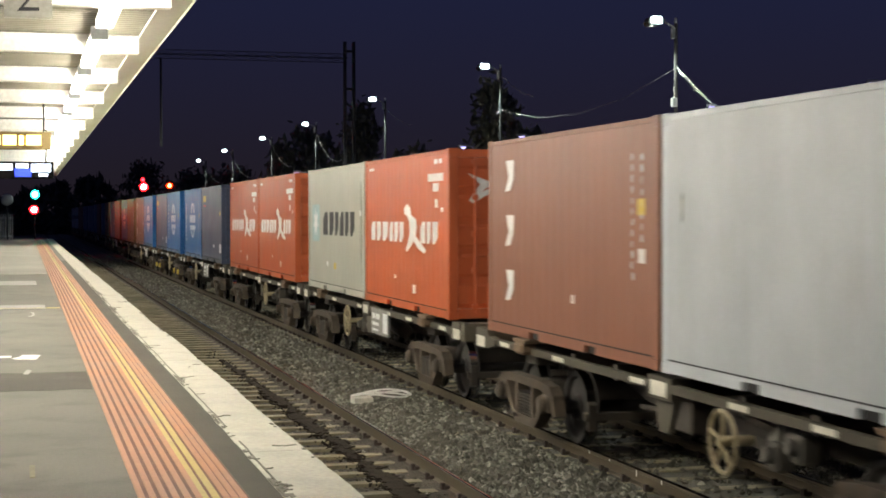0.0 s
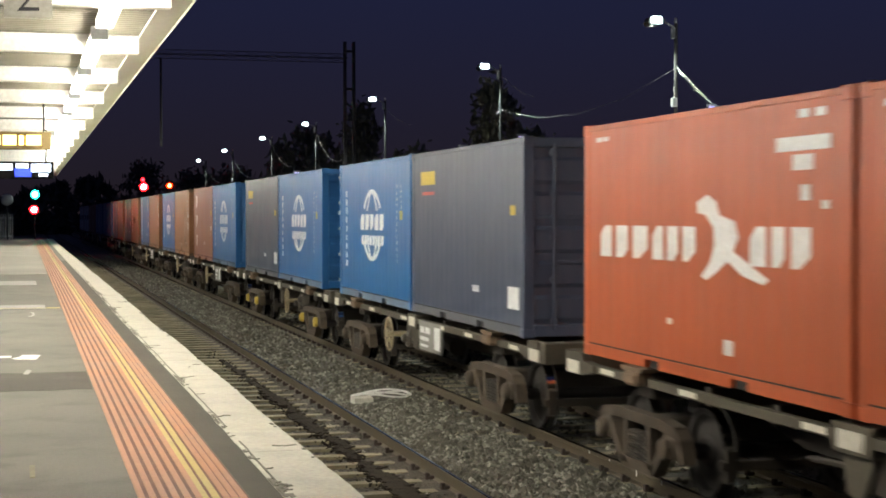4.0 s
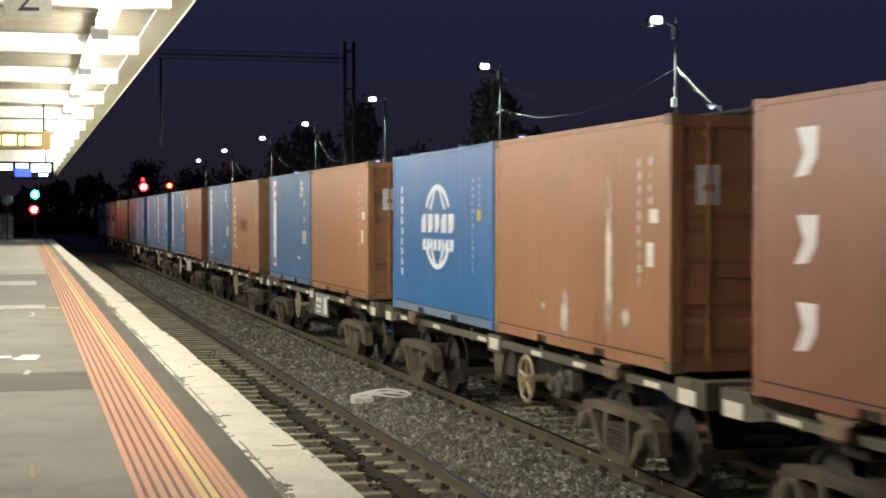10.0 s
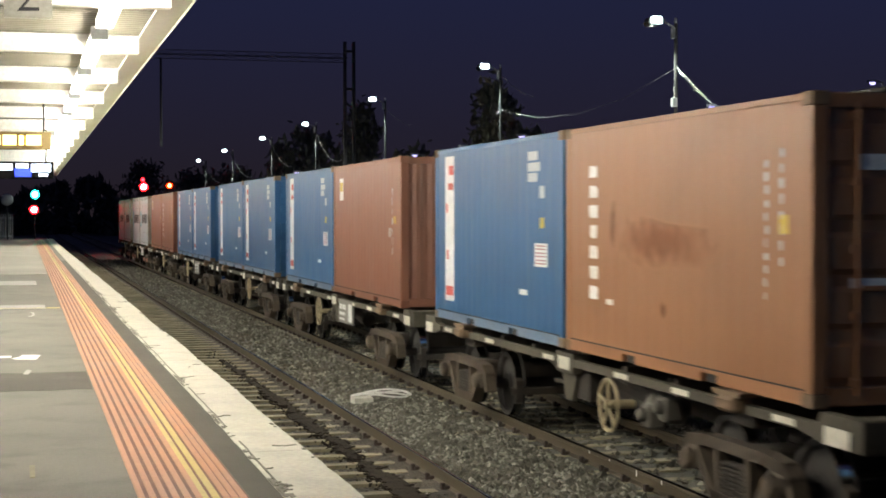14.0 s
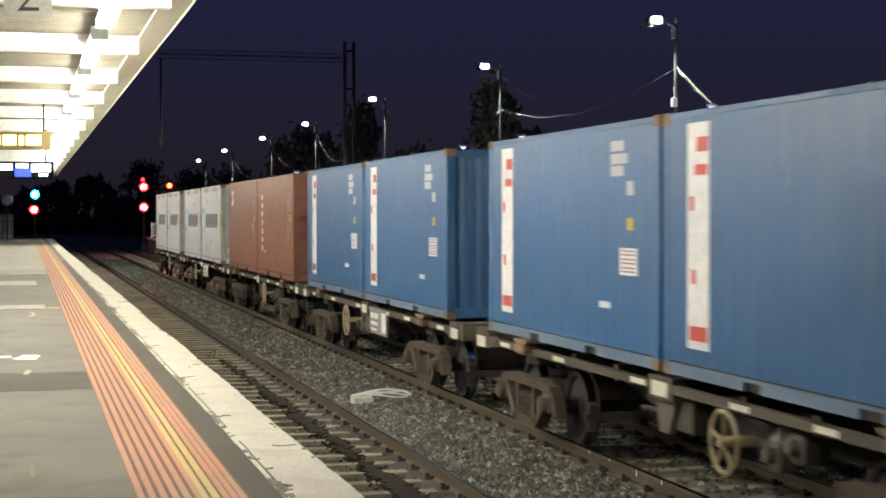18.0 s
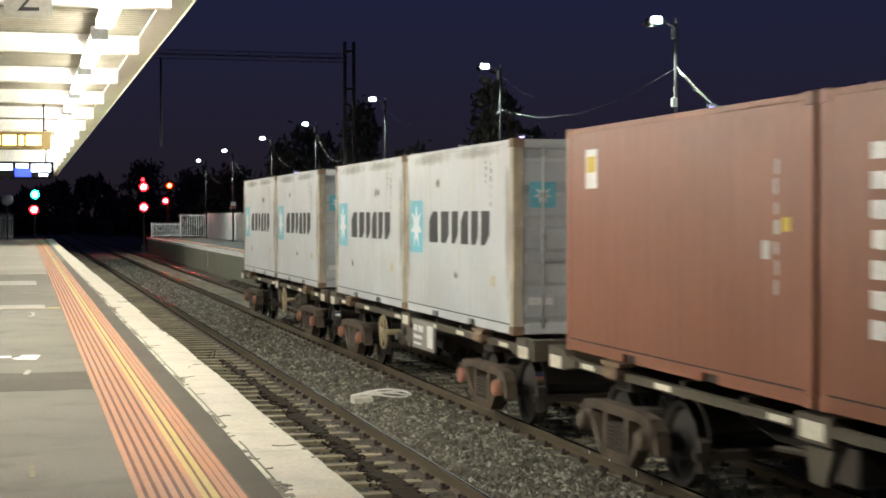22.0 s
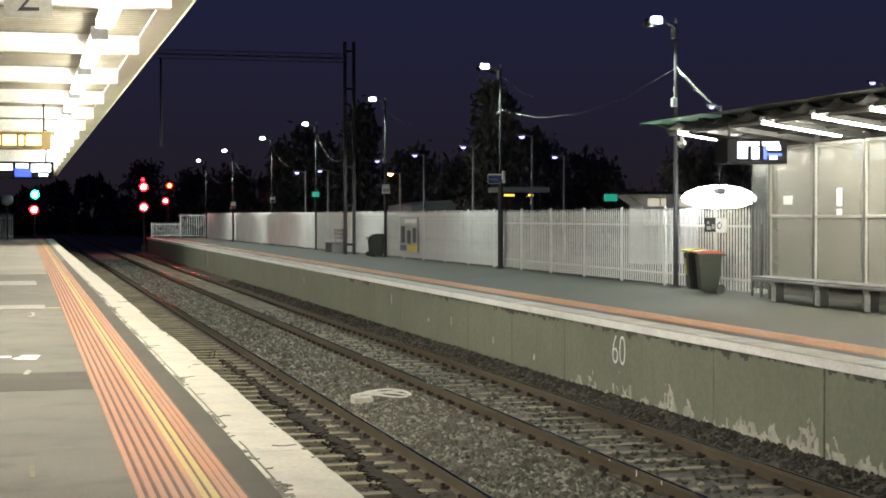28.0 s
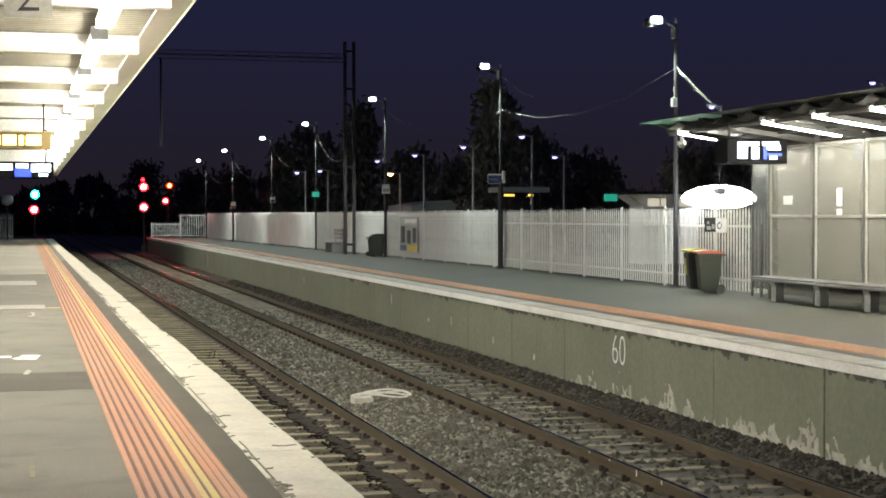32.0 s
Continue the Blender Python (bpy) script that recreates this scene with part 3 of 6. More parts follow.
def far_platform():
    p = thing("platform_far", "far station platform with concrete wall and white painted edge", "platform", kind="structure")
    bm = bmesh.new()
    prism(bm, [(EDGE_B + 0.46, 4), (22, 4), (22, 60), (15.2, 122), (EDGE_B + 0.46, 122)], "z", DECK - 0.15, DECK)
    part("deck", bm, "asphalt_far", p, "dark asphalt deck")
    # wall of precast panels with open joints
    y = 4.0 + 0.38
    rng = random.Random(4)
    while y < 121:
        n = min(3.06, 122 - y)
        bm = bmesh.new()
        soft_box(bm, EDGE_B + 0.03 + rng.uniform(-0.006, 0.006), EDGE_B + 0.25, y + 0.012, y + n - 0.012, -0.42, DECK - 0.13, 0.006)
        part("wall_panel", bm, "concrete", p)
        y += n
    bm = bmesh.new()
    box(bm, EDGE_B + 0.2, 15, 4.1, 121.9, -0.42, DECK - 0.16)
    part("core", bm, "concrete", p)
    y = 4.0
    while y < 122:
        n = min(0.92, 122 - y)
        bm = bmesh.new()
        soft_box(bm, EDGE_B + rng.uniform(-0.01, 0.01), EDGE_B + 0.455, y + 0.008, y + n - 0.008, DECK - 0.128, DECK + 0.004 + rng.uniform(-0.003, 0.003), 0.012)
        part("coping_slab", bm, "coping_far", p)
        bm = bmesh.new()
        box(bm, EDGE_B - 0.014, EDGE_B - 0.011, y + 0.002, y + n - 0.002, DECK - 0.12, DECK - 0.008)
        part("painted_edge", bm, "edge_white", p)
        y += n
    for i in range(9):
        x = EDGE_B + 0.72 + 0.062 * i
        bm = bmesh.new()
        prism(bm, [(x - 0.024, DECK), (x + 0.024, DECK), (x + 0.016, DECK + 0.012), (x - 0.016, DECK + 0.012)], "y", 4, 112)
        part("warning_rib", bm, "tactile_far", p)
    # pale salt bloom low on the wall: ragged flakes, thinning out upwards
    bm = bmesh.new()
    s = 0.035
    for i in range(int(13.5 / s)):
        for j in range(int(0.62 / s)):
            y, z = 13.8 + s * i, -0.26 + s * j
            f = noise.noise((y * 0.9, z * 0.4, 1.7)) * 0.55 + noise.noise((y * 3.1, z * 1.8, 4.0)) * 0.5 + noise.noise((y * 11, z * 9, 9.0)) * 0.35
            if f > -0.42 + (z + 0.24) * 1.60 + max(0, y - 18.5) * 0.06:
                box(bm, EDGE_B + 0.019, EDGE_B + 0.0225, y, y + s, z, z + s)
    for y, z0, z1 in ((33.2, 0.35, 0.52), (35.2, 0.3, 0.38), (30.0, 0.2, 0.34), (27.4, 0.1, 0.2), (39.0, 0.50, 0.75), (52.0, 0.45, 0.7), (24.2, -0.1, 0.02)):
        box(bm, EDGE_B + 0.018, EDGE_B + 0.0215, y, y + 0.09, z0, z1)
    tagged(part("salt_stain", bm, "efflorescence", p, "pale flaking salt stains low on the wall"), kind="stuff")
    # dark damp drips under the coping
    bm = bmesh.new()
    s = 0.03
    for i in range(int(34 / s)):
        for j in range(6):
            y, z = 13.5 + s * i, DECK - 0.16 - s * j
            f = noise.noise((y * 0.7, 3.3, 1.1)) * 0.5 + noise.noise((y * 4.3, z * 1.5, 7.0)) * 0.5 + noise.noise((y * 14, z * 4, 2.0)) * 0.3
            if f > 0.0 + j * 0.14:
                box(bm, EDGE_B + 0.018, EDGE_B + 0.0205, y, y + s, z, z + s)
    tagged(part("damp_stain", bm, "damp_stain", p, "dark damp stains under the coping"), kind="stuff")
    # painted chainage number
    cu = bpy.data.curves.new("chainage", "FONT")
    cu.body, cu.size, cu.extrude, cu.offset = "60", 0.62, 0.002, -0.012
    tmp = bpy.data.objects.new("chainage", cu)
    scene.collection.objects.link(tmp)
    me = bpy.data.meshes.new_from_object(tmp.evaluated_get(bpy.context.evaluated_depsgraph_get()))
    bpy.data.objects.remove(tmp)
    me.materials.clear()
    me.materials.append(MATS["mark_white"])
    ob = part("painted_number", me, "", p, "white hand-painted number 60")
    ob.matrix_basis = Matrix.Translation((EDGE_B + 0.020, 23.50, 0.40)) @ Matrix(((0, 0, -1, 0), (-1, 0, 0, 0), (0, 1.1, 0, 0), (0, 0, 0, 1)))


def fence():
    f = thing("fence", "tall white steel palisade fence along the platform", "fence", at=pose(0, 0, DECK))
    bm = bmesh.new()
    prism(bm, [(-0.033, 0.06), (0.033, 0.06), (0.033, 1.72), (0.0, 1.82), (-0.033, 1.72)], "x", -0.005, 0.005)
    picket = mesh_of("picket", bm, "white_steel")
    bm = bmesh.new()
    prism(bm, [(-0.027, 0.06), (0.027, 0.06), (0.027, 1.72), (0.0, 1.82), (-0.027, 1.72)], "x", -0.012, 0.012)
    stout = mesh_of("picket", bm, "white_steel")
    bm = bmesh.new()
    soft_box(bm, -0.028, 0.028, -0.028, 0.028, 0.0, 1.85, 0.005)
    post = mesh_of("fence_post", bm, "white_steel")
    y, n = 29.2, 0
    rest = bmesh.new()
    while y < 116.5:
        if n < 300:
            part("picket", picket if y < 47 else stout, "", f, at=pose(fence_x(y), y, 0))
        else:
            x = fence_x(y)
            prism(rest, [(y - 0.027, 0.06), (y + 0.027, 0.06), (y + 0.027, 1.72), (y, 1.82), (y - 0.027, 1.72)], "x", x - 0.010, x + 0.010)
        n += 1
        y += 0.142
    tagged(part("fence_infill", rest, "white_steel", f), kind="stuff")
    y = 29.15
    while y < 117:
        part("fence_post", post, "", f, at=pose(fence_x(y) + 0.083, y, 0))
        y2 = min(y + 2.75, 116.6)
        for z in (0.30, 1.42):
            bm = bmesh.new()
            a, b = (fence_x(y) + 0.036, y), (fence_x(y2) + 0.036, y2)
            prism(bm, [(a[0] - 0.018, a[1]), (a[0] + 0.018, a[1]), (b[0] + 0.018, b[1]), (b[0] - 0.018, b[1])], "z", z - 0.022, z + 0.022)
            part("fence_rail", bm, "white_steel", f)
        y += 2.75


def end_fence():
    """Lower and taller fence bays that close the end of the far platform."""
    for x0, x1, y0, y1, h, label in ((9.25, 11.41, 121.0, 121.2, 1.12, "low white steel fence at the platform end"), (11.43, 12.85, 121.2, 117.0, 1.78, "tall white steel fence bay at the platform end")):
        f = thing("end_fence", label, "fence", "platform end fences", at=pose(x0, y0, DECK))
        n = int((x1 - x0) / 0.12)
        for i in range(n + 1):
            bm = bmesh.new()
            x, y = (x1 - x0) * i / n, (y1 - y0) * i / n
            r = 0.05 if i in (0, n) else 0.018
            soft_box(bm, x - r, x + r, y - r, y + r, 0.0 if r > 0.03 else 0.1, h, 0.004)
            part("fence_post" if r > 0.03 else "bar", bm, "white_steel", f)
        for z in (0.15, h - 0.12):
            bm = bmesh.new()
            prism(bm, [(0, -0.02), (x1 - x0, y1 - y0 - 0.02), (x1 - x0, y1 - y0 + 0.02), (0, 0.02)], "z", z - 0.025, z + 0.025)
            part("fence_rail", bm, "white_steel", f)


# ---- canopy over the near platform ----
SOFFIT = 4.94
CANOPY_END = 97.0


def canopy():
    c = thing("canopy", "white steel platform canopy with ribbed soffit and strip lights", "canopy", kind="structure")
    bm = bmesh.new()
    y, up = -14.0, 0
    ring = []
    while y < CANOPY_END:
        ring += [(y, SOFFIT + 0.20), (y + 0.10, SOFFIT + 0.20), (y + 0.13, SOFFIT + 0.235), (y + 0.17, SOFFIT + 0.235)]
        y += 0.20
    ring += [(CANOPY_END + 0.1, SOFFIT + 0.20), (CANOPY_END + 0.1, SOFFIT + 0.30), (-14, SOFFIT + 0.30)]
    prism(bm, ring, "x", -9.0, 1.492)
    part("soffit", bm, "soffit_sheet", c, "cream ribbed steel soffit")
    bm = bmesh.new()
    prism(bm, [(1.515, SOFFIT + 0.188), (1.825, SOFFIT + 0.176), (1.825, SOFFIT + 0.34), (1.515, SOFFIT + 0.34)], "y", -14, CANOPY_END + 0.2)
    part("gutter", bm, "gutter_paint", c, "pale grey folded edge gutter")
    for x0, x1, z0 in ((1.494, 1.512, SOFFIT + 0.178), (1.828, 1.852, SOFFIT + 0.165)):
        bm = bmesh.new()
        soft_box(bm, x0, x1, -14, CANOPY_END + 0.2, z0, SOFFIT + 0.33, 0.006)
        part("edge_trim", bm, "beam_white", c, "white folded steel trim")
    y = -7.50
    while y < CANOPY_END:
        bm = bmesh.new()
        soft_box(bm, -9.0, 1.490, y - 0.09, y + 0.09, SOFFIT - 0.05, SOFFIT + 0.198, 0.008)
        part("cross_beam", bm, "beam_white", c)
        y += 4.85
    y = -8.0
    while y < CANOPY_END:
        bm = bmesh.new()
        soft_box(bm, -5.12, -4.88, y - 0.12, y + 0.12, DECK, SOFFIT - 0.03, 0.01)
        part("column", bm, "beam_white", c)
        y += 9.68


def strip_lights():
    bm = bmesh.new()
    soft_box(bm, -0.080, 0.080, -2.0, 2.0, 0.037, 0.075, 0.008)
    body = mesh_of("housing", bm, "beam_white")
    bm = bmesh.new()
    prism(bm, [(-0.074, 0.035), (-0.064, -0.022), (-0.044, -0.034), (0.044, -0.034), (0.064, -0.022), (0.074, 0.035)], "y", -1.98, 1.98)
    lens = mesh_of("diffuser", bm, "strip_light")
    bm = bmesh.new()
    for i in range(32):
        y = -1.617 + 0.1043 * i
        prism(bm, [(-0.094, 0.0), (-0.094, -0.068), (-0.076, -0.080), (0.076, -0.080), (0.094, -0.068), (0.094, 0.0), (0.071, 0.0), (0.067, -0.024), (0.046, -0.037), (-0.046, -0.037), (-0.067, -0.024), (-0.071, 0.0)], "y", y - 0.0015, y + 0.0015)
    louvre = mesh_of("louvre", bm, "beam_white")
    bm = bmesh.new()
    soft_box(bm, -0.10, 0.10, -2.10, -1.983, -0.078, 0.075, 0.008)
    cap = mesh_of("end_cap", bm, "sign_grey")
    # row at x = -3.6 is unseen, added only for extra light
    for x, last in ((0.86, 21), (-3.6, 9)):
        for i in range(4 if x > 0 else 5, last):
            y = -8.075 + 4.85 * i
            t = thing("strip_light", "bright white strip light under the canopy", "light", "canopy strip lights", at=pose(x, y, SOFFIT - 0.07))
            part("housing", body, "", t)
            part("diffuser", lens, "", t, "glowing white diffuser")
            tagged(part("louvre", louvre, "", t, "white cross blades under the tubes"), kind="stuff")
            part("end_cap", cap, "", t)


ground()
ballast()
stone_material("stone", (0.060, 0.057, 0.042), (0.124, 0.120, 0.096), (0.30, 0.297, 0.258))
stone_material("stone_dark", (0.028, 0.025, 0.020), (0.072, 0.065, 0.052), (0.16, 0.15, 0.125))
surface("tactile_base", (0.150, 0.060, 0.034), 0.7, big=1.2, fine=40, vary=0.2, bump=0.1, dirt=(0.22, 0.13, 0.09), dirt_amount=0.5)
surface("deck_pale", (0.27, 0.26, 0.22), 0.75, big=0.3, fine=30, vary=0.25, bump=0.2, dirt=(0.15, 0.145, 0.12), dirt_amount=0.6)
surface("patch_pale", (0.34, 0.33, 0.30), 0.7, big=2, fine=40, vary=0.2)
surface("coping_far", (0.345, 0.322, 0.255), 0.7, big=2.4, fine=25, vary=0.3, bump=0.2, dirt=(0.20, 0.17, 0.13), dirt_amount=0.7, per_object=0.16)
surface("gutter_paint", (0.38, 0.36, 0.28), 0.35, big=0.8, fine=15, vary=0.12, bump=0.05)
near_platform()
far_platform()
fence()
end_fence()
canopy()
strip_lights()

# ---- the freight train ----
BOX_L, BOX_W, BOX_H = 6.058, 2.438, 2.591
BED = 1.155          # underside of the containers over the rail
PITCH = 14.262       # from wagon to wagon
MESHES = {}


def once(key, make):
    if key not in MESHES:
        MESHES[key] = make()
    return MESHES[key]


def wave(length, pitch=0.278, depth=0.0012):
    """Zigzag of a corrugated sheet: (along, inward) pairs."""
    n = int(length / pitch)
    p = length / n
    out = []
    for i in range(n):
        a = -length / 2 + p * i
        out += [(a, 0.0), (a + p * 0.22, 0.0), (a + p * 0.5, depth), (a + p * 0.72, depth)]
    return out + [(length / 2, 0.0)]


def sheet(bm, pts, z0, z1, place):
    rows = [[bm.verts.new(place(a, d, z)) for a, d in pts] for z in (z0, z1)]
    for i in range(len(pts) - 1):
        bm.faces.new((rows[0][i], rows[0][i + 1], rows[1][i + 1], rows[1][i]))


def thick(bm, amount):
    """Gives an open sheet its thickness."""
    bmesh.ops.recalc_face_normals(bm, faces=bm.faces[:])
    bmesh.ops.solidify(bm, geom=bm.faces[:], thickness=amount)


def side_mesh(paint, s):
    bm = bmesh.new()
    sheet(bm, wave(BOX_L - 0.30), 0.125, BOX_H - 0.06, lambda a, d, z: (s * (BOX_W / 2 - 0.012 - d), a, z))
    thick(bm, 0.003)
    return mesh_of("side_panel", bm, paint)


def end_mesh(paint):
    bm = bmesh.new()
    sheet(bm, wave(BOX_W - 0.30, 0.25, 0.04), 0.155, BOX_H - 0.10, lambda a, d, z: (a, -d, z))
    thick(bm, 0.003)
    return mesh_of("end_panel", bm, paint)


def container(base, paint, label, doors, marks, group="shipping containers"):
    """A twenty-foot container: base centre at the origin, its length along y."""
    c = thing("shipping_container", label, "container", group)
    for s in (-1, 1):
        part("side_panel", once(("side", paint, s), lambda: side_mesh(paint, s)), "", c)

        def bottom():
            bm = bmesh.new()
            x0, x1 = sorted((s * (BOX_W / 2 - 0.004), s * (BOX_W / 2 - 0.06)))
            y, z = BOX_L / 2 - 0.17, 0.012
            prism(bm, [(-y, z), (-1.20, z), (-1.20, 0.100), (-0.84, 0.100), (-0.84, z), (0.84, z), (0.84, 0.100), (1.20, 0.100), (1.20, z), (y, z), (y, 0.130), (-y, 0.130)], "x", x0, x1)
            return mesh_of("bottom_rail", bm, {"blue_paint": "rail_blue_lit", "globe_paint": "rail_blue_lit", "slate_paint": "rail_slate_lit", "navy_paint": "rail_slate_lit"}.get(paint, paint))
        part("bottom_rail", once(("bottom", paint, s), bottom), "", c)

        # thin near-black strip drawn just above the bottom rail
        def seam():
            bm = bmesh.new()
            x0, x1 = sorted((s * (BOX_W / 2 - 0.0095), s * (BOX_W / 2 - 0.03)))
            box(bm, x0, x1, -BOX_L / 2 + 0.16, BOX_L / 2 - 0.16, 0.132, 0.148)
            return mesh_of("weld_seam", bm, "matt_black")
        part("weld_seam", once(("seam", s), seam), "", c, "thin dark line above the bottom rail")

        def pocket():
            bm = bmesh.new()
            x0, x1 = sorted((s * (BOX_W / 2 - 0.055), s * (BOX_W / 2 - 0.09)))
            box(bm, x0, x1, -0.21, 0.21, 0.01, 0.13)
            return mesh_of("fork_pocket", bm, "matt_black")
        for a in (-1.02, 1.02):
            part("fork_pocket", once(("pocket", s), pocket), "", c, "dark fork pocket", at=pose(0, a, 0))

        def top():
            bm = bmesh.new()
            x0, x1 = sorted((s * (BOX_W / 2 - 0.004), s * (BOX_W / 2 - 0.065)))
            soft_box(bm, x0, x1, -BOX_L / 2 + 0.17, BOX_L / 2 - 0.17, BOX_H - 0.075, BOX_H - 0.012, 0.008)
            return mesh_of("top_rail", bm, paint)
        part("top_rail", once(("top", paint, s), top), "", c)
        for e in (-1, 1):
            def post():
                bm = bmesh.new()
                x0, x1 = sorted((s * (BOX_W / 2 - 0.004), s * (BOX_W / 2 - 0.15)))
                y0, y1 = sorted((e * (BOX_L / 2 - 0.004), e * (BOX_L / 2 - 0.155)))
                soft_box(bm, x0, x1, y0, y1, 0.115, BOX_H - 0.115, 0.010)
                return mesh_of("corner_post", bm, paint if paint != "white_paint" else "post_rust")
            part("corner_post", once(("post", paint, s, e), post), "", c)
            for z in (0.0, BOX_H - 0.118):
                def casting():
                    bm = bmesh.new()
                    x0, x1 = sorted((s * BOX_W / 2, s * (BOX_W / 2 - 0.162)))
                    y0, y1 = sorted((e * BOX_L / 2, e * (BOX_L / 2 - 0.178)))
                    soft_box(bm, x0, x1, y0, y1, z, z + 0.118, 0.008)
                    return mesh_of("corner_casting", bm, "casting_rust" if paint in ("white_paint", "tan_paint", "blue_paint") else paint)
                part("corner_casting", once(("cast", paint, s, e, z), casting), "", c)

    def roof():
        bm = bmesh.new()
        sheet(bm, wave(BOX_L - 0.30, 0.21, 0.02), -1, 1, lambda a, d, z: (z * (BOX_W / 2 - 0.06), a, BOX_H - 0.022 - d))
        thick(bm, 0.003)
        return mesh_of("roof", bm, paint)
    part("roof", once(("roof", paint), roof), "", c)

    def floor_mesh():
        bm = bmesh.new()
        box(bm, -1.15, 1.15, -2.9, 2.9, 0.125, 0.15)
        for i in range(11):
            box(bm, -1.15, 1.15, -2.8 + 0.56 * i - 0.03, -2.8 + 0.56 * i + 0.03, 0.02, 0.125)
        return mesh_of("underframe", bm, "wagon_steel")
    part("underframe", once(("floor",), floor_mesh), "", c)

    def header(z0, z1):
        bm = bmesh.new()
        soft_box(bm, -1.06, 1.06, -0.05, 0.05, z0, z1, 0.008)
        return mesh_of("end_rail", bm, paint)
    for e in (-1, 1):
        for z0, z1 in ((0.015, 0.165), (BOX_H - 0.135, BOX_H - 0.012)):
            part("end_rail", once(("header", paint, z0), lambda: header(z0, z1)), "", c, at=pose(0, e * (BOX_L / 2 - 0.058), 0))
    part("end_panel", once(("end", paint), lambda: end_mesh(paint)), "", c, at=pose(0, BOX_L / 2 - 0.05, 0, 0, 0, 180))
    if not doors:
        part("end_panel", once(("end", paint), lambda: end_mesh(paint)), "", c, at=pose(0, -BOX_L / 2 + 0.05, 0))
    else:
        hardware = "galvanised" if paint in ("globe_paint", "white_paint") else paint

        def leaf(s):
            bm = bmesh.new()
            x0, x1 = sorted((s * 0.006, s * 1.062))
            ring = [(-0.020, 0.17)]
            for i in range(5):
                z = 0.20 + 0.445 * i
                ring += [(-0.020, z), (-0.046, z + 0.05), (-0.046, z + 0.30), (-0.020, z + 0.35)]
            prism(bm, ring + [(-0.020, BOX_H - 0.14), (0.02, BOX_H - 0.14), (0.02, 0.17)], "x", x0, x1)
            return mesh_of("door", bm, paint)
        for s in (-1, 1):
            d = part("door", once(("door", paint, s), lambda: leaf(s)), "", c, at=pose(0, -BOX_L / 2 + 0.075, 0))

            def rods(bright):
                bm = bmesh.new()
                rod(bm, (0, 0, 0.10), (0, 0, BOX_H - 0.09), 0.020, sides=8)
                for z in (0.20, 0.75, 1.30, 1.85, BOX_H - 0.2):
                    soft_box(bm, -0.05, 0.05, -0.012, 0.035, z - 0.035, z + 0.035, 0.006)
                return mesh_of("lock_rod", bm, "galvanised" if bright else hardware)
            for x in (0.26, 0.80):
                bright = hardware == "galvanised" or (s, x) == (-1, 0.26)
                part("lock_rod", once(("rod", hardware, bright), lambda: rods(bright)), "", d, "galvanised locking bar" if bright else "painted locking bar", at=pose(s * x, -0.068, 0))

            def handle():
                bm = bmesh.new()
                soft_box(bm, 0.0, 0.46, -0.018, 0.0, -0.02, 0.02, 0.005)
                return mesh_of("lock_handle", bm, hardware)
            part("lock_handle", once(("handle", hardware), handle), "", d, at=pose(s * 0.30, -0.085, 0.98, 0, 0, 0 if s > 0 else 180))
            for z in (0.35, 1.0, 1.6, 2.2):
                def hinge():
                    bm = bmesh.new()
                    soft_box(bm, -0.05, 0.05, -0.03, 0.02, -0.055, 0.055, 0.006)
                    return mesh_of("hinge", bm, paint)
                part("hinge", once(("hinge", paint), hinge), "", d, at=pose(s * 1.06, -0.018, z))
    for name, m, shapes, text in marks(doors):
        if name in ("name_bars", "emblem", "stain", "stripe_bar", "side_bar"):
            for f in shapes:
                bm = bmesh.new()
                f(bm)
                part(name.rstrip("s").replace("name_bar", "name_block"), bm, m, c, text)
            continue
        bm = bmesh.new()
        for f in shapes:
            f(bm)
        ob = part(name, bm, m, c, text)
        if len(shapes) > 1:
            tagged(ob, kind="stuff")
    return c


FACE = -(BOX_W / 2 - 0.0075)


def bar(u0, u1, v0, v1):
    """A flat painted rectangle on the platform side: u from the end that comes last, v from the base."""
    return lambda bm: box(bm, FACE, FACE + 0.004, BOX_L / 2 - u1, BOX_L / 2 - u0, v0, v1)


def shape(pts):
    """A flat painted outline on the platform side."""
    return lambda bm: prism(bm, [(BOX_L / 2 - u, v) for u, v in pts], "x", FACE, FACE + 0.004)


def end_bar(x0, x1, v0, v1):
    """A flat sticker on the end that leads."""
    return lambda bm: box(bm, x0, x1, -BOX_L / 2 + 0.018, -BOX_L / 2 + 0.024, v0, v1)


def arc(cu, cv, r0, r1, a0, a1, n=8, squash=1.0):
    pts = [(cu + r0 * math.cos(radians(a0 + (a1 - a0) * i / n)) * squash, cv + r0 * math.sin(radians(a0 + (a1 - a0) * i / n))) for i in range(n + 1)]
    pts += [(cu + r1 * math.cos(radians(a1 + (a0 - a1) * i / n)) * squash, cv + r1 * math.sin(radians(a1 + (a0 - a1) * i / n))) for i in range(n + 1)]
    return shape(pts)


def column(u, v0, v1, n, w, fill=0.62, seed=1):
    """A column of small painted blocks in place of unread lettering."""
    rng = random.Random(seed)
    p = (v1 - v0) / n
    out = []
    for i in range(n):
        a, b = u + rng.uniform(0, 0.03), u + w - rng.uniform(0, 0.05)
        lo, hi = v0 + p * i, v0 + p * (i + fill * rng.uniform(0.85, 1.15))
        e = (hi - lo) * rng.uniform(0.1, 0.3)
        out.append(shape(([(a, lo), (b, lo), (b, hi - e), (b - 0.3 * (b - a), hi), (a, hi)], [(a, lo + e), (a + 0.3 * (b - a), lo), (b, lo), (b, hi), (a, hi)])[rng.randrange(2)]))
    return out


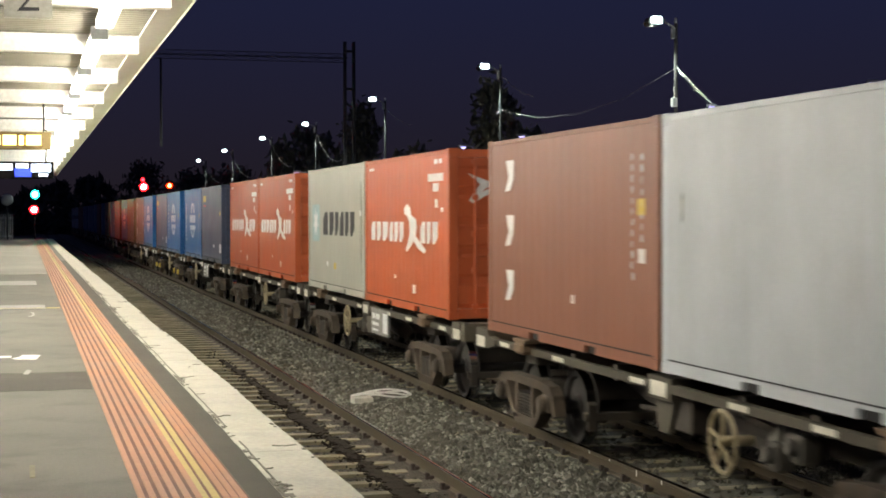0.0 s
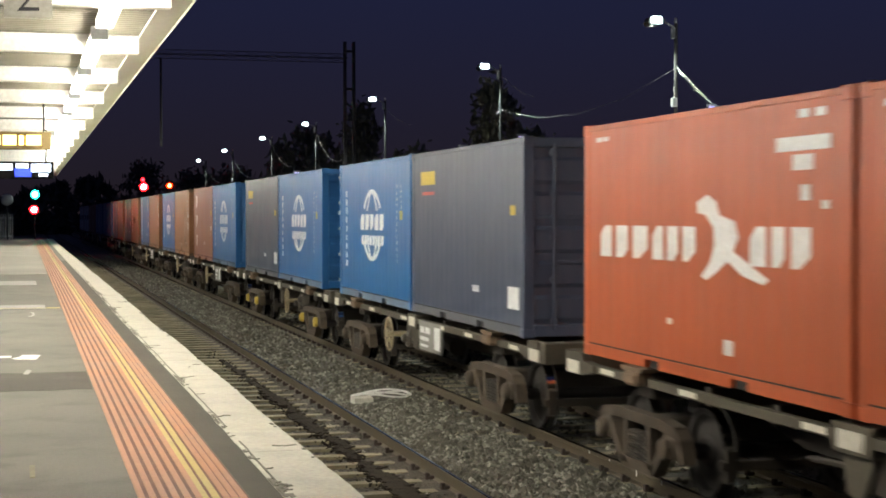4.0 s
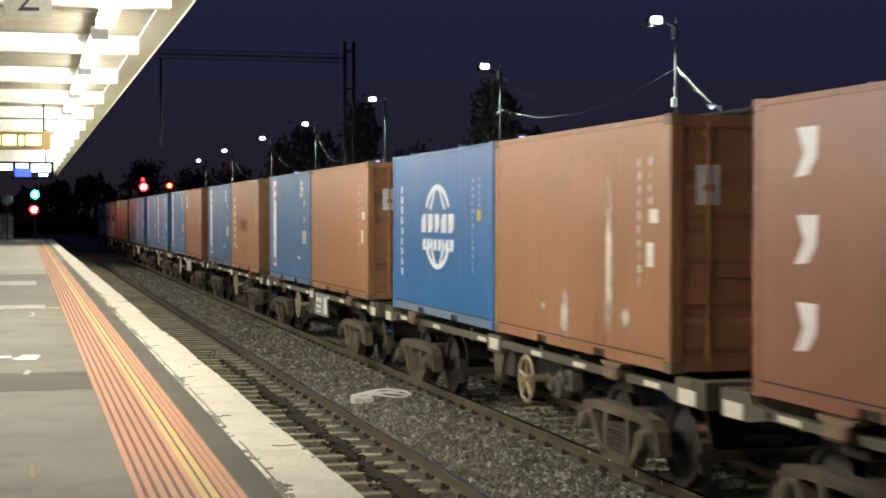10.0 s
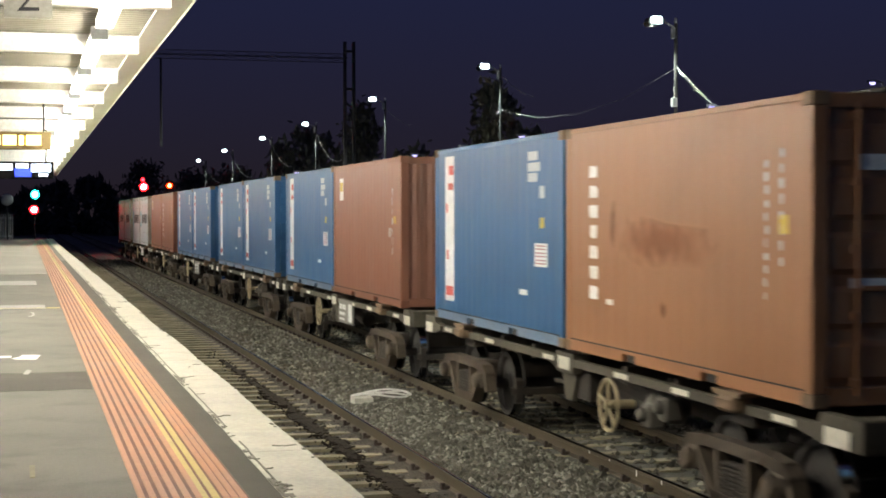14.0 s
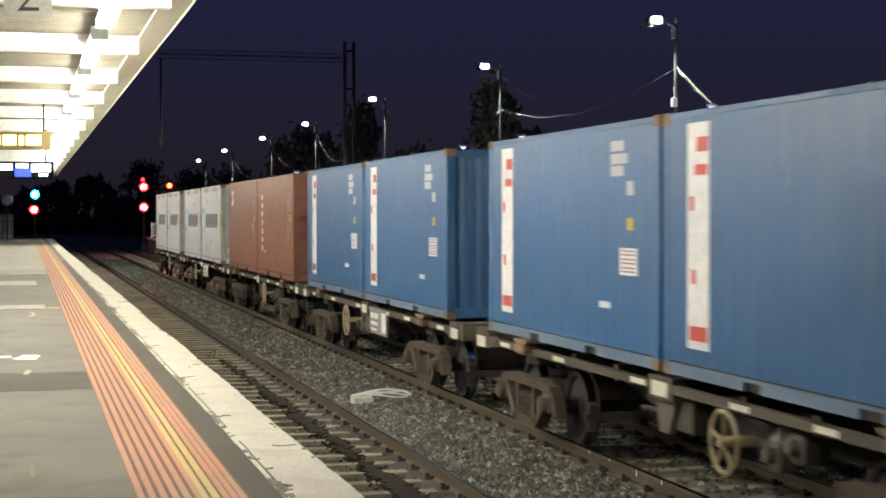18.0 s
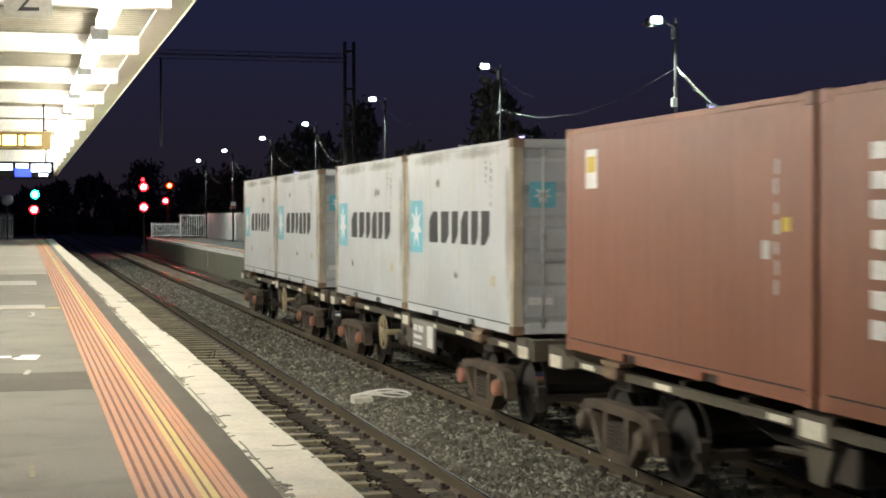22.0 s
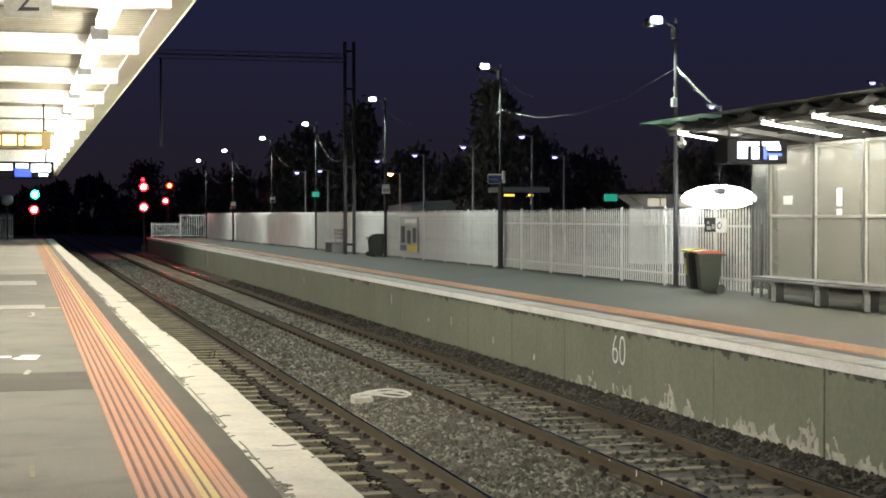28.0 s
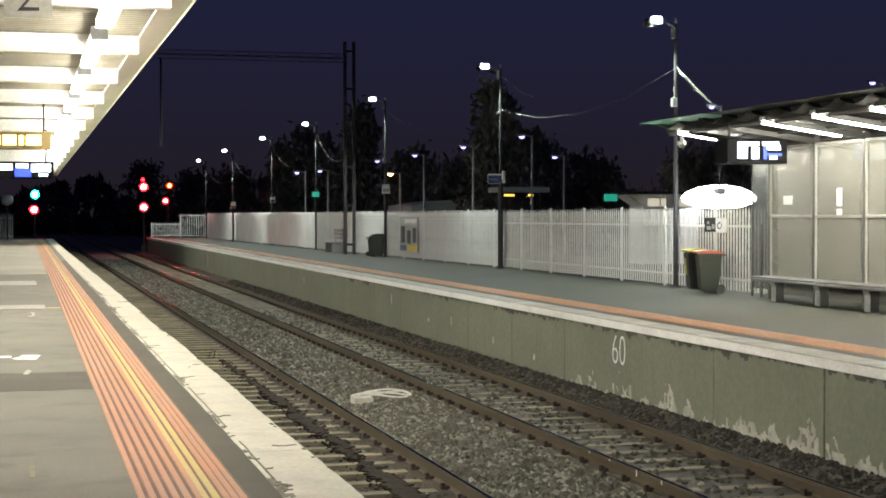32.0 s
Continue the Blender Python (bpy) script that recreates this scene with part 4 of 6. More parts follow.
def letters(u0, u1, v0, v1, widths):
    """Plain blocks of the size of a lettered name."""
    out, u, k = [], u0, (u1 - u0) / sum(widths)
    for i, w in enumerate(widths):
        a, b, h = u + 0.14 * w * k, u + 0.84 * w * k, v1 - v0
        c = (b - a) * 0.42
        out.append(shape(([(a, v0), (b, v0), (b, v1), (a + c, v1), (a, v1 - h * 0.3)], [(a, v0), (b - c, v0), (b, v0 + h * 0.25), (b, v1), (a, v1)], [(a, v0), (a + c, v0), (b, v0 + h * 0.3), (b, v1), (a, v1)])[i % 3]))
        u += w * k
    return out


def rust(u0, u1, v0, v1):
    """A thin film of rust just proud of the panel."""
    return lambda bm: box(bm, FACE - 0.0075, FACE - 0.0060, BOX_L / 2 - u1, BOX_L / 2 - u0, v0, v1)


def star(cu, cv, r, n=7):
    pts = []
    for i in range(2 * n):
        a, k = math.pi / 2 + math.pi * i / n, (r if i % 2 == 0 else r * 0.45)
        pts.append((cu + k * math.cos(a), cv + k * math.sin(a)))
    return pts


def white_marks(doors):
    a = [("emblem_field", "mark_cyan", [bar(0.34, 1.18, 0.98, 1.82)], "pale blue square emblem"),
         ("emblem", "mark_white", [lambda bm: prism(bm, [(BOX_L / 2 - u, v) for u, v in star(0.76, 1.40, 0.36)], "x", FACE - 0.004, FACE - 0.0005)], "white star emblem"),
         ("name_bars", "mark_black", letters(1.50, 5.05, 1.16, 1.64, (1.25, 1.1, 0.85, 0.95, 0.85, 1.0)), "dark block of a painted name"),
         ("numbering", "mark_grey", column(4.72, 2.02, 2.38, 4, 0.09, seed=2) + column(4.97, 1.70, 2.38, 6, 0.08, seed=3), ""),
         ("label", "mark_faded", [bar(5.0, 5.2, 0.61, 0.75)], "faded yellow label"),
         ("stain", "rust_bloom", [rust(*q) for q in (((2.05, 2.30, 1.98, 2.16), (3.1, 3.35, 0.62, 0.76)) if doors else ((3.72, 3.98, 1.88, 2.10), (3.92, 4.20, 1.92, 2.06), (1.62, 1.84, 0.56, 0.76)))], "brown rust bloom"),
         ("stain", "rust_run", [rust(*q) for q in ((0.05, 0.42, 0.2, 2.5), (5.66, 6.02, 0.2, 2.5), (0.3, 3.2, 2.34, 2.56), (2.8, 5.9, 2.36, 2.56))], "yellow-brown rust along the edge")]
    if doors:
        a += [("door_emblem", "mark_cyan", [end_bar(-0.98, -0.62, 1.68, 2.02)], "blue square sticker"), ("door_star", "mark_white", [lambda bm: prism(bm, [(x - 0.80, z + 1.85) for x, z in star(0, 0, 0.13)], "y", -BOX_L / 2 + 0.012, -BOX_L / 2 + 0.017)], ""),
              ("door_label", "mark_white", [end_bar(-1.0, -0.66, 0.40, 0.50)], "")]
    return a


def orange_marks(doors):
    fig = [(3.12, 1.70), (3.36, 1.77), (3.55, 1.70), (3.62, 1.58), (3.95, 1.52), (4.02, 1.38), (3.92, 1.25), (4.25, 1.14), (4.62, 1.02), (4.52, 0.97), (4.10, 1.04), (3.80, 1.16), (3.58, 1.06), (3.34, 0.97), (3.22, 1.0), (3.42, 1.14), (3.52, 1.30), (3.50, 1.46), (3.32, 1.58), (3.14, 1.60)]
    a = [("name_bars", "mark_white", letters(0.46, 3.15, 1.13, 1.47, (1, 1, 1.2, 0.8, 0.8, 0.9)) + letters(4.20, 5.45, 1.13, 1.48, (0.9, 0.7, 1.0)), "cream block of a painted name"),
         ("emblem", "mark_white", [shape(fig)], "cream leaping emblem"),
         ("numbering", "mark_white", [bar(4.76, 5.70, 2.11, 2.23), bar(5.06, 5.42, 1.95, 2.08), bar(5.20, 5.36, 1.70, 1.83), bar(5.56, 5.68, 1.63, 1.70), bar(0.39, 0.56, 2.39, 2.44), bar(0.62, 0.75, 2.39, 2.44), bar(5.16, 5.34, 2.38, 2.45), bar(5.45, 5.62, 2.38, 2.45), bar(3.72, 3.92, 0.30, 0.44), bar(2.4, 2.52, 0.50, 0.56)], "")]
    if doors:
        a += [("door_emblem", "mark_white", [lambda bm: prism(bm, [(-0.92, 2.22), (-0.60, 2.10), (-0.30, 2.06), (-0.30, 2.0), (-0.62, 2.0), (-0.84, 1.78), (-0.90, 1.80), (-0.72, 2.05)], "y", -BOX_L / 2 + 0.018, -BOX_L / 2 + 0.024)], "white swept emblem"),
              ("door_emblem", "mark_white", [lambda bm: prism(bm, [(-0.85, 1.76), (-0.55, 1.92), (-0.28, 1.78), (-0.28, 1.88), (-0.55, 2.0), (-0.88, 1.84)], "y", -BOX_L / 2 + 0.010, -BOX_L / 2 + 0.016)], "white swept emblem")]
    return a


def globe_marks(doors):
    cu, cv, r, q = 3.02, 1.40, 0.66, 1.28
    sh = []
    for s in (1, -1):
        mid = 90 * s
        sh.append(arc(cu, cv, r, r - 0.085, mid - 60, mid + 60, 12, q))
        for d in (-1, 1):
            sh.append(shape([(cu + d * 0.10, cv + s * 0.57), (cu + d * 0.20, cv + s * 0.565), (cu + d * 0.50, cv + s * 0.27), (cu + d * 0.37, cv + s * 0.27)]))
    a = [("emblem", "mark_white", sh, "white arc of a globe emblem"),
         ("name_bars", "mark_white", letters(1.96, 4.06, 1.31, 1.60, (1, 1, 0.9, 1, 1)) + letters(2.06, 4.03, 1.03, 1.21, (1, 1, 0.5, 1, 1, 0.5, 1, 1)), "white block of a painted name"),
         ("side_bar", "mark_white", column(0.60, 0.58, 2.11, 9, 0.15, 0.72, 4), "small white bar"),
         ("numbering", "mark_pale", column(5.0, 0.75, 2.15, 13, 0.09, 0.6, 5) + column(5.32, 1.5, 2.15, 7, 0.09, 0.6, 6), "faded numbers in bars"),
         ("warning_label", "mark_yellow", [bar(5.26, 5.44, 1.50, 1.66)], "")]
    if doors:
        a.append(("door_label", "mark_white", [end_bar(-0.86, -0.40, 1.60, 1.68)], ""))
    return a


def stripe_marks(doors):
    def over(q, m=0.004):
        return lambda bm: box(bm, FACE - m, FACE - 0.0005, BOX_L / 2 - q[1], BOX_L / 2 - q[0], q[2], q[3])
    a = [("stripe", "mark_white", [bar(0.60, 1.10, 0.30, 2.46)], "tall white stripe"),
         ("stripe_bar", "mark_red", [over(q) for q in ((0.82, 1.08, 2.18, 2.32), (0.78, 1.06, 1.96, 2.06), (0.66, 0.76, 1.62, 1.76), (0.70, 0.80, 0.92, 1.06), (0.66, 1.06, 0.38, 0.52))], "red bar on the stripe"),
         ("numbering", "mark_pale", [bar(4.68, 5.06, 2.27, 2.38), bar(4.68, 5.16, 2.13, 2.24), bar(4.68, 5.05, 2.0, 2.11), bar(5.15, 5.34, 1.79, 1.94)], "pale blocks of faded numbers"),
         ("label", "mark_white", [bar(4.95, 5.45, 0.94, 1.23)], "white paper label"),
         ("label", "mark_white", [bar(4.32, 4.66, 0.56, 0.63)], "small white label"),
         ("label_print", "label_text", [over((5.0, 5.40, q, q + 0.018), 0.003) for q in (0.97, 1.01, 1.06, 1.10, 1.15, 1.19)], ""),
         ("warning_label", "mark_yellow", [bar(5.16, 5.33, 1.42, 1.55)], "")]
    if doors:
        a += [("door_label", "mark_white", [end_bar(-0.75, -0.15, 1.72, 2.08)], "white sign on the door"), ("door_plate", "mark_red", [end_bar(-0.86, -0.48, 0.72, 1.06)], "dull red plate")]
    return a


def brown_marks(doors):
    a = [("name_bars", "mark_white", column(0.80, 0.64, 2.23, 7, 0.27, 0.62, 7), "white block of a painted column"), ("numbering", "mark_pale", column(5.18, 0.85, 2.1, 11, 0.08, 0.6, 8) + column(5.46, 1.15, 2.2, 8, 0.08, 0.6, 9), ""),
         ("warning_label", "mark_yellow", [bar(5.46, 5.62, 1.42, 1.58)], ""), ("label", "mark_white", [bar(1.34, 1.54, 0.60, 0.66)], "")]
    if doors:
        a += [("door_label", "mark_white", [end_bar(-0.80, -0.50, 1.95, 2.08)], ""), ("door_label", "mark_white", [end_bar(-0.86, -0.45, 0.98, 1.06)], "")]
    return a


def smear_marks(doors):
    return brown_marks(doors) + [("stain", "smear_red", [shape([(1.5, 1.55), (2.0, 1.62), (3.0, 1.50), (4.2, 1.44), (4.3, 1.2), (3.9, 1.02), (3.0, 1.06), (2.3, 1.0), (2.0, 1.12), (1.6, 1.2)]), shape([(1.42, 1.18), (1.62, 1.15), (1.66, 1.75), (1.44, 1.72)]), shape([(2.85, 0.52), (3.05, 0.50), (3.02, 0.72), (2.88, 0.74)])], "dull red smear")]


def badge_marks(doors):
    return [("badge", "mark_white", [bar(0.66, 1.02, 1.88, 2.32)], "small white and yellow badge"), ("badge_field", "mark_yellow", [(lambda bm: box(bm, FACE - 0.003, FACE - 0.0005, BOX_L / 2 - 0.98, BOX_L / 2 - 0.70, 2.06, 2.24))], ""),
            ("numbering", "mark_pale", column(5.35, 0.9, 2.1, 7, 0.09, 0.7, 12) + [bar(5.12, 5.26, 1.2, 1.36)], ""), ("warning_label", "mark_yellow", [bar(5.5, 5.64, 1.44, 1.56)], "")]


def big_marks(doors):
    return [("name_bars", "mark_white", [shape([(0.78, v), (1.0, v + 0.02), (1.14, v + 0.16), (1.16, v + 0.41), (0.82, v + 0.41), (0.94, v + 0.2)]) for v in (0.45, 1.17, 1.89)], "tall white painted mark"),
            ("numbering", "mark_pale", column(5.30, 0.9, 2.27, 12, 0.085, 0.62, 15) + column(5.56, 1.3, 2.27, 8, 0.085, 0.62, 16), ""), ("label", "mark_white", [bar(5.50, 5.69, 1.08, 1.23)], ""), ("warning_label", "mark_yellow", [bar(5.48, 5.68, 1.58, 1.75)], ""), ("small_label", "mark_white", [bar(3.4, 3.52, 0.55, 0.65)], "")]


def tan_marks(doors):
    a = [("numbering", "mark_pale", column(5.18, 0.84, 2.22, 10, 0.085, 0.6, 17) + column(5.48, 1.56, 2.22, 5, 0.085, 0.6, 18), "faded numbers in bars"), ("label", "mark_white", [bar(5.50, 5.72, 1.50, 1.64)], ""), ("label", "mark_white", [bar(5.42, 5.60, 1.05, 1.30)], "")]
    if doors:
        a.append(("door_label", "mark_white", [end_bar(-0.93, -0.68, 1.68, 2.08)], "white square sign"))
    return a


def stain_marks(doors):
    return tan_marks(doors) + [("stain", "stain_white", [shape([(2.66, 0.13), (3.06, 0.13), (3.0, 0.45), (2.94, 0.73), (2.80, 0.70), (2.74, 0.4)]), shape([(4.16, 0.13), (4.50, 0.13), (4.44, 0.9), (4.36, 2.0), (4.26, 2.0), (4.24, 0.9)]), shape([(4.66, 0.36), (4.86, 0.32), (5.0, 0.42), (4.94, 0.54), (4.74, 0.64), (4.70, 0.5)]), shape([(1.9, 0.37), (2.04, 0.38), (2.2, 0.55), (1.92, 0.57)])], "white scrape running down the panel")]


def slate_marks(doors):
    return [("badge", "mark_yellow", [bar(0.62, 1.50, 2.06, 2.27)], "yellow painted mark"), ("badge", "mark_red", [bar(0.72, 1.46, 1.90, 1.95)], "thin red mark"), ("label", "mark_white", [bar(5.36, 5.84, 0.35, 0.64)], "white paper label"), ("small_label", "mark_white", [bar(3.64, 3.96, 0.50, 0.59)], ""), ("warning_label", "mark_yellow", [bar(5.46, 5.68, 1.58, 1.71)], "")]


def cream_marks(doors):
    return [("emblem_field", "cream_cyan", [bar(0.50, 1.36, 1.02, 1.82)], "faded pale blue emblem"), ("emblem", "mark_white", [lambda bm: prism(bm, [(BOX_L / 2 - u, v) for u, v in star(0.93, 1.42, 0.32)], "x", FACE - 0.004, FACE - 0.0005)], "white star emblem"), ("name_bars", "mark_black", letters(1.70, 5.20, 1.17, 1.65, (1.25, 1.1, 0.85, 0.95, 0.85, 1.0)), "dark block of a painted name"), ("label", "mark_yellow", [bar(2.98, 3.22, 0.47, 0.60)], ""), ("small_label", "mark_white", [bar(2.18, 2.38, 0.52, 0.61)], ""), ("stain", "rust_run", [rust(5.6, 6.02, 0.2, 2.5), rust(0.05, 0.3, 0.2, 2.5)], "brown dirt along the edge"), ("small_label", "mark_white", [bar(5.60, 5.78, 1.57, 1.67)], "")]


def plain_marks(doors):
    return [("scrape", "stain_white", [bar(0.46, 0.53, 1.48, 1.82)], "")]


KINDS = {
    "white": ("white_paint", "white shipping container with rusty corner posts and dark name bars", white_marks),
    "orange": ("orange_paint", "orange shipping container with cream name bars and emblem", orange_marks),
    "globe": ("globe_paint", "bright blue shipping container with white globe emblem", globe_marks),
    "stripe": ("blue_paint", "weathered blue shipping container with tall white stripe", stripe_marks),
    "brown": ("brown_paint", "red-brown shipping container with a column of white bars", brown_marks),
    "badge": ("brown_paint", "red-brown shipping container with a small badge", badge_marks),
    "big": ("brown_paint", "red-brown shipping container with three tall white marks", big_marks),
    "tan": ("tan_paint", "faded tan shipping container with rusty edges", tan_marks),
    "tanname": ("tan_paint", "faded tan shipping container with white bars and red smears", smear_marks),
    "stain": ("tan_paint", "faded tan shipping container with white scrapes down its side", stain_marks),
    "slate": ("slate_paint", "slate grey shipping container with a yellow mark", slate_marks),
    "navy": ("navy_paint", "dark slate-blue shipping container with a yellow mark", slate_marks),
    "cream": ("cream_paint", "cream shipping container with faded name bars", cream_marks),
    "silver": ("silver_paint", "plain pale grey shipping container", plain_marks),
}

# wagons from the last one forward: container behind, container ahead, and whether the leading end has doors
CONSIST = (
    ("white", "white", True), ("white", "white", True), ("badge", "brown", True), ("stripe", "stripe", False), ("stripe", "stripe", True),
    ("stripe", "badge", False), ("stripe", "tanname", True), ("stripe", "tan", True), ("globe", "stain", True), ("big", "globe", False),
    ("slate", "globe", True), ("globe", "navy", True), ("orange", "orange", True), ("cream", "orange", True), ("big", "silver", True))


def wheel_disc(s):
    bm = bmesh.new()
    m = pose(0, 0, 0, 0, 90 * s, 0)
    lathe(bm, [(0.06, 0.02), (0.14, 0.025), (0.17, 0.0), (0.36, -0.015), (0.39, 0.035), (0.445, 0.045), (0.452, -0.07), (0.478, -0.085), (0.475, -0.105), (0.38, -0.10), (0.35, -0.045), (0.12, -0.03), (0.06, -0.03)], m, 28)
    return mesh_of("wheel", bm, "wheel_steel")


def tread(s):
    bm = bmesh.new()
    m = pose(0, 0, 0, 0, 90 * s, 0)
    lathe(bm, [(0.4560, 0.044), (0.4575, -0.012), (0.4590, -0.066)], m, 48, False)
    return mesh_of("tread", bm, "tread_steel", True)


def axle():
    bm = bmesh.new()
    rod(bm, (-1.05, 0, 0), (1.05, 0, 0), 0.075, sides=12)
    return mesh_of("axle", bm, "wheel_steel")


def side_frame():
    """Cast bogie side frame: arched top, dipped middle, open windows, boxes over the axles."""
    bm = bmesh.new()
    t0, t1 = -0.075, 0.075
    def beam(pts, w=0.11):
        for (ya, za), (yb, zb) in zip(pts, pts[1:]):
            d = Vector((0, yb - ya, zb - za)).normalized()
            u = Vector((0, -d.z, d.y)) * w / 2
            ring = [Vector((0, ya, za)) - u - d * 0.03, Vector((0, yb, zb)) - u + d * 0.03, Vector((0, yb, zb)) + u + d * 0.03, Vector((0, ya, za)) + u - d * 0.03]
            prism(bm, [(p.y, p.z) for p in ring], "x", t0, t1)
    beam([(-1.16, 0.40), (-1.10, 0.58), (-0.98, 0.67), (-0.62, 0.71), (0.62, 0.71), (0.98, 0.67), (1.10, 0.58), (1.16, 0.40)], 0.11)
    beam([(-0.80, 0.60), (-0.42, 0.21), (0.42, 0.21), (0.80, 0.60)], 0.11)
    beam([(-0.32, 0.22), (-0.32, 0.70)], 0.09)
    beam([(0.32, 0.22), (0.32, 0.70)], 0.09)
    for y in (-0.875, 0.875):
        soft_box(bm, t0 - 0.02, t1 + 0.02, y - 0.14, y + 0.14, 0.40, 0.62, 0.02)
    return mesh_of("side_frame", bm, "bogie_steel")


def spring():
    bm = bmesh.new()
    prof = []
    for i in range(7):
        prof += [(0.070, 0.042 * i), (0.088, 0.042 * i + 0.010), (0.088, 0.042 * i + 0.026), (0.070, 0.042 * i + 0.036)]
    lathe(bm, prof, None, 10)
    return mesh_of("spring", bm, "wagon_steel")


def cross_beam():
    bm = bmesh.new()
    soft_box(bm, -1.0, 1.0, -0.20, 0.20, 0.42, 0.72, 0.03)
    return mesh_of("bogie", bm, "wagon_steel")


def cap(m):
    bm = bmesh.new()
    lathe(bm, [(0.11, 0.0), (0.11, 0.05), (0.085, 0.085), (0.03, 0.09)], pose(0, 0, 0, 0, -90, 0), 14)
    return mesh_of("axle_cap", bm, m)


def handwheel():
    bm = bmesh.new()
    n, r = 20, 0.285
    hose(bm, [(0, r * math.cos(2 * math.pi * i / n), r * math.sin(2 * math.pi * i / n)) for i in range(n + 1)], 0.022, 6)
    for i in range(5):
        a = 2 * math.pi * i / 5 + 0.3
        rod(bm, (0, 0, 0), (0, r * math.cos(a), r * math.sin(a)), 0.019, sides=6)
    rod(bm, (-0.05, 0, 0), (0.30, 0, 0), 0.05, sides=10)
    return mesh_of("handwheel", bm, "handwheel_paint")


def wagon(k):
    """A skeletal container wagon; its middle over the rails is the origin."""
    w = thing("container_wagon", "rust-brown flat container wagon with exposed bogies", "wagon", "freight wagons")
    cx = 0.0
    half = 6.72

    def sole(s):
        bm = bmesh.new()
        x = s * 1.16
        x0, x1 = sorted((x, x - s * 0.09))
        prism(bm, [(x0, 0.950), (x1, 0.950), (x1, 1.035), (x0, 1.035)], "y", -half, half)
        return mesh_of("side_sill", bm, "sill_steel")
    for s in (-1, 1):
        part("side_sill", once(("sole", s), lambda: sole(s)), "", w)

    def centre():
        bm = bmesh.new()
        soft_box(bm, -0.22, 0.22, -half - 0.1, half + 0.1, 0.78, 1.10, 0.01)
        for y in (-3.0, -1.6, 0, 1.6, 3.0):
            soft_box(bm, -1.08, 1.08, y - 0.06, y + 0.06, 0.90, 1.09, 0.008)
        # drop centre fish-belly
        for x in (-0.26, 0.22):
            prism(bm, [(-4.0, 0.80), (-2.6, 0.52), (2.6, 0.52), (4.0, 0.80)], "x", x, x + 0.04)
        return mesh_of("centre_sill", bm, "wagon_steel")
    part("centre_sill", once(("centre",), centre), "", w)

    def headstock():
        bm = bmesh.new()
        soft_box(bm, -1.18, 1.18, -0.13, 0.13, 0.88, 1.148, 0.012)
        for x in (-1.195, 1.085):
            prism(bm, [(0.10, 0.895), (0.50, 0.895), (0.86, 0.962), (0.86, 1.030), (0.56, 1.060), (0.50, 1.146), (0.10, 1.146)], "x", x, x + 0.11)
        return mesh_of("headstock", bm, "sill_steel")
    part("headstock", once(("head",), headstock), "", w, at=pose(0, half, 0, 0, 0, 180))
    part("headstock", once(("head",), headstock), "", w, at=pose(0, -half, 0))

    def bolster():
        bm = bmesh.new()
        soft_box(bm, -1.10, 1.10, -0.22, 0.22, 0.82, 1.10, 0.02)
        soft_box(bm, -0.55, 0.55, -0.18, 0.18, 0.62, 0.83, 0.02)
        return mesh_of("bolster", bm, "wagon_steel")

    def bracket():
        bm = bmesh.new()
        prism(bm, [(-0.26, 1.10), (0.26, 1.10), (0.30, 1.145), (-0.30, 1.145)], "x", -1.28, -1.10)
        soft_box(bm, -1.31, -1.10, -0.19, 0.19, 0.955, 1.105, 0.035)
        return mesh_of("twistlock_seat", bm, "casting_rust")

    def coupler():
        bm = bmesh.new()
        soft_box(bm, -0.07, 0.07, -0.55, 0.0, 0.78, 0.92, 0.02)
        soft_box(bm, -0.16, 0.16, -0.80, -0.50, 0.72, 0.98, 0.05)
        return mesh_of("coupler", bm, "bogie_steel")
    part("coupler", once(("coupler",), coupler), "", w, at=pose(0, -half + 0.04, 0))
    part("coupler", once(("coupler",), coupler), "", w, at=pose(0, half - 0.04, 0, 0, 0, 180))

    def plate():
        bm = bmesh.new()
        soft_box(bm, -1.214, -1.204, -0.20, 0.20, 0.90, 1.05, 0.003)
        return mesh_of("reflector", bm, "reflector")

    def strip():
        bm = bmesh.new()
        soft_box(bm, -1.169, -1.161, -0.20, 0.20, 0.966, 1.024, 0.003)
        return mesh_of("reflector", bm, "reflector")
    for y in (-6.5, 6.5):
        part("reflector", once(("plate",), plate), "", w, "cream reflector plate", at=pose(0, y, 0))
    def middle_bracket():
        bm = bmesh.new()
        soft_box(bm, -1.172, -0.95, -0.17, 0.45, 0.86, 1.10, 0.012)
        prism(bm, [(-0.12, 0.86), (0.40, 0.86), (0.30, 0.52), (0.05, 0.52)], "x", -1.10, -1.04)
        return mesh_of("middle_bracket", bm, "sill_steel")
    part("middle_bracket", once(("midbracket",), middle_bracket), "", w)
    part("reflector", once(("plate",), plate), "", w, at=pose(0.035, 0.14, 0))
    for y in (-5.5, -3.3, -1.7, 0.75, 3.3, 5.5):
        part("reflector", once(("strip",), strip), "", w, at=pose(0, y, 0))
    for y in (-4.55, 4.55):
        part("bolster", once(("bolster",), bolster), "", w, at=pose(0, y, 0))
        part("twistlock_seat", once(("bracket",), bracket), "", w, at=pose(0.02, y, 0))
        b = part("bogie", once(("beam",), cross_beam), "", w, "cast steel bogie", at=pose(0, y, RAIL))
        for x in (-1.12, 1.12):
            part("side_frame", once(("frame",), side_frame), "", b, at=pose(x, 0, 0))
            for a in (-0.19, 0.0, 0.19):
                part("spring", once(("spring",), spring), "", b, at=pose(x, a, 0.27))
        cm = "axle_cap" if k < 2 else ("spring_yellow" if k == 10 else "bogie_steel")
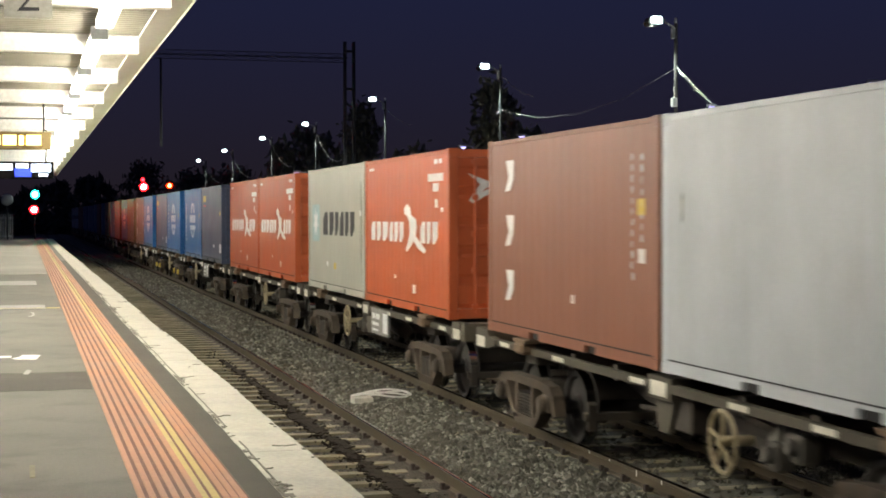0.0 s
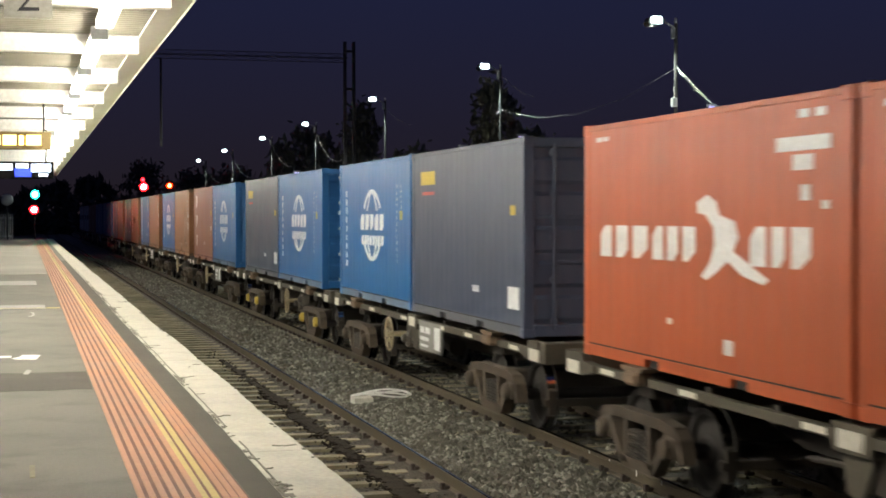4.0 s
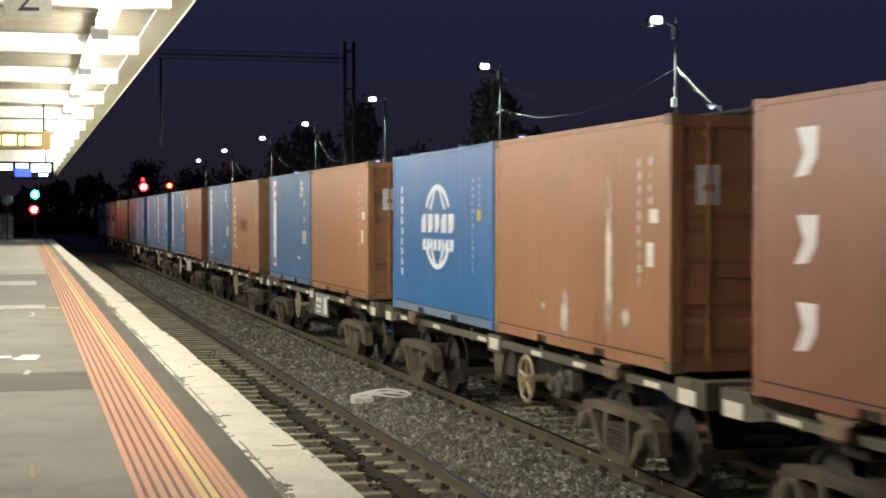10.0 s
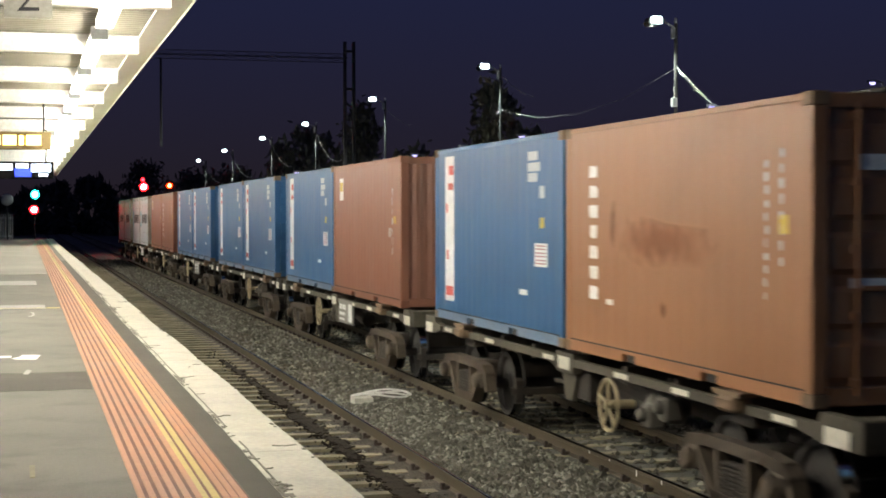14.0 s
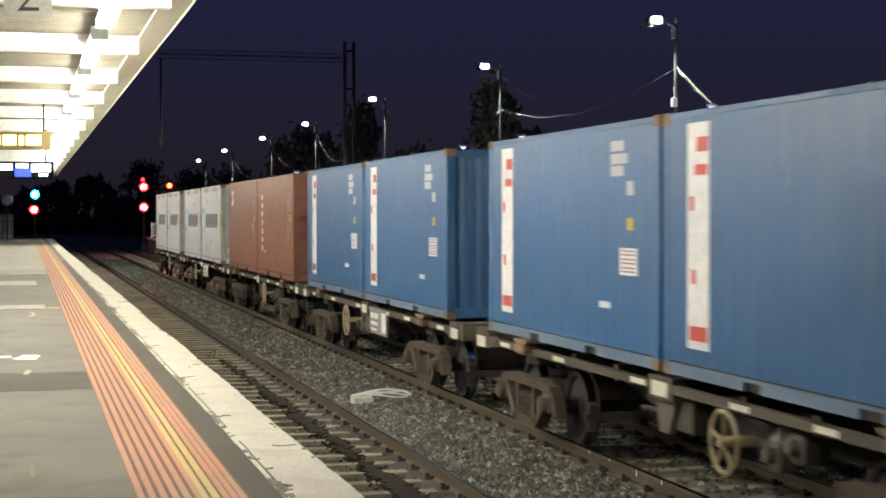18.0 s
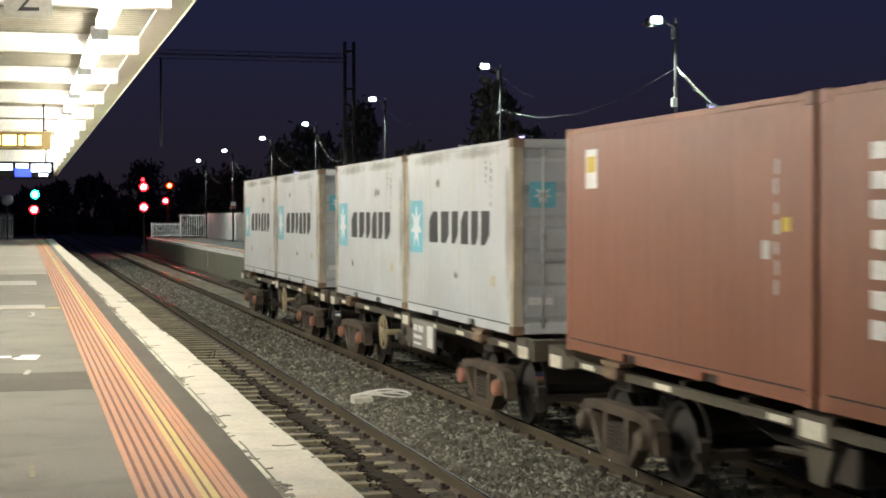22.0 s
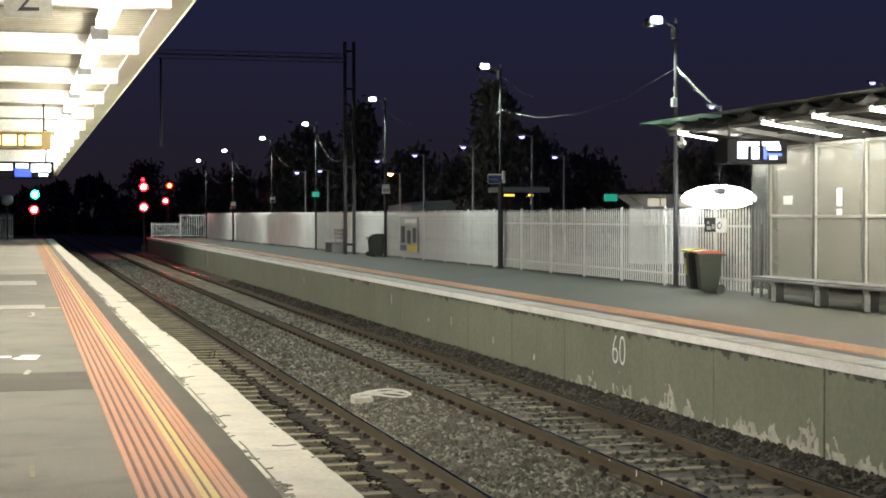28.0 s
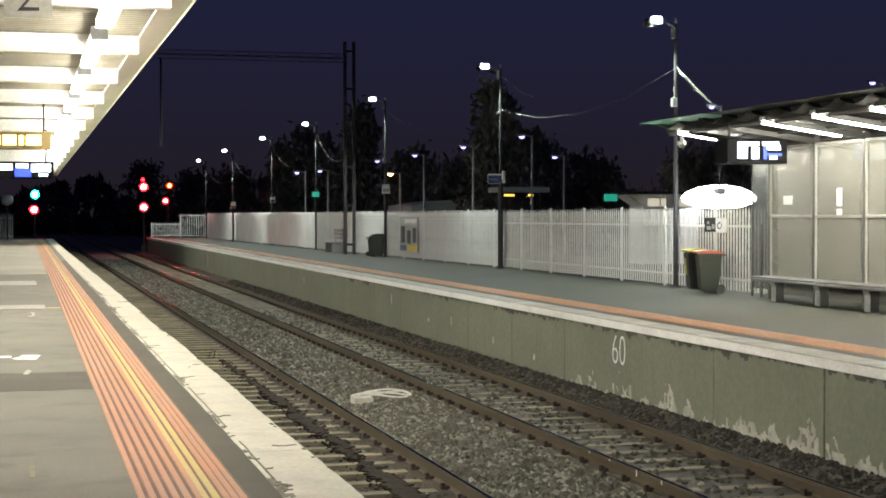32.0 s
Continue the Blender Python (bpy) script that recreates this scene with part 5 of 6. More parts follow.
        for a in (-0.875, 0.875):
            part("axle_cap", once(("cap", cm), lambda: cap(cm)), "", b, at=pose(-1.21, a, 0.50))
    if k % 2:
        def board():
            bm = bmesh.new()
            soft_box(bm, -1.17, -1.13, -1.75, -0.35, 0.56, 1.03, 0.006)
            return mesh_of("data_board", bm, "board_grey")
        d = part("data_board", once(("board",), board), "", w, "grey board with unreadable data bars")

        def bars():
            bm = bmesh.new()
            for y0, y1, z0, z1 in ((-0.70, -0.45, 0.84, 0.94), (-1.07, -0.77, 0.84, 0.94), (-1.0, -0.45, 0.72, 0.78), (-0.95, -0.45, 0.62, 0.66), (-1.70, -1.35, 0.62, 0.97)):
                box(bm, -1.175, -1.1705, y0, y1, z0, z1)
            return mesh_of("board_print", bm, "mark_white")
        tagged(part("board_print", once(("bars",), bars), "", d), kind="stuff")
    hy = 1.50 if k % 2 else -1.56
    part("handwheel", once(("handwheel",), handwheel), "", w, "tan painted brake handwheel", at=pose(-1.25, hy, 0.67))

    def gear():
        bm = bmesh.new()
        soft_box(bm, -1.05, -0.55, -0.30, 0.25, 0.56, 0.90, 0.02)
        rod(bm, (-0.80, 0.2, 0.70), (-0.80, 1.6, 0.62), 0.03, sides=6)
        rod(bm, (-0.62, -1.5, 0.60), (-0.62, -0.2, 0.72), 0.14, sides=12)
        return mesh_of("brake_gear", bm, "wagon_steel")
    part("brake_gear", once(("gear",), gear), "", w, at=pose(0, 0.75 if k % 2 else -0.1, 0))

    def tank():
        bm = bmesh.new()
        lathe(bm, [(0.04, -0.36), (0.12, -0.33), (0.15, -0.26), (0.15, 0.26), (0.12, 0.33), (0.04, 0.36)], pose(0, 0, 0, 90, 0, 0), 16)
        return mesh_of("air_tank", bm, "gear_grey", True)

    def valve():
        bm = bmesh.new()
        soft_box(bm, -0.10, 0.10, -0.11, 0.11, -0.13, 0.13, 0.03)
        lathe(bm, [(0.075, 0.0), (0.075, 0.06), (0.05, 0.09)], pose(-0.09, 0, 0.02, 0, -90, 0), 14)
        rod(bm, (0, 0.1, -0.05), (0.02, 0.42, -0.10), 0.018, sides=6)
        rod(bm, (0, 0, 0.12), (0.0, 0.0, 0.32), 0.022, sides=6)
        return mesh_of("brake_valve", bm, "gear_grey")
    part("air_tank", once(("tank",), tank), "", w, "dusty grey air tank", at=pose(-0.82, hy - 0.62, 0.70))
    part("brake_valve", once(("valve",), valve), "", w, "dusty grey brake valve", at=pose(-1.0, hy - 0.66, 0.62))
    part("brake_valve", once(("valve",), valve), "", w, at=pose(-0.98, hy - 1.06, 0.74))

    def brake_beam():
        bm = bmesh.new()
        soft_box(bm, -0.90, 0.90, -0.04, 0.04, -0.05, 0.05, 0.01)
        for x in (-0.80, 0.80):
            prism(bm, [(-0.05, -0.16), (0.03, -0.18), (0.06, 0.0), (0.02, 0.18), (-0.06, 0.15)], "x", x - 0.05, x + 0.05)
        return mesh_of("brake_beam", bm, "wagon_steel")
    for y in (-5.98, -3.12, 3.12, 5.98):
        part("brake_beam", once(("brakes",), brake_beam), "", w, at=pose(0, y, 0.40 + RAIL, 0, 0, 0 if y in (-5.98, 3.12) else 180))
    wheels = []
    for y in (-5.425, -3.675, 3.675, 5.425):
        ax = part("wheelset", once(("axle",), axle), "", w, at=pose(0, y, 0.455 + RAIL))
        for s in (-1, 1):
            wh = part("wheel", once(("wheel", s), lambda: wheel_disc(s)), "", ax, at=pose(s * 0.765, 0, 0))
            part("tread", once(("tread", s), lambda: tread(s)), "", ax, "bright worn wheel tread", at=pose(s * 0.765, 0, 0))
        wheels.append(ax)
    return w, wheels


surface("gear_grey", (0.115, 0.105, 0.085), 0.7, big=4, fine=30, vary=0.4, bump=0.15, dirt=(0.05, 0.04, 0.03), dirt_amount=0.6)
surface("post_rust", (0.40, 0.35, 0.26), 0.7, big=3, fine=30, vary=0.35, bump=0.1, dirt=(0.5, 0.47, 0.4), dirt_amount=0.6, streak=True)
surface("label_text", (0.42, 0.20, 0.22), 0.6, vary=0.1, bump=0)
surface("cream_cyan", (0.34, 0.50, 0.52), 0.5, big=4, vary=0.15, bump=0)
TRAIN = []
for k, (rear, front, doors) in enumerate(CONSIST):
    w, wheels = wagon(k)
    boxes = []
    for kind, off, dr in ((rear, 3.072, False), (front, -3.072, doors)):
        paint, label, marks = KINDS[kind]
        boxes.append((container(kind, paint, label, dr, marks), off))
    TRAIN.append((k, w, wheels, boxes))


SHIFT = (-0.11, 0.03, -0.01, 0.10, -0.08, 0.18, -0.08, -0.02, -0.03, 0.20, 0.06, 0.13, -0.08, 0.17, 0.14)
# slack running in and out of the couplings: seconds and metres
SLACK = ((0, -0.19), (1, 0.01), (2, 0.05), (3, 0.17), (4, 0.06), (5, 0.0), (6, 0.09), (7, 0.02), (8, 0.10), (9, 0.03), (10, 0.03), (11, -0.12), (12, -0.06), (13, -0.07), (14, -0.09), (15, 0.0),
         (16, 0.02), (17, -0.06), (18, -0.08), (19, -0.04), (20, 0.19), (21, 0.20), (22, 0.16), (23, 0.08), (24, 0.05), (25, 0.03), (26, 0.0), (32, 0.0))


def middle(k, t):
    """Where the middle of wagon k stands at t seconds."""
    slack = 0.0
    for (ta, sa), (tb, sb) in zip(SLACK, SLACK[1:]):
        if ta <= t <= tb:
            f = (t - ta) / (tb - ta)
            slack = sa + (sb - sa) * f * f * (3 - 2 * f)
    return 214.5444 - PITCH * k - 8.2305 * t + 0.035048 * t ** 2 - 0.00098459 * t ** 3 + SHIFT[k] + slack


def motions():
    for k, w, wheels, boxes in TRAIN:
        times = [0.5 * i for i in range(65)]
        walk(w, [(t, pose(TRACK_B, middle(k, t), 0)) for t in times])
        for c, off in boxes:
            walk(c, [(t, pose(TRACK_B, middle(k, t) + off, BED)) for t in times])
        # the wheels roll while the wagon is near
        spin = [0.0] + [t for t in (0.0667 * i for i in range(1, 480)) if -14 < middle(k, t) < 62] + [32.0]
        for ax in wheels:
            y, z, rows, turn, last = ax.location.y, 0.455 + RAIL, [], 0.0, None
            for t in spin:
                here = middle(k, t)
                if last is not None and abs(t - last[0]) < 0.1:
                    turn += (last[1] - here) / 0.4575
                last = (t, here)
                rows.append((t, pose(0, y, z, math.degrees(turn), 0, 0)))
            walk(ax, rows)


# ---- things on and behind the far platform ----
def flood_lamp(at, aim, watts):
    ld = bpy.data.lights.new("flood", "SPOT")
    ld.energy, ld.color = watts, (0.88, 1.0, 0.95)
    ld.spot_size, ld.spot_blend, ld.shadow_soft_size = radians(164), 0.5, 0.07
    ob = new("flood_source", ld)
    ob.matrix_basis = look(at, aim)


def lamp_pole(x, y, top, thick, cables, box_z=None, sign=False):
    p = thing("platform_lamp", "dark steel platform lamp post with a floodlight", "lamp post", "platform lamp posts", at=pose(x, y, DECK))
    h = top - DECK
    bm = bmesh.new()
    lathe(bm, [(0.13, 0.0), (0.13, 0.02), (thick, 0.03), (thick, min(2.8, h)), (0.045, min(2.95, h)), (0.040, h)], None, 14)
    part("post", bm, "dark_steel", p)
    bm = bmesh.new()
    rod(bm, (0, 0, h - 1.0), (0, 0, h + 0.12), 0.028, sides=8)
    soft_box(bm, -0.11, -0.03, -0.05, 0.05, h - 0.35, h - 0.10, 0.01)
    part("mast_top", bm, "galvanised", p, "galvanised mast top")
    bm = bmesh.new()
    rod(bm, (0, 0, h - 0.12), (-0.36, -0.08, h + 0.04), 0.022, sides=8)
    part("arm", bm, "galvanised", p)
    bm = bmesh.new()
    prism(bm, [(-0.76, h - 0.02), (-0.70, h - 0.10), (-0.40, h - 0.06), (-0.34, h + 0.06), (-0.46, h + 0.14), (-0.70, h + 0.10)], "y", -0.20, 0.10)
    head = part("floodlight", bm, "dark_steel", p, "floodlight housing")
    bm = bmesh.new()
    soft_box(bm, -0.70, -0.43, -0.262, -0.204, h - 0.045, h + 0.105, 0.028)
    part("lens", bm, "flood_lens", head, "glowing white lens")
    for a, b, sag, r in cables:
        bm = bmesh.new()
        n = 12
        hose(bm, [(a[0] + (b[0] - a[0]) * i / n + 0.02 * math.sin(i * 1.9 + y), a[1] + (b[1] - a[1]) * i / n, a[2] + (b[2] - a[2]) * i / n - DECK - sag * 4 * (i / n) * (1 - i / n) + 0.018 * math.sin(i * 2.3 + y)) for i in range(n + 1)], r, 5)
        part("cable", bm, *(("cable_grey", p, "thin dark span cable") if abs(b[1]) > 5 else ("cable_white", p, "white service cable")))
    if box_z:
        bm = bmesh.new()
        soft_box(bm, -0.10, 0.02, -0.06, 0.06, box_z - DECK - 0.10, box_z - DECK + 0.10, 0.01)
        part("junction_box", bm, "galvanised", p)
    flood_lamp((x - 0.56, y - 0.06, top - 0.16), (x - 4.2, y - 0.8, DECK), FLOOD_WATTS)
    return p


def lamp_posts():
    c1 = [((0.0, 0, 6.15), (0.20, -2.75, 4.66), 0.07, 0.0035), ((0.0, 0, 6.11), (0.21, -2.75, 4.68), 0.10, 0.0025), ((0.0, 0, 6.2), (-0.06, 0.0, 5.30), 0.0, 0.012)]
    lamp_pole(14.36, 33.6, 7.10, 0.055, c1, 5.30)

    def wires(z1, z2):
        return [((0, 0, z1), (1.0, -0.3, z1 - 0.70), 0.12, 0.008), ((0, 0, z2), (2.2, -0.5, z2 - 0.18), 0.14, 0.016), ((-0.1, 0, z2 - 0.1), (-0.02, 0, z2 + 0.08), 0.08, 0.018)]
    lamp_pole(14.25, 47.0, 7.28, 0.082, [wires(7.1, 6.0)[0], ((0, 0, 6.0), (0.11, -13.4, 6.1), 0.6, 0.007), wires(7.1, 6.0)[2]])
    lamp_pole(13.85, 61.4, 7.28, 0.06, wires(7.0, 5.2)[:1], 4.9)
    lamp_pole(13.57, 75.3, 7.08, 0.06, [((0, 0, 6.7), (1.2, -0.3, 5.4), 0.5, 0.02), ((0, 0, 5.2), (1.3, 0, 4.7), 0.1, 0.012)])
    lamp_pole(13.50, 88.9, 7.05, 0.06, [((0, 0, 6.7), (1.1, -0.3, 5.5), 0.35, 0.02)])
    lamp_pole(12.84, 101.0, 6.82, 0.06, [((0, 0, 6.4), (1.2, -0.3, 5.2), 0.4, 0.02)], 5.0)
    lamp_pole(12.74, 115.5, 6.68, 0.06, [((0, 0, 6.3), (1.2, -0.3, 5.1), 0.4, 0.02)])


def post_sign(name, label, x, y, z, w, h, boards, turn=0):
    s = thing(name, label, "sign", at=pose(x, y, z, 0, 0, turn))
    bm = bmesh.new()
    soft_box(bm, -w / 2, w / 2, -0.02, 0.02, -h / 2, h / 2, 0.006)
    part("panel", bm, "sign_white", s)
    for x0, x1, z0, z1, m in boards:
        bm = bmesh.new()
        box(bm, x0 * w / 2, x1 * w / 2, -0.0245, -0.0205, z0 * h / 2, z1 * h / 2)
        part("sign_field", bm, m, s)
    return s


def platform_signs():
    post_sign("station_sign", "blue station name sign on a lamp post", 14.02, 46.86, 3.86, 0.44, 0.30, ((-0.98, 0.98, -0.96, 0.70, "sign_blue"), (-0.7, 0.5, -0.25, 0.05, "sign_grey")))
    post_sign("station_sign", "white side board of the station name sign", 14.31, 46.86, 3.92, 0.10, 0.38, ((-0.7, 0.7, -0.8, 0.8, "coping_paint"),))
    post_sign("notice_board", "small white notice on a lamp post", 13.85, 61.30, 3.78, 0.32, 0.36, ((-0.8, 0.8, -0.7, 0.1, "sign_grey"),))
    post_sign("notice_board", "small white notice on a lamp post", 13.52, 88.8, 3.62, 0.30, 0.34, ((-0.7, 0.7, -0.7, 0.0, "mark_black"),))
    post_sign("notice_board", "small red and white notice on a lamp post", 12.84, 100.9, 3.40, 0.34, 0.40, ((-0.9, 0.9, -0.9, -0.2, "mark_red"),))
    # lit green sign by the path
    s = thing("exit_sign", "small lit green sign on a lamp post", "sign", at=pose(13.52, 75.2, 3.75))
    bm = bmesh.new()
    soft_box(bm, -0.20, 0.20, -0.05, 0.05, -0.15, 0.15, 0.01)
    part("case", bm, "black_plastic", s)
    bm = bmesh.new()
    box(bm, -0.17, 0.17, -0.056, -0.052, -0.12, 0.12)
    part("lit_face", bm, "sign_green", s)
    # poster case on the fence
    y0, y1 = 55.7, 58.3
    s = thing("poster_case", "framed poster on the white fence", "poster", at=pose(fence_x(58.2) - 0.04, 58.2, 2.02, 0, 0, 1.7))
    bm = bmesh.new()
    soft_box(bm, -0.03, 0.0, -1.30, 1.30, -0.66, 0.66, 0.01)
    part("case", bm, "galvanised", s)
    for a0, a1, z0, z1, m in ((-1.2, 1.2, -0.38, 0.34, "sign_grey"), (-1.1, 0.55, 0.42, 0.58, "sign_white"), (0.30, 1.2, -0.62, -0.41, "sign_blue"), (-1.2, 0.22, -0.62, -0.41, "mark_yellow"), (-1.1, -0.6, -0.3, 0.25, "mark_black"), (-0.3, 0.2, -0.35, 0.15, "mark_black"), (0.5, 1.05, -0.33, 0.30, "mark_black")):
        bm = bmesh.new()
        off = 0.034 if m != "mark_black" else 0.038
        box(bm, -off - 0.003, -off + 0.003, a0, a1, z0, z1)
        part("poster_field", bm, m, s)


def bin_thing(x, y, turn, body, lid, label, size=1.0):
    b = thing("wheelie_bin", label, "bin", "platform bins", at=pose(x, y, DECK, 0, 0, turn))
    bm = bmesh.new()
    k = size
    lo, hi = (0.21 * k, 0.22 * k), (0.265 * k, 0.30 * k)
    z0, z1 = 0.06, 0.98 * k
    v = [bm.verts.new(p) for p in ((-lo[0], -lo[1], z0), (lo[0], -lo[1], z0), (lo[0], lo[1], z0), (-lo[0], lo[1], z0), (-hi[0], -hi[1], z1), (hi[0], -hi[1], z1), (hi[0], hi[1], z1), (-hi[0], hi[1], z1))]
    for q in ((3, 2, 1, 0), (4, 5, 6, 7), (0, 1, 5, 4), (1, 2, 6, 5), (2, 3, 7, 6), (3, 0, 4, 7)):
        bm.faces.new([v[i] for i in q])
    bmesh.ops.bevel(bm, geom=bm.edges[:], offset=0.035, segments=2, affect="EDGES")
    part("body", bm, body, b)
    bm = bmesh.new()
    prism(bm, [(-hi[1] - 0.03, z1), (hi[1] + 0.05, z1), (hi[1] + 0.05, z1 + 0.03), (0, z1 + 0.085), (-hi[1] - 0.03, z1 + 0.045)], "x", -hi[0] - 0.02, hi[0] + 0.02)
    part("lid", bm, lid, b)
    for s in (-1, 1):
        bm = bmesh.new()
        lathe(bm, [(0.03, -0.025), (0.10, -0.025), (0.10, 0.025), (0.03, 0.025)], pose(s * 0.23 * k, 0.26 * k, 0.10, 0, 90, 0), 14)
        part("wheel", bm, "black_plastic", b)
    bm = bmesh.new()
    rod(bm, (-0.2 * k, hi[1] + 0.06, z1 - 0.03), (0.2 * k, hi[1] + 0.06, z1 - 0.03), 0.018, sides=8)
    part("handle", bm, "black_plastic", b)
    return b


def bins():
    b = bin_thing(14.02, 31.60, 262, "bin_black", "lid_yellow", "black wheelie bin with a yellow lid beside the fence", 0.88)
    bm = bmesh.new()
    box(bm, -0.06, 0.10, -0.276, -0.268, 0.40, 0.76)
    part("sticker", bm, "lid_yellow", b, "yellow sticker", at=pose(0, 0.052, 0, 5, 0, 0))
    bin_thing(13.98, 30.95, 256, "bin_green", "lid_red", "dark green wheelie bin with a red lid beside the fence", 0.86)
    bin_thing(13.75, 62.2, 70, "bin_green", "bin_black", "dark green bin in a stand by the lamp post", 0.86)
    bin_thing(13.75, 63.2, 70, "bin_black", "bin_black", "narrow dark bin by the lamp post", 0.75)


def bench(x, y0, y1, label, step):
    b = thing("bench", label, "bench", "platform benches", at=pose(x, y0, DECK))
    n = y1 - y0
    for i in range(4):
        bm = bmesh.new()
        soft_box(bm, -0.24 + 0.125 * i, -0.135 + 0.125 * i, 0, n, 0.43, 0.47, 0.008)
        part("slat", bm, "bench_steel", b)
    bm = bmesh.new()
    soft_box(bm, -0.25, 0.27, 0.0, n, 0.385, 0.428, 0.006)
    part("seat_frame", bm, "bench_steel", b)
    y = 0.95
    while y < n:
        bm = bmesh.new()
        prism(bm, [(-0.04, 0.0), (0.13, 0.0), (0.13, 0.384), (-0.10, 0.384), (-0.04, 0.28)], "y", y - 0.10, y + 0.10)
        part("leg", bm, "sign_grey", b)
        y += step


def far_bench():
    b = thing("bench", "grey metal bench with a backrest against the fence", "bench", "platform benches", at=pose(13.42, 69.2, DECK, 0, 0, 0))
    for i in range(3):
        bm = bmesh.new()
        soft_box(bm, -0.22 + 0.15 * i, -0.09 + 0.15 * i, 0, 2.0, 0.42, 0.46, 0.008)
        part("slat", bm, "galvanised", b)
    for i in range(3):
        bm = bmesh.new()
        soft_box(bm, 0.22, 0.26, 0, 2.0, 0.58 + 0.17 * i, 0.72 + 0.17 * i, 0.008)
        part("back_slat", bm, "galvanised", b)
    for y in (0.15, 1.85):
        bm = bmesh.new()
        soft_box(bm, -0.20, 0.24, y - 0.04, y + 0.04, 0.0, 0.42, 0.008)
        soft_box(bm, 0.262, 0.30, y - 0.04, y + 0.04, 0.0, 1.08, 0.008)
        part("leg", bm, "galvanised", b)


BAY = 1.83


def shelter():
    s = thing("shelter", "platform shelter with pale glazed panels and a low ribbed roof", "shelter", kind="structure")
    ys = [30.48 - BAY * i for i in range(11)]      # 30.48 .. 12.2
    y0, y1 = ys[-1], ys[0]
    xw = 14.27
    bm = bmesh.new()
    # ribbed roof, high towards the track
    xs = (12.28, 15.6)
    yr = 29.75
    n = 17
    p = (yr - y0) / n
    rows = []
    for x in xs:
        z = 4.57 - (x - 11.95) * 0.12
        row = []
        for i in range(n):
            a = y0 + p * i
            row += [(x, a + p * 0.78 * k / 6, z - 0.085 * math.sin(math.pi * k / 6)) for k in range(7)] + [(x, a + p * 0.82, z + 0.04), (x, a + p * 0.96, z + 0.04)]
        row.append((x, yr, z))
        rows.append([bm.verts.new(q) for q in row])
    for i in range(len(rows[0]) - 1):
        bm.faces.new((rows[0][i], rows[0][i + 1], rows[1][i + 1], rows[1][i]))
    thick(bm, 0.012)
    part("roof", bm, "grey_roof", s, "grey ribbed roof sheet")
    bm = bmesh.new()
    # eave: thin sheets over the rib ends, the end ones translucent green
    for i in range(n):
        a = y0 + p * i
        bm = bmesh.new()
        prism(bm, [(11.93, 4.572), (12.50, 4.555), (12.50, 4.563), (11.93, 4.580)], "y", a + 0.004, a + p - 0.004)
        part("eave_sheet", bm, "eave_sheet" if a > 26.2 else "grey_roof", s, "pale green translucent sheet" if a > 26.2 else "")
    bm = bmesh.new()
    soft_box(bm, 12.503, 12.53, y0, yr, 4.385, 4.552, 0.004)
    part("eave_closure", bm, "grey_roof", s, "dark strip that closes the rib ends")
    for y in ys[1:]:
        bm = bmesh.new()
        prism(bm, [(12.53, 4.30), (15.4, 3.90), (15.4, 4.02), (12.53, 4.38)], "y", y - 0.04, y + 0.04)
        part("rafter", bm, "shelter_steel", s)
    for x in (12.6, 13.5, 14.4):
        bm = bmesh.new()
        z = 4.46 - (x - 11.95) * 0.12
        soft_box(bm, x - 0.03, x + 0.03, y0, yr, z - 0.05, z - 0.002, 0.004)
        part("purlin", bm, "shelter_steel", s)
    # glazed back wall
    for i, (a, b) in enumerate(zip(ys[1:], ys[2:])):
        for z0, z1 in ((1.54, 2.68), (2.74, 4.02)):
            bm = bmesh.new()
            box(bm, xw - 0.006, xw + 0.006, b + 0.05, a - 0.05, z0, z1)
            ob = part("pane", bm, "shelter_glass", s)
            ob.visible_shadow = False
        bm = bmesh.new()
        soft_box(bm, xw - 0.03, xw + 0.03, b + 0.045, a - 0.045, 2.682, 2.738, 0.006)
        soft_box(bm, xw - 0.03, xw + 0.03, b + 0.045, a - 0.045, 1.48, 1.538, 0.006)
        soft_box(bm, xw - 0.03, xw + 0.03, b + 0.045, a - 0.045, 4.022, 4.08, 0.006)
        part("window_frame", bm, "frame_pale", s)
    for y in ys[1:]:
        bm = bmesh.new()
        soft_box(bm, xw - 0.05, xw + 0.05, y - 0.042, y + 0.042, DECK, 4.24, 0.008)
        part("mullion", bm, "mullion_grey", s)
        bm = bmesh.new()
        soft_box(bm, xw - 0.040, xw + 0.02, y - 0.068, y - 0.044, 1.48, 4.08, 0.005)
        part("glazing_bead", bm, "frame_pale", s, "pale glazing bead")
        bm = bmesh.new()
        soft_box(bm, xw - 0.040, xw + 0.02, y + 0.044, y + 0.066, 1.48, 4.08, 0.005)
        part("glazing_bead", bm, "frame_pale", s, "pale glazing bead")
    # side screen at the fence end
    bm = bmesh.new()
    box(bm, 14.375, 14.387, ys[1] + 0.07, 29.66, 1.25, 3.95)
    part("side_pane", bm, "screen_glass", s, "dark side pane beside the fence").visible_shadow = False
    for ya, za, zb in ((29.66, DECK, 3.97), (29.25, DECK, 2.55)):
        bm = bmesh.new()
        soft_box(bm, 14.36, 14.40, ya, ya + 0.04, za, zb, 0.006)
        part("side_frame", bm, "mullion_grey", s)
    bm = bmesh.new()
    box(bm, xw + 0.055, xw + 0.075, y0, ys[1], DECK + 0.10, 1.47)
    part("kick_panel", bm, "back_panel", s, "pale panel below the glazing")
    bm = bmesh.new()
    box(bm, 15.35, 15.45, y0, y1, DECK, 4.05)
    part("back_wall", bm, "back_panel", s, "pale rear wall behind the glazing")
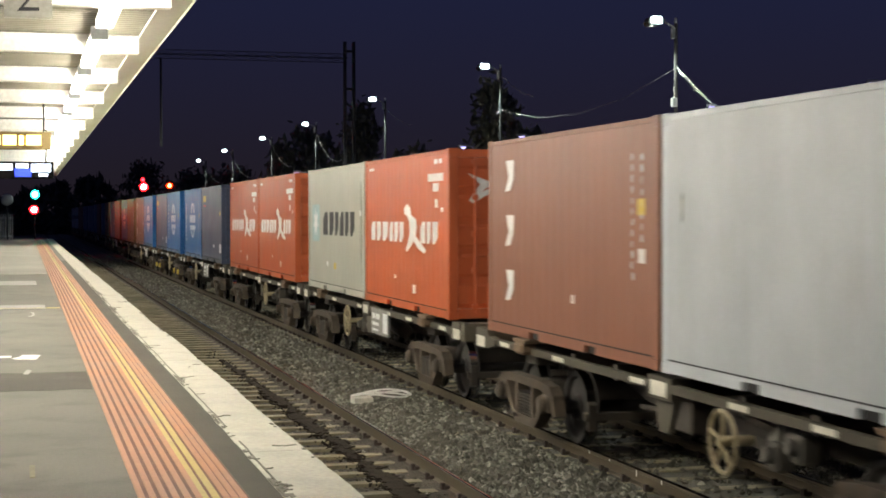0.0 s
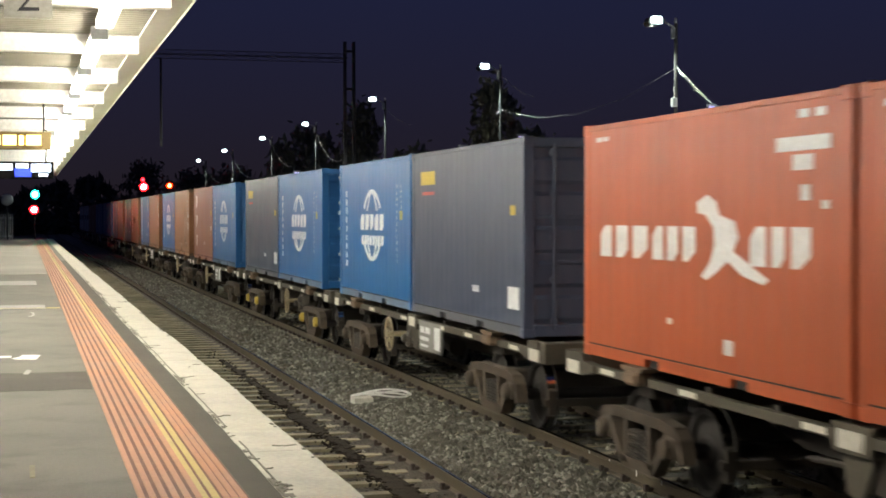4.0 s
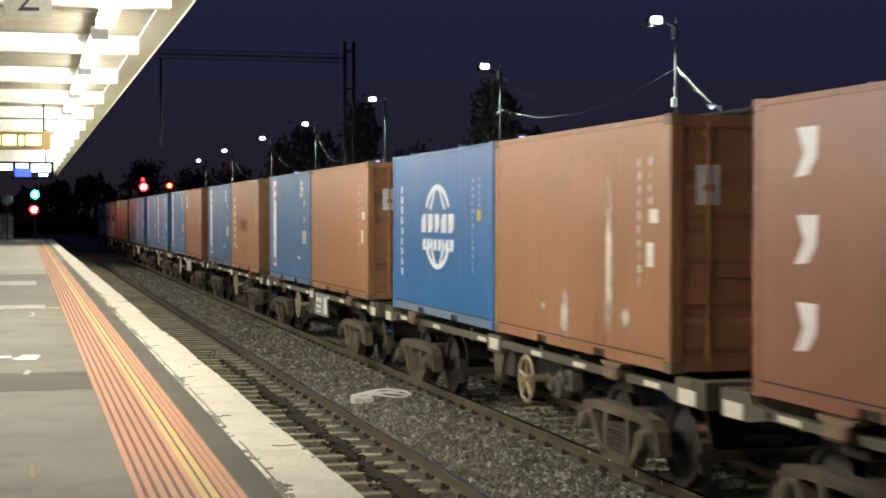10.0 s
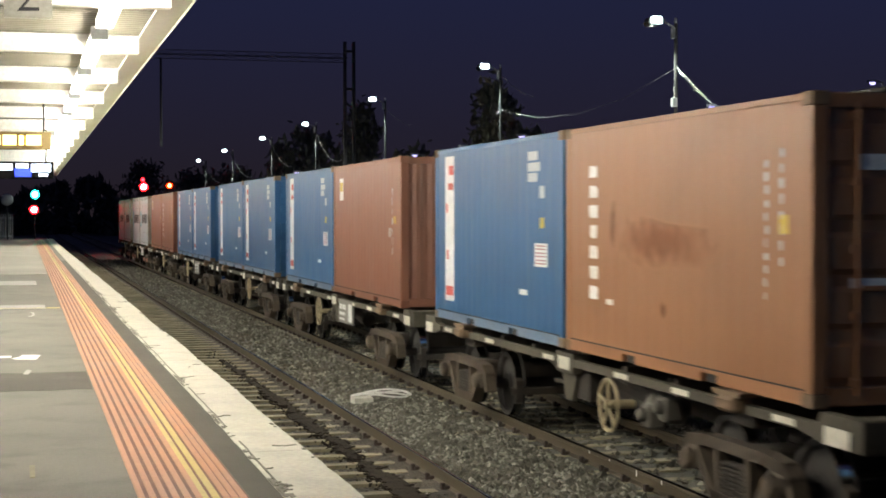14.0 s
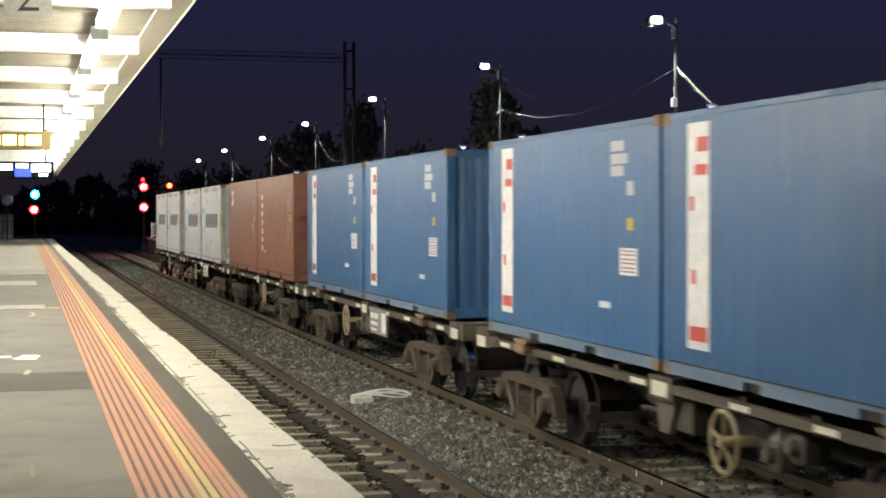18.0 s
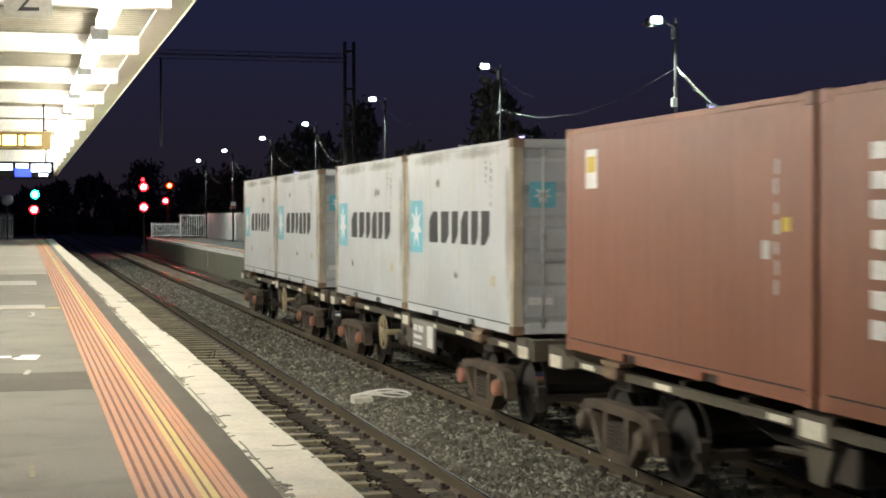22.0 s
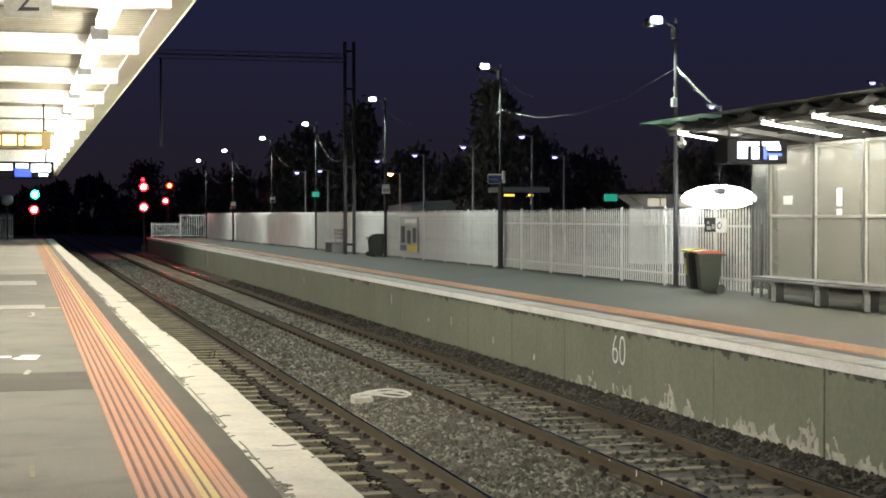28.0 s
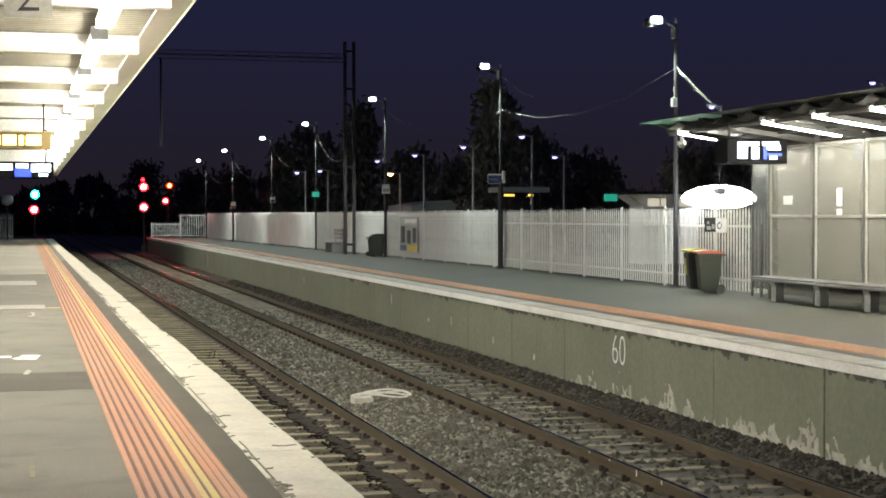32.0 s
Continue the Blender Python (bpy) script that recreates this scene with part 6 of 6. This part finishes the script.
    for y, z, w, h in ((27.9, 3.02, 0.36, 0.17), (25.9, 3.06, 0.20, 0.33), (25.9, 2.78, 0.20, 0.13)):
        bm = bmesh.new()
        box(bm, xw - 0.014, xw - 0.009, y - w / 2, y + w / 2, z - h / 2, z + h / 2)
        part("notice", bm, "sign_white", s)
    # strip tubes
    for i in (0, 2, 3, 4, 5, 6, 7, 8):
        y = 29.05 - BAY * i
        t = thing("tube_light", "glowing white tube light under the shelter roof", "light", "shelter tube lights", at=pose(12.45, y, 4.42, 0, 8, 0))
        bm = bmesh.new()
        soft_box(bm, 0.0, 1.62, -0.06, 0.06, -0.03, 0.035, 0.008)
        part("housing", bm, "galvanised", t)
        bm = bmesh.new()
        rod(bm, (0.05, 0, -0.062), (1.57, 0, -0.062), 0.027, sides=10)
        part("tube", bm, "tube_light", t, "glowing tube")

    d = thing("dome_camera", "small grey dome camera under the shelter roof", "camera", at=pose(12.52, 29.0, 4.13))
    bm = bmesh.new()
    lathe(bm, [(0.03, 0.20), (0.03, 0.06), (0.085, 0.06), (0.09, 0.0), (0.06, -0.05), (0.02, -0.07)], None, 16)
    part("dome", bm, "sign_grey", d, smooth=True)


def display(name, label, x0, x1, y, z0, z1, depth, hang, fields, face="screen_case"):
    d = thing(name, label, "display", at=pose((x0 + x1) / 2, y, z0))
    w, h = (x1 - x0) / 2, z1 - z0
    bm = bmesh.new()
    soft_box(bm, -w, w, 0, depth, 0, h, 0.015)
    part("case", bm, face, d)
    for a, b, c, e, m in fields:
        bm = bmesh.new()
        box(bm, -w + 2 * w * a, -w + 2 * w * b, -0.006, -0.002, h * c, h * e)
        part("screen_field", bm, m, d)
    for x in (-w * 0.75, w * 0.80):
        bm = bmesh.new()
        rod(bm, (x, depth / 2, h - 0.01), (x, depth / 2, hang - z0), 0.022, sides=8)
        part("hanger", bm, "dark_steel", d)
    return d


def displays():
    display("train_display", "black hanging train display with white and blue screen", 12.45, 13.66, 26.75, 3.68, 4.14, 0.50, 4.40, (
        (0.17, 0.52, 0.72, 0.86, "screen_white"), (0.17, 0.33, 0.20, 0.72, "screen_white"), (0.40, 0.52, 0.20, 0.66, "screen_white"), (0.58, 0.85, 0.74, 0.88, "screen_white"), (0.66, 0.88, 0.56, 0.74, "screen_white"), (0.60, 0.655, 0.18, 0.74, "screen_blue"), (0.66, 0.90, 0.32, 0.42, "screen_blue"), (0.70, 0.82, 0.18, 0.30, "screen_white")))
    display("led_sign", "amber LED message sign hanging from the canopy", -0.95, 0.56, 35.0, 4.15, 4.53, 0.22, SOFFIT + 0.2, (
        (0.06, 0.30, 0.25, 0.78, "led_amber"), (0.34, 0.52, 0.25, 0.80, "led_amber"), (0.56, 0.62, 0.25, 0.78, "led_amber"), (0.66, 0.86, 0.25, 0.80, "led_amber")), "lid_dull")
    display("train_display", "black hanging train display under the canopy", -1.20, 0.77, 44.0, 3.73, 4.19, 0.20, SOFFIT + 0.2, (
        (0.06, 0.45, 0.50, 0.86, "screen_white"), (0.06, 0.25, 0.15, 0.5, "screen_white"), (0.50, 0.66, 0.62, 0.88, "screen_white"), (0.70, 0.96, 0.40, 0.86, "screen_white"), (0.48, 0.70, 0.12, 0.58, "screen_blue"), (0.80, 0.92, 0.14, 0.30, "screen_white")))
    # platform number
    s = thing("platform_sign", "white hanging sign with the platform number 2", "sign", at=pose(0.04, 14.0, 4.42))
    bm = bmesh.new()
    soft_box(bm, -0.20, 0.20, -0.02, 0.02, 0.0, 0.60, 0.006)
    part("panel", bm, "sign_white_dim", s)
    cu = bpy.data.curves.new("digit", "FONT")
    cu.body, cu.size, cu.extrude, cu.align_x = "2", 0.46, 0.002, "CENTER"
    cu.offset = -0.007
    tmp = bpy.data.objects.new("digit", cu)
    scene.collection.objects.link(tmp)
    me = bpy.data.meshes.new_from_object(tmp.evaluated_get(bpy.context.evaluated_depsgraph_get()))
    bpy.data.objects.remove(tmp)
    me.materials.clear()
    me.materials.append(MATS["mark_black"])
    part("digit", me, "", s, "black digit 2", at=pose(0.0, -0.024, 0.055, 90, 0, 0))


def glare_oval():
    # glare of an unidentified light, built as a solid glowing oval; post is added
    b = thing("glare_oval", "large white oval of lamp glare behind the fence, on an added post", "lamp", at=pose(14.98, 32.6, DECK))
    bm = bmesh.new()
    lathe(bm, [(0.10, 1.80), (0.55, 1.84), (0.84, 1.95), (0.90, 2.04), (0.80, 2.15), (0.50, 2.27), (0.12, 2.32)], Matrix.Diagonal((1, 0.5, 1, 1)), 48)
    part("bowl", bm, "glare_white", b, "glowing white oval", smooth=True)
    bm = bmesh.new()
    rod(bm, (0, 0, 0), (0, 0, 1.87), 0.05, sides=10)
    part("post", bm, "dark_steel", b)
    p = thing("camera_post", "thin dark post with a small grey box behind the fence", "post", at=pose(14.62, 31.78, DECK))
    bm = bmesh.new()
    rod(bm, (0, 0, 0), (0, 0, 3.05), 0.022, sides=8)
    part("post", bm, "dark_steel", p)
    bm = bmesh.new()
    soft_box(bm, -0.12, 0.10, -0.10, 0.10, 2.10, 2.24, 0.01)
    part("box", bm, "sign_grey", p)
    bm = bmesh.new()
    soft_box(bm, -0.37, -0.13, -0.075, -0.05, 1.30, 1.60, 0.006)
    p = thing("fence_sign", "dark and white notices with a blue ring on the fence", "sign", at=pose(14.33, 31.15, DECK))
    g = part("sign_panel", bm, "mark_black", p, "dark notice")
    bm = bmesh.new()
    soft_box(bm, -0.25, 0.16, -0.049, -0.029, 1.41, 1.45, 0.004)
    part("bracket", bm, "galvanised", p)
    for x0, x1, z0, z1 in ((-0.34, -0.24, 1.34, 1.42), (-0.22, -0.15, 1.36, 1.46), (-0.33, -0.28, 1.46, 1.52)):
        bm = bmesh.new()
        box(bm, x0, x1, -0.080, -0.0765, z0, z1)
        part("notice_field", bm, "sign_grey", g)
    bm = bmesh.new()
    soft_box(bm, -0.128, 0.13, -0.075, -0.05, 1.27, 1.59, 0.006)
    g = part("sign_panel", bm, "sign_white", p, "white notice with a blue ring")
    for r, m, k in ((0.075, "sign_blue", 0.0), (0.048, "sign_white", 0.004)):
        bm = bmesh.new()
        lathe(bm, [(r, 0), (r, 0.004)], pose(-0.045, -0.0765 - k, 1.43, 90, 0, 0) @ Matrix.Diagonal((0.75, 1, 1, 1)), 20)
        part("sign_disc", bm, m, g)


# ---- over the tracks and beyond ----
def lattice(bm, p, q, w, bays, r=0.03):
    """A square lattice boom from p to q."""
    p, q = Vector(p), Vector(q)
    d = (q - p).normalized()
    u = d.orthogonal().normalized() * w / 2
    v = d.cross(u).normalized() * w / 2
    cs = [u + v, u - v, -u - v, -u + v]
    for c in cs:
        rod(bm, p + c, q + c, r, sides=5)
    for i in range(bays):
        a, b = p + (q - p) * i / bays, p + (q - p) * (i + 1) / bays
        for k in range(4):
            rod(bm, a + cs[k], b + cs[(k + 1) % 4], r * 0.6, sides=4)


def gantry():
    g = thing("wire_gantry", "dark lattice steel portal carrying wires over the tracks", "gantry", at=pose(0, 66.2, 0))
    bm = bmesh.new()
    for x in (13.18, 13.56):
        prism(bm, [(x - 0.06, -0.09), (x + 0.06, -0.09), (x + 0.06, -0.07), (x - 0.035, -0.07), (x - 0.035, 0.07), (x + 0.06, 0.07), (x + 0.06, 0.09), (x - 0.06, 0.09)], "z", DECK, 10.1)
    for z in (1.5, 3.15, 4.8, 6.45, 8.1, 9.7):
        soft_box(bm, 13.24, 13.50, -0.05, 0.05, z - 0.05, z + 0.05, 0.008)
    part("mast", bm, "mast_grey", g, "grey mast of two battened channels")
    bm = bmesh.new()
    lattice(bm, (-9.9, 0, -0.42), (-9.9, 0, 9.9), 0.40, 16, 0.035)
    part("mast", bm, "mast_grey", g)
    bm = bmesh.new()
    lattice(bm, (-9.9, 0, 9.40), (13.3, 0, 9.40), 0.26, 26, 0.014)
    part("beam", bm, "mast_grey", g)
    bm = bmesh.new()
    rod(bm, (5.46, 0, 9.2), (5.46, 0, 5.6), 0.05, sides=6)
    part("dropper", bm, "mast_grey", g)


def signal(x, y, base, lights, label, k=1.0):
    s = thing("rail_signal", label, "signal", "railway signals", at=pose(x, y, base))
    top = max(z for _, z, _ in lights) - base + 0.5
    bm = bmesh.new()
    rod(bm, (0, 0.12, 0), (0, 0.12, top), 0.07, sides=10)
    part("mast", bm, "dark_steel", s)
    for dx, z, m in lights:
        z -= base
        bm = bmesh.new()
        lathe(bm, [(0.44, 0.0), (0.44, 0.03)], pose(dx, 0.03, z, 90, 0, 0), 24)
        h = part("backboard", bm, "black_plastic", s, "round black backboard")
        bm = bmesh.new()
        lathe(bm, [(0.30 * k, 0.0), (0.27 * k, 0.05), (0.12 * k, 0.08)], pose(dx, -0.002, z, 90, 0, 0), 20)
        part("lens", bm, m, h, "glowing lens")
        # pale disc on the lens paints the overexposed centre of its light
        bm = bmesh.new()
        lathe(bm, [(0.20 * k, 0.0), (0.17 * k, 0.02)], pose(dx, -0.084, z, 90, 0, 0), 16)
        part("lamp_core", bm, {"signal_green": "signal_core_green", "signal_amber": "signal_core_amber"}.get(m, "signal_core"), h, "pale disc painting the blown-out centre of the light")
        bm = bmesh.new()
        n = 10
        pts = [(0.34 * math.cos(math.pi * i / n), 0.34 * math.sin(math.pi * i / n)) for i in range(n + 1)]
        ring = pts + [(a * 0.94, b * 0.94) for a, b in pts[::-1]]
        prism(bm, [(dx + a, z + b) for a, b in ring], "y", -0.30, 0.0)
        part("hood", bm, "black_plastic", h)
    if label == "trackside signal showing two red lights":
        bm = bmesh.new()
        lathe(bm, [(0.13, 0.0), (0.11, 0.05)], pose(-0.06, -0.002, top + 0.06, 90, 0, 0), 16)
        part("marker_lens", bm, "signal_red", s, "small red marker light")
    bm = bmesh.new()
    soft_box(bm, -0.22, 0.22, 0.05, 0.30, 0.0, 0.9, 0.02)
    part("case", bm, "dark_steel", s)


def signals():
    signal(0.73, 125.0, -0.42, ((0.04, 4.36, "signal_green"), (-0.04, 3.20, "signal_red")), "platform end signal showing green over red")
    signal(8.95, 125.0, -0.42, ((0.0, 4.97, "signal_red"), (0.0, 3.39, "signal_red")), "trackside signal showing two red lights")
    signal(10.78, 125.0, -0.42, ((0.15, 5.07, "signal_amber"), (-0.16, 3.88, "signal_red")), "trackside signal showing amber over red", 0.66)


def street_lamp(x, y, z, lens="street_lens"):
    s = thing("street_lamp", "tall street lamp in the car park behind the fence" if lens == "street_lens" else "orange sodium lamp behind the fence", "street lamp", "car park lamps", at=pose(x, y, -0.42))
    h = z + 0.42
    bm = bmesh.new()
    lathe(bm, [(0.09, 0), (0.08, 1.0), (0.045, h + 0.1)], pose(0.45, 0, 0), 10)
    part("post", bm, "galvanised", s)
    bm = bmesh.new()
    rod(bm, (0.45, 0, h + 0.05), (0.1, 0, h + 0.10), 0.03, sides=6)
    part("arm", bm, "galvanised", s)
    bm = bmesh.new()
    soft_box(bm, -0.26, 0.16, -0.14, 0.14, h + 0.05, h + 0.16, 0.03)
    hd = part("head", bm, "galvanised", s)
    bm = bmesh.new()
    lathe(bm, [(0.13, h + 0.05), (0.12, h - 0.01), (0.05, h - 0.05)], pose(-0.04, 0, 0), 14)
    part("lens", bm, lens, hd, "glowing lens")


def street_lamps():
    for px, y, z in ((15.16, 90, 5.15), (17.4, 95, 5.40), (19.2, 87, 5.75), (19.9, 81, 5.85), (20.6, 74, 6.0), (22.3, 70, 6.33), (25.6, 75, 5.60), (31.8, 70, 7.86), (34.6, 60, 8.26)):
        street_lamp(px, y, z)
    street_lamp(17.2, 75, 4.70, "sodium_lens")


def far_buildings():
    b = thing("kiosk", "low pale building with a curved roof behind the fence", "building", at=pose(22.7, 82, -0.42))
    bm = bmesh.new()
    box(bm, -2.2, 2.2, 0, 4, 0, 3.3)
    part("wall", bm, "sign_grey", b)
    bm = bmesh.new()
    ring = [(-3.0, 3.38)] + [(-3.0 + 6.0 * i / 10, 3.42 + 0.55 * math.sin(math.pi * (0.15 + 0.75 * i / 10))) for i in range(11)] + [(3.0, 3.38)]
    prism(bm, ring, "y", -0.8, 4.6)
    part("roof", bm, "green_roof", b)
    for x in (-1.6, 0.4):
        bm = bmesh.new()
        soft_box(bm, x - 0.05, x + 0.05, -0.7, -0.6, 0, 3.4, 0.01)
        part("column", bm, "white_steel", b)
    b = thing("bus_shelter", "dark bus shelter with lit amber signs behind the fence", "shelter", at=pose(23.0, 72, -0.42))
    bm = bmesh.new()
    soft_box(bm, -1.3, 1.3, 0, 1.6, 4.25, 4.50, 0.03)
    part("roof", bm, "green_roof", b)
    for x in (-1.1, 1.1):
        bm = bmesh.new()
        soft_box(bm, x - 0.05, x + 0.05, 0.7, 0.8, 0, 4.25, 0.01)
        part("column", bm, "dark_steel", b)
    for x0, x1 in ((-1.05, -0.40), (0.15, 0.55)):
        bm = bmesh.new()
        soft_box(bm, x0, x1, -0.02, 0.05, 3.98, 4.22, 0.01)
        sign = part("sign_box", bm, "dark_steel", b, "dark sign box")
        n = 5 if x0 < 0 else 3
        for i in range(n):
            w = (x1 - x0 - 0.10) / n
            bm = bmesh.new()
            box(bm, x0 + 0.05 + w * i, x0 + 0.05 + w * (i + 0.78), -0.026, -0.018, 4.05, 4.16)
            part("lit_bar", bm, "window_warm", sign, "glowing amber bar")
    b = thing("station_building", "low white building with lit window behind the fence", "building", at=pose(20.6, 50.0, -0.42))
    bm = bmesh.new()
    prism(bm, [(-0.42, 0), (1.6, 0), (1.6, 3.86), (-1.0, 3.86), (-0.42, 3.5)], "y", 0, 1.2)
    part("wall", bm, "white_steel", b)
    bm = bmesh.new()
    prism(bm, [(-1.2, 3.87), (1.8, 3.87), (1.8, 3.95), (-1.0, 3.95)], "y", -0.3, 1.5)
    part("roof", bm, "grey_roof", b)
    for x0, x1 in ((-0.25, 0.18), (0.24, 0.42), (0.9, 1.3)):
        bm = bmesh.new()
        box(bm, x0, x1, -0.012, -0.004, 3.45, 3.72)
        part("window", bm, "window_pale", b, "lit window")
    bm = bmesh.new()
    soft_box(bm, -1.90, -1.45, -0.30, -0.2, 3.62, 3.86, 0.01)
    part("lit_sign", bm, "sign_green", b, "lit green sign")


def crown_mesh(seed, shape_fn, n, size):
    """Many small leaf sprays in clumps, with gaps."""
    rng = random.Random(seed)
    verts, faces = [], []
    clumps = [shape_fn(rng) for _ in range(n // 14)]
    for c in clumps:
        for _ in range(14):
            p = Vector(c) + Vector((rng.gauss(0, 0.30), rng.gauss(0, 0.30), rng.gauss(0, 0.34)))
            q = Euler((rng.uniform(0, 6.3), rng.uniform(0, 6.3), rng.uniform(0, 6.3))).to_matrix()
            s = size * rng.uniform(0.5, 1.2)
            i = len(verts)
            for a, b in ((-1, 0), (0, -0.42), (1, 0.05), (0.1, 0.40)):
                verts.append(tuple(p + q @ Vector((a * s, b * s, 0.08 * s * a * a))))
            faces.append((i, i + 1, i + 2, i + 3))
    me = bpy.data.meshes.new("crown")
    me.from_pydata(verts, [], faces)
    me.materials.append(MATS["leaf"])
    return me


def tree_parts(seed, height, spread, conical):
    def spot(rng):
        h = rng.uniform(0.16, 1.0)
        if conical:
            r = spread * (1 - h) ** 0.32 * math.sqrt(rng.random()) * 0.95
        else:
            r = spread * math.sin(math.pi * min(1, max(0.08, (h - 0.1) * 1.02))) ** 0.7 * math.sqrt(rng.random())
        a = rng.uniform(0, 6.283)
        return (r * math.cos(a), r * math.sin(a), h * height - 0.3)
    crown = crown_mesh(seed, spot, 2300, 0.34)
    bm = bmesh.new()
    rng = random.Random(seed)
    rod(bm, (0, 0, 0), (0.1, 0, height * 0.5), 0.24, 0.13, 9)
    rod(bm, (0.1, 0, height * 0.5), (0.0, 0.1, height * 0.92), 0.13, 0.03, 7)
    for i in range(8):
        z = height * rng.uniform(0.22, 0.7)
        a = rng.uniform(0, 6.28)
        r = spread * rng.uniform(0.45, 0.8)
        rod(bm, (0.06, 0, z), (r * math.cos(a), r * math.sin(a), z + height * rng.uniform(0.06, 0.18)), 0.075, 0.02, 6)
    return crown, mesh_of("trunk", bm, "bark")


def trees():
    sets = [tree_parts(1, 11.0, 2.3, True), tree_parts(2, 9.0, 2.9, False), tree_parts(3, 7.0, 2.6, False)]
    spots = ((23.4, 78, 0, 0.90, 10), (26.6, 82, 1, 0.86, 60), (21.8, 104, 0, 0.96, 140), (19.0, 108, 1, 1.0, 20), (24.4, 100, 1, 0.83, 200), (19.2, 122, 0, 0.78, 75), (16.6, 130, 2, 1.0, 30), (33.0, 66, 1, 0.76, 15), (30.4, 68, 2, 0.92, 95), (36.0, 66, 2, 0.95, 170),
             (15.5, 150, 2, 1.05, 220), (12.0, 165, 1, 0.95, 320), (30.5, 84, 2, 0.95, 280), (26.0, 92, 2, 0.98, 45))
    for x, y, i, k, turn in spots:
        t = thing("tree", "dark leafy tree against the night sky", "tree", "trees behind the station", at=pose(x, y, -0.42, 0, 0, turn) @ Matrix.Scale(k, 4))
        part("crown", sets[i][0], "", t)
        part("trunk", sets[i][1], "", t)
    # far wood that closes the view along the line
    def spot(rng):
        x = rng.uniform(-70, 110)
        return (x, rng.uniform(255, 300), rng.random() ** 1.3 * (7.0 + 1.6 * math.sin(x * 0.21) + 0.9 * math.sin(x * 0.67)) - 0.3)
    me = crown_mesh(9, spot, 22000, 1.5)
    tagged(new("far_woods", me), "dark belt of trees in the distance", "woods", kind="stuff")


def line_side():
    # coil of white cable on a concrete block between the tracks
    b = thing("cable_pit", "white cable coil on a concrete block between the tracks", "cable", at=pose(5.31, 24.5, RAIL - 0.13))
    bm = bmesh.new()
    soft_box(bm, -0.33, -0.02, -0.18, 0.14, -0.04, 0.10, 0.012)
    part("block", bm, "concrete_block", b)
    rng = random.Random(2)
    for k in range(2):
        bm = bmesh.new()
        n = 26
        pts = [(0.17 + (0.42 + 0.05 * k) * math.cos(6.283 * i / n + k) + 0.03 * math.sin(3 * i), 0.02 + 0.05 * k + (0.17 + 0.03 * k) * math.sin(6.283 * i / n + k), 0.115 + 0.02 * k + 0.035 * math.sin(6.283 * i / n * 2 + k)) for i in range(n + 1)]
        hose(bm, pts, 0.016, 6)
        part("cable_loop", bm, "coil_white", b)
    # fence at the end of the near platform
    f = thing("end_fence", "white steel fence at the end of the near platform", "fence", "platform end fences", at=pose(-2.4, 116.6, DECK))
    for i in range(14):
        bm = bmesh.new()
        soft_box(bm, 0.12 * i - 0.02, 0.12 * i + 0.02, -0.02, 0.02, 0.0, 1.75, 0.004)
        part("bar", bm, "white_steel", f)
    for z in (0.2, 1.5):
        bm = bmesh.new()
        soft_box(bm, -0.05, 1.62, 0.022, 0.06, z - 0.03, z + 0.03, 0.004)
        part("fence_rail", bm, "white_steel", f)
    p = thing("mirror_post", "post with a round convex mirror at the platform end", "mirror", at=pose(-1.15, 112.0, DECK))
    bm = bmesh.new()
    rod(bm, (0, 0.05, 0), (0, 0.05, 2.9), 0.05, sides=8)
    part("post", bm, "dark_steel", p)
    bm = bmesh.new()
    lathe(bm, [(0.42, 0.0), (0.36, 0.06), (0.2, 0.10), (0.05, 0.115)], pose(0, 0, 2.75, 90, 0, 0), 20)
    part("mirror", bm, "galvanised", p)


surface("back_panel", (0.17, 0.168, 0.146), 0.6, big=0.6, fine=15, vary=0.15, bump=0.05)
surface("frame_pale", (0.36, 0.355, 0.32), 0.5, 0.1, vary=0.15)
surface("mullion_grey", (0.10, 0.098, 0.092), 0.5, 0.3, vary=0.2)
glass("screen_glass", (0.10, 0.11, 0.11), 0.12, 0.55)
surface("shelter_steel", (0.055, 0.056, 0.052), 0.5, 0.2, vary=0.25)
surface("lid_dull", (0.20, 0.14, 0.05), 0.6, vary=0.2)
surface("mast_grey", (0.035, 0.032, 0.031), 0.6, 0.2, vary=0.3)
lamp_posts()
platform_signs()
bins()
bench(13.90, 11.0, 28.25, "long grey steel bench along the shelter wall", 1.75)
far_bench()
shelter()
displays()
glare_oval()
gantry()
signals()
street_lamps()
far_buildings()
trees()
line_side()

stones("ballast_stones", "stone", "loose grey angular stones lying on the ballast", ((4.74, 6.40, 9.5, 26, 8500), (4.74, 6.40, 26, 60, 6000), (4.74, 6.40, 60, 110, 2600), (6.78, 7.98, 14, 50, 1500), (3.0, 4.3, 10, 30, 700), (1.95, 2.7, 14, 40, 600)), 0.026, 0.058)
stones("shoulder_stones", "stone_dark", "dark stones heaped against the platform wall", ((8.40, 8.95, 12, 34, 5200), (8.45, 8.95, 34, 70, 2600), (2.95, 4.4, 9, 30, 1500)), 0.024, 0.050)
stones("grease_clods", "grease", "black greasy dirt clods along the near track", ((TRACK_A + 0.04, TRACK_A + 0.28, 9, 27, 1900), (TRACK_A - 0.05, TRACK_A + 0.34, 9, 36, 700)), 0.010, 0.024, 0.062)
track(TRACK_A, "near railway track on concrete sleepers", True)
track(TRACK_B, "far railway track on concrete sleepers", False)
motions()
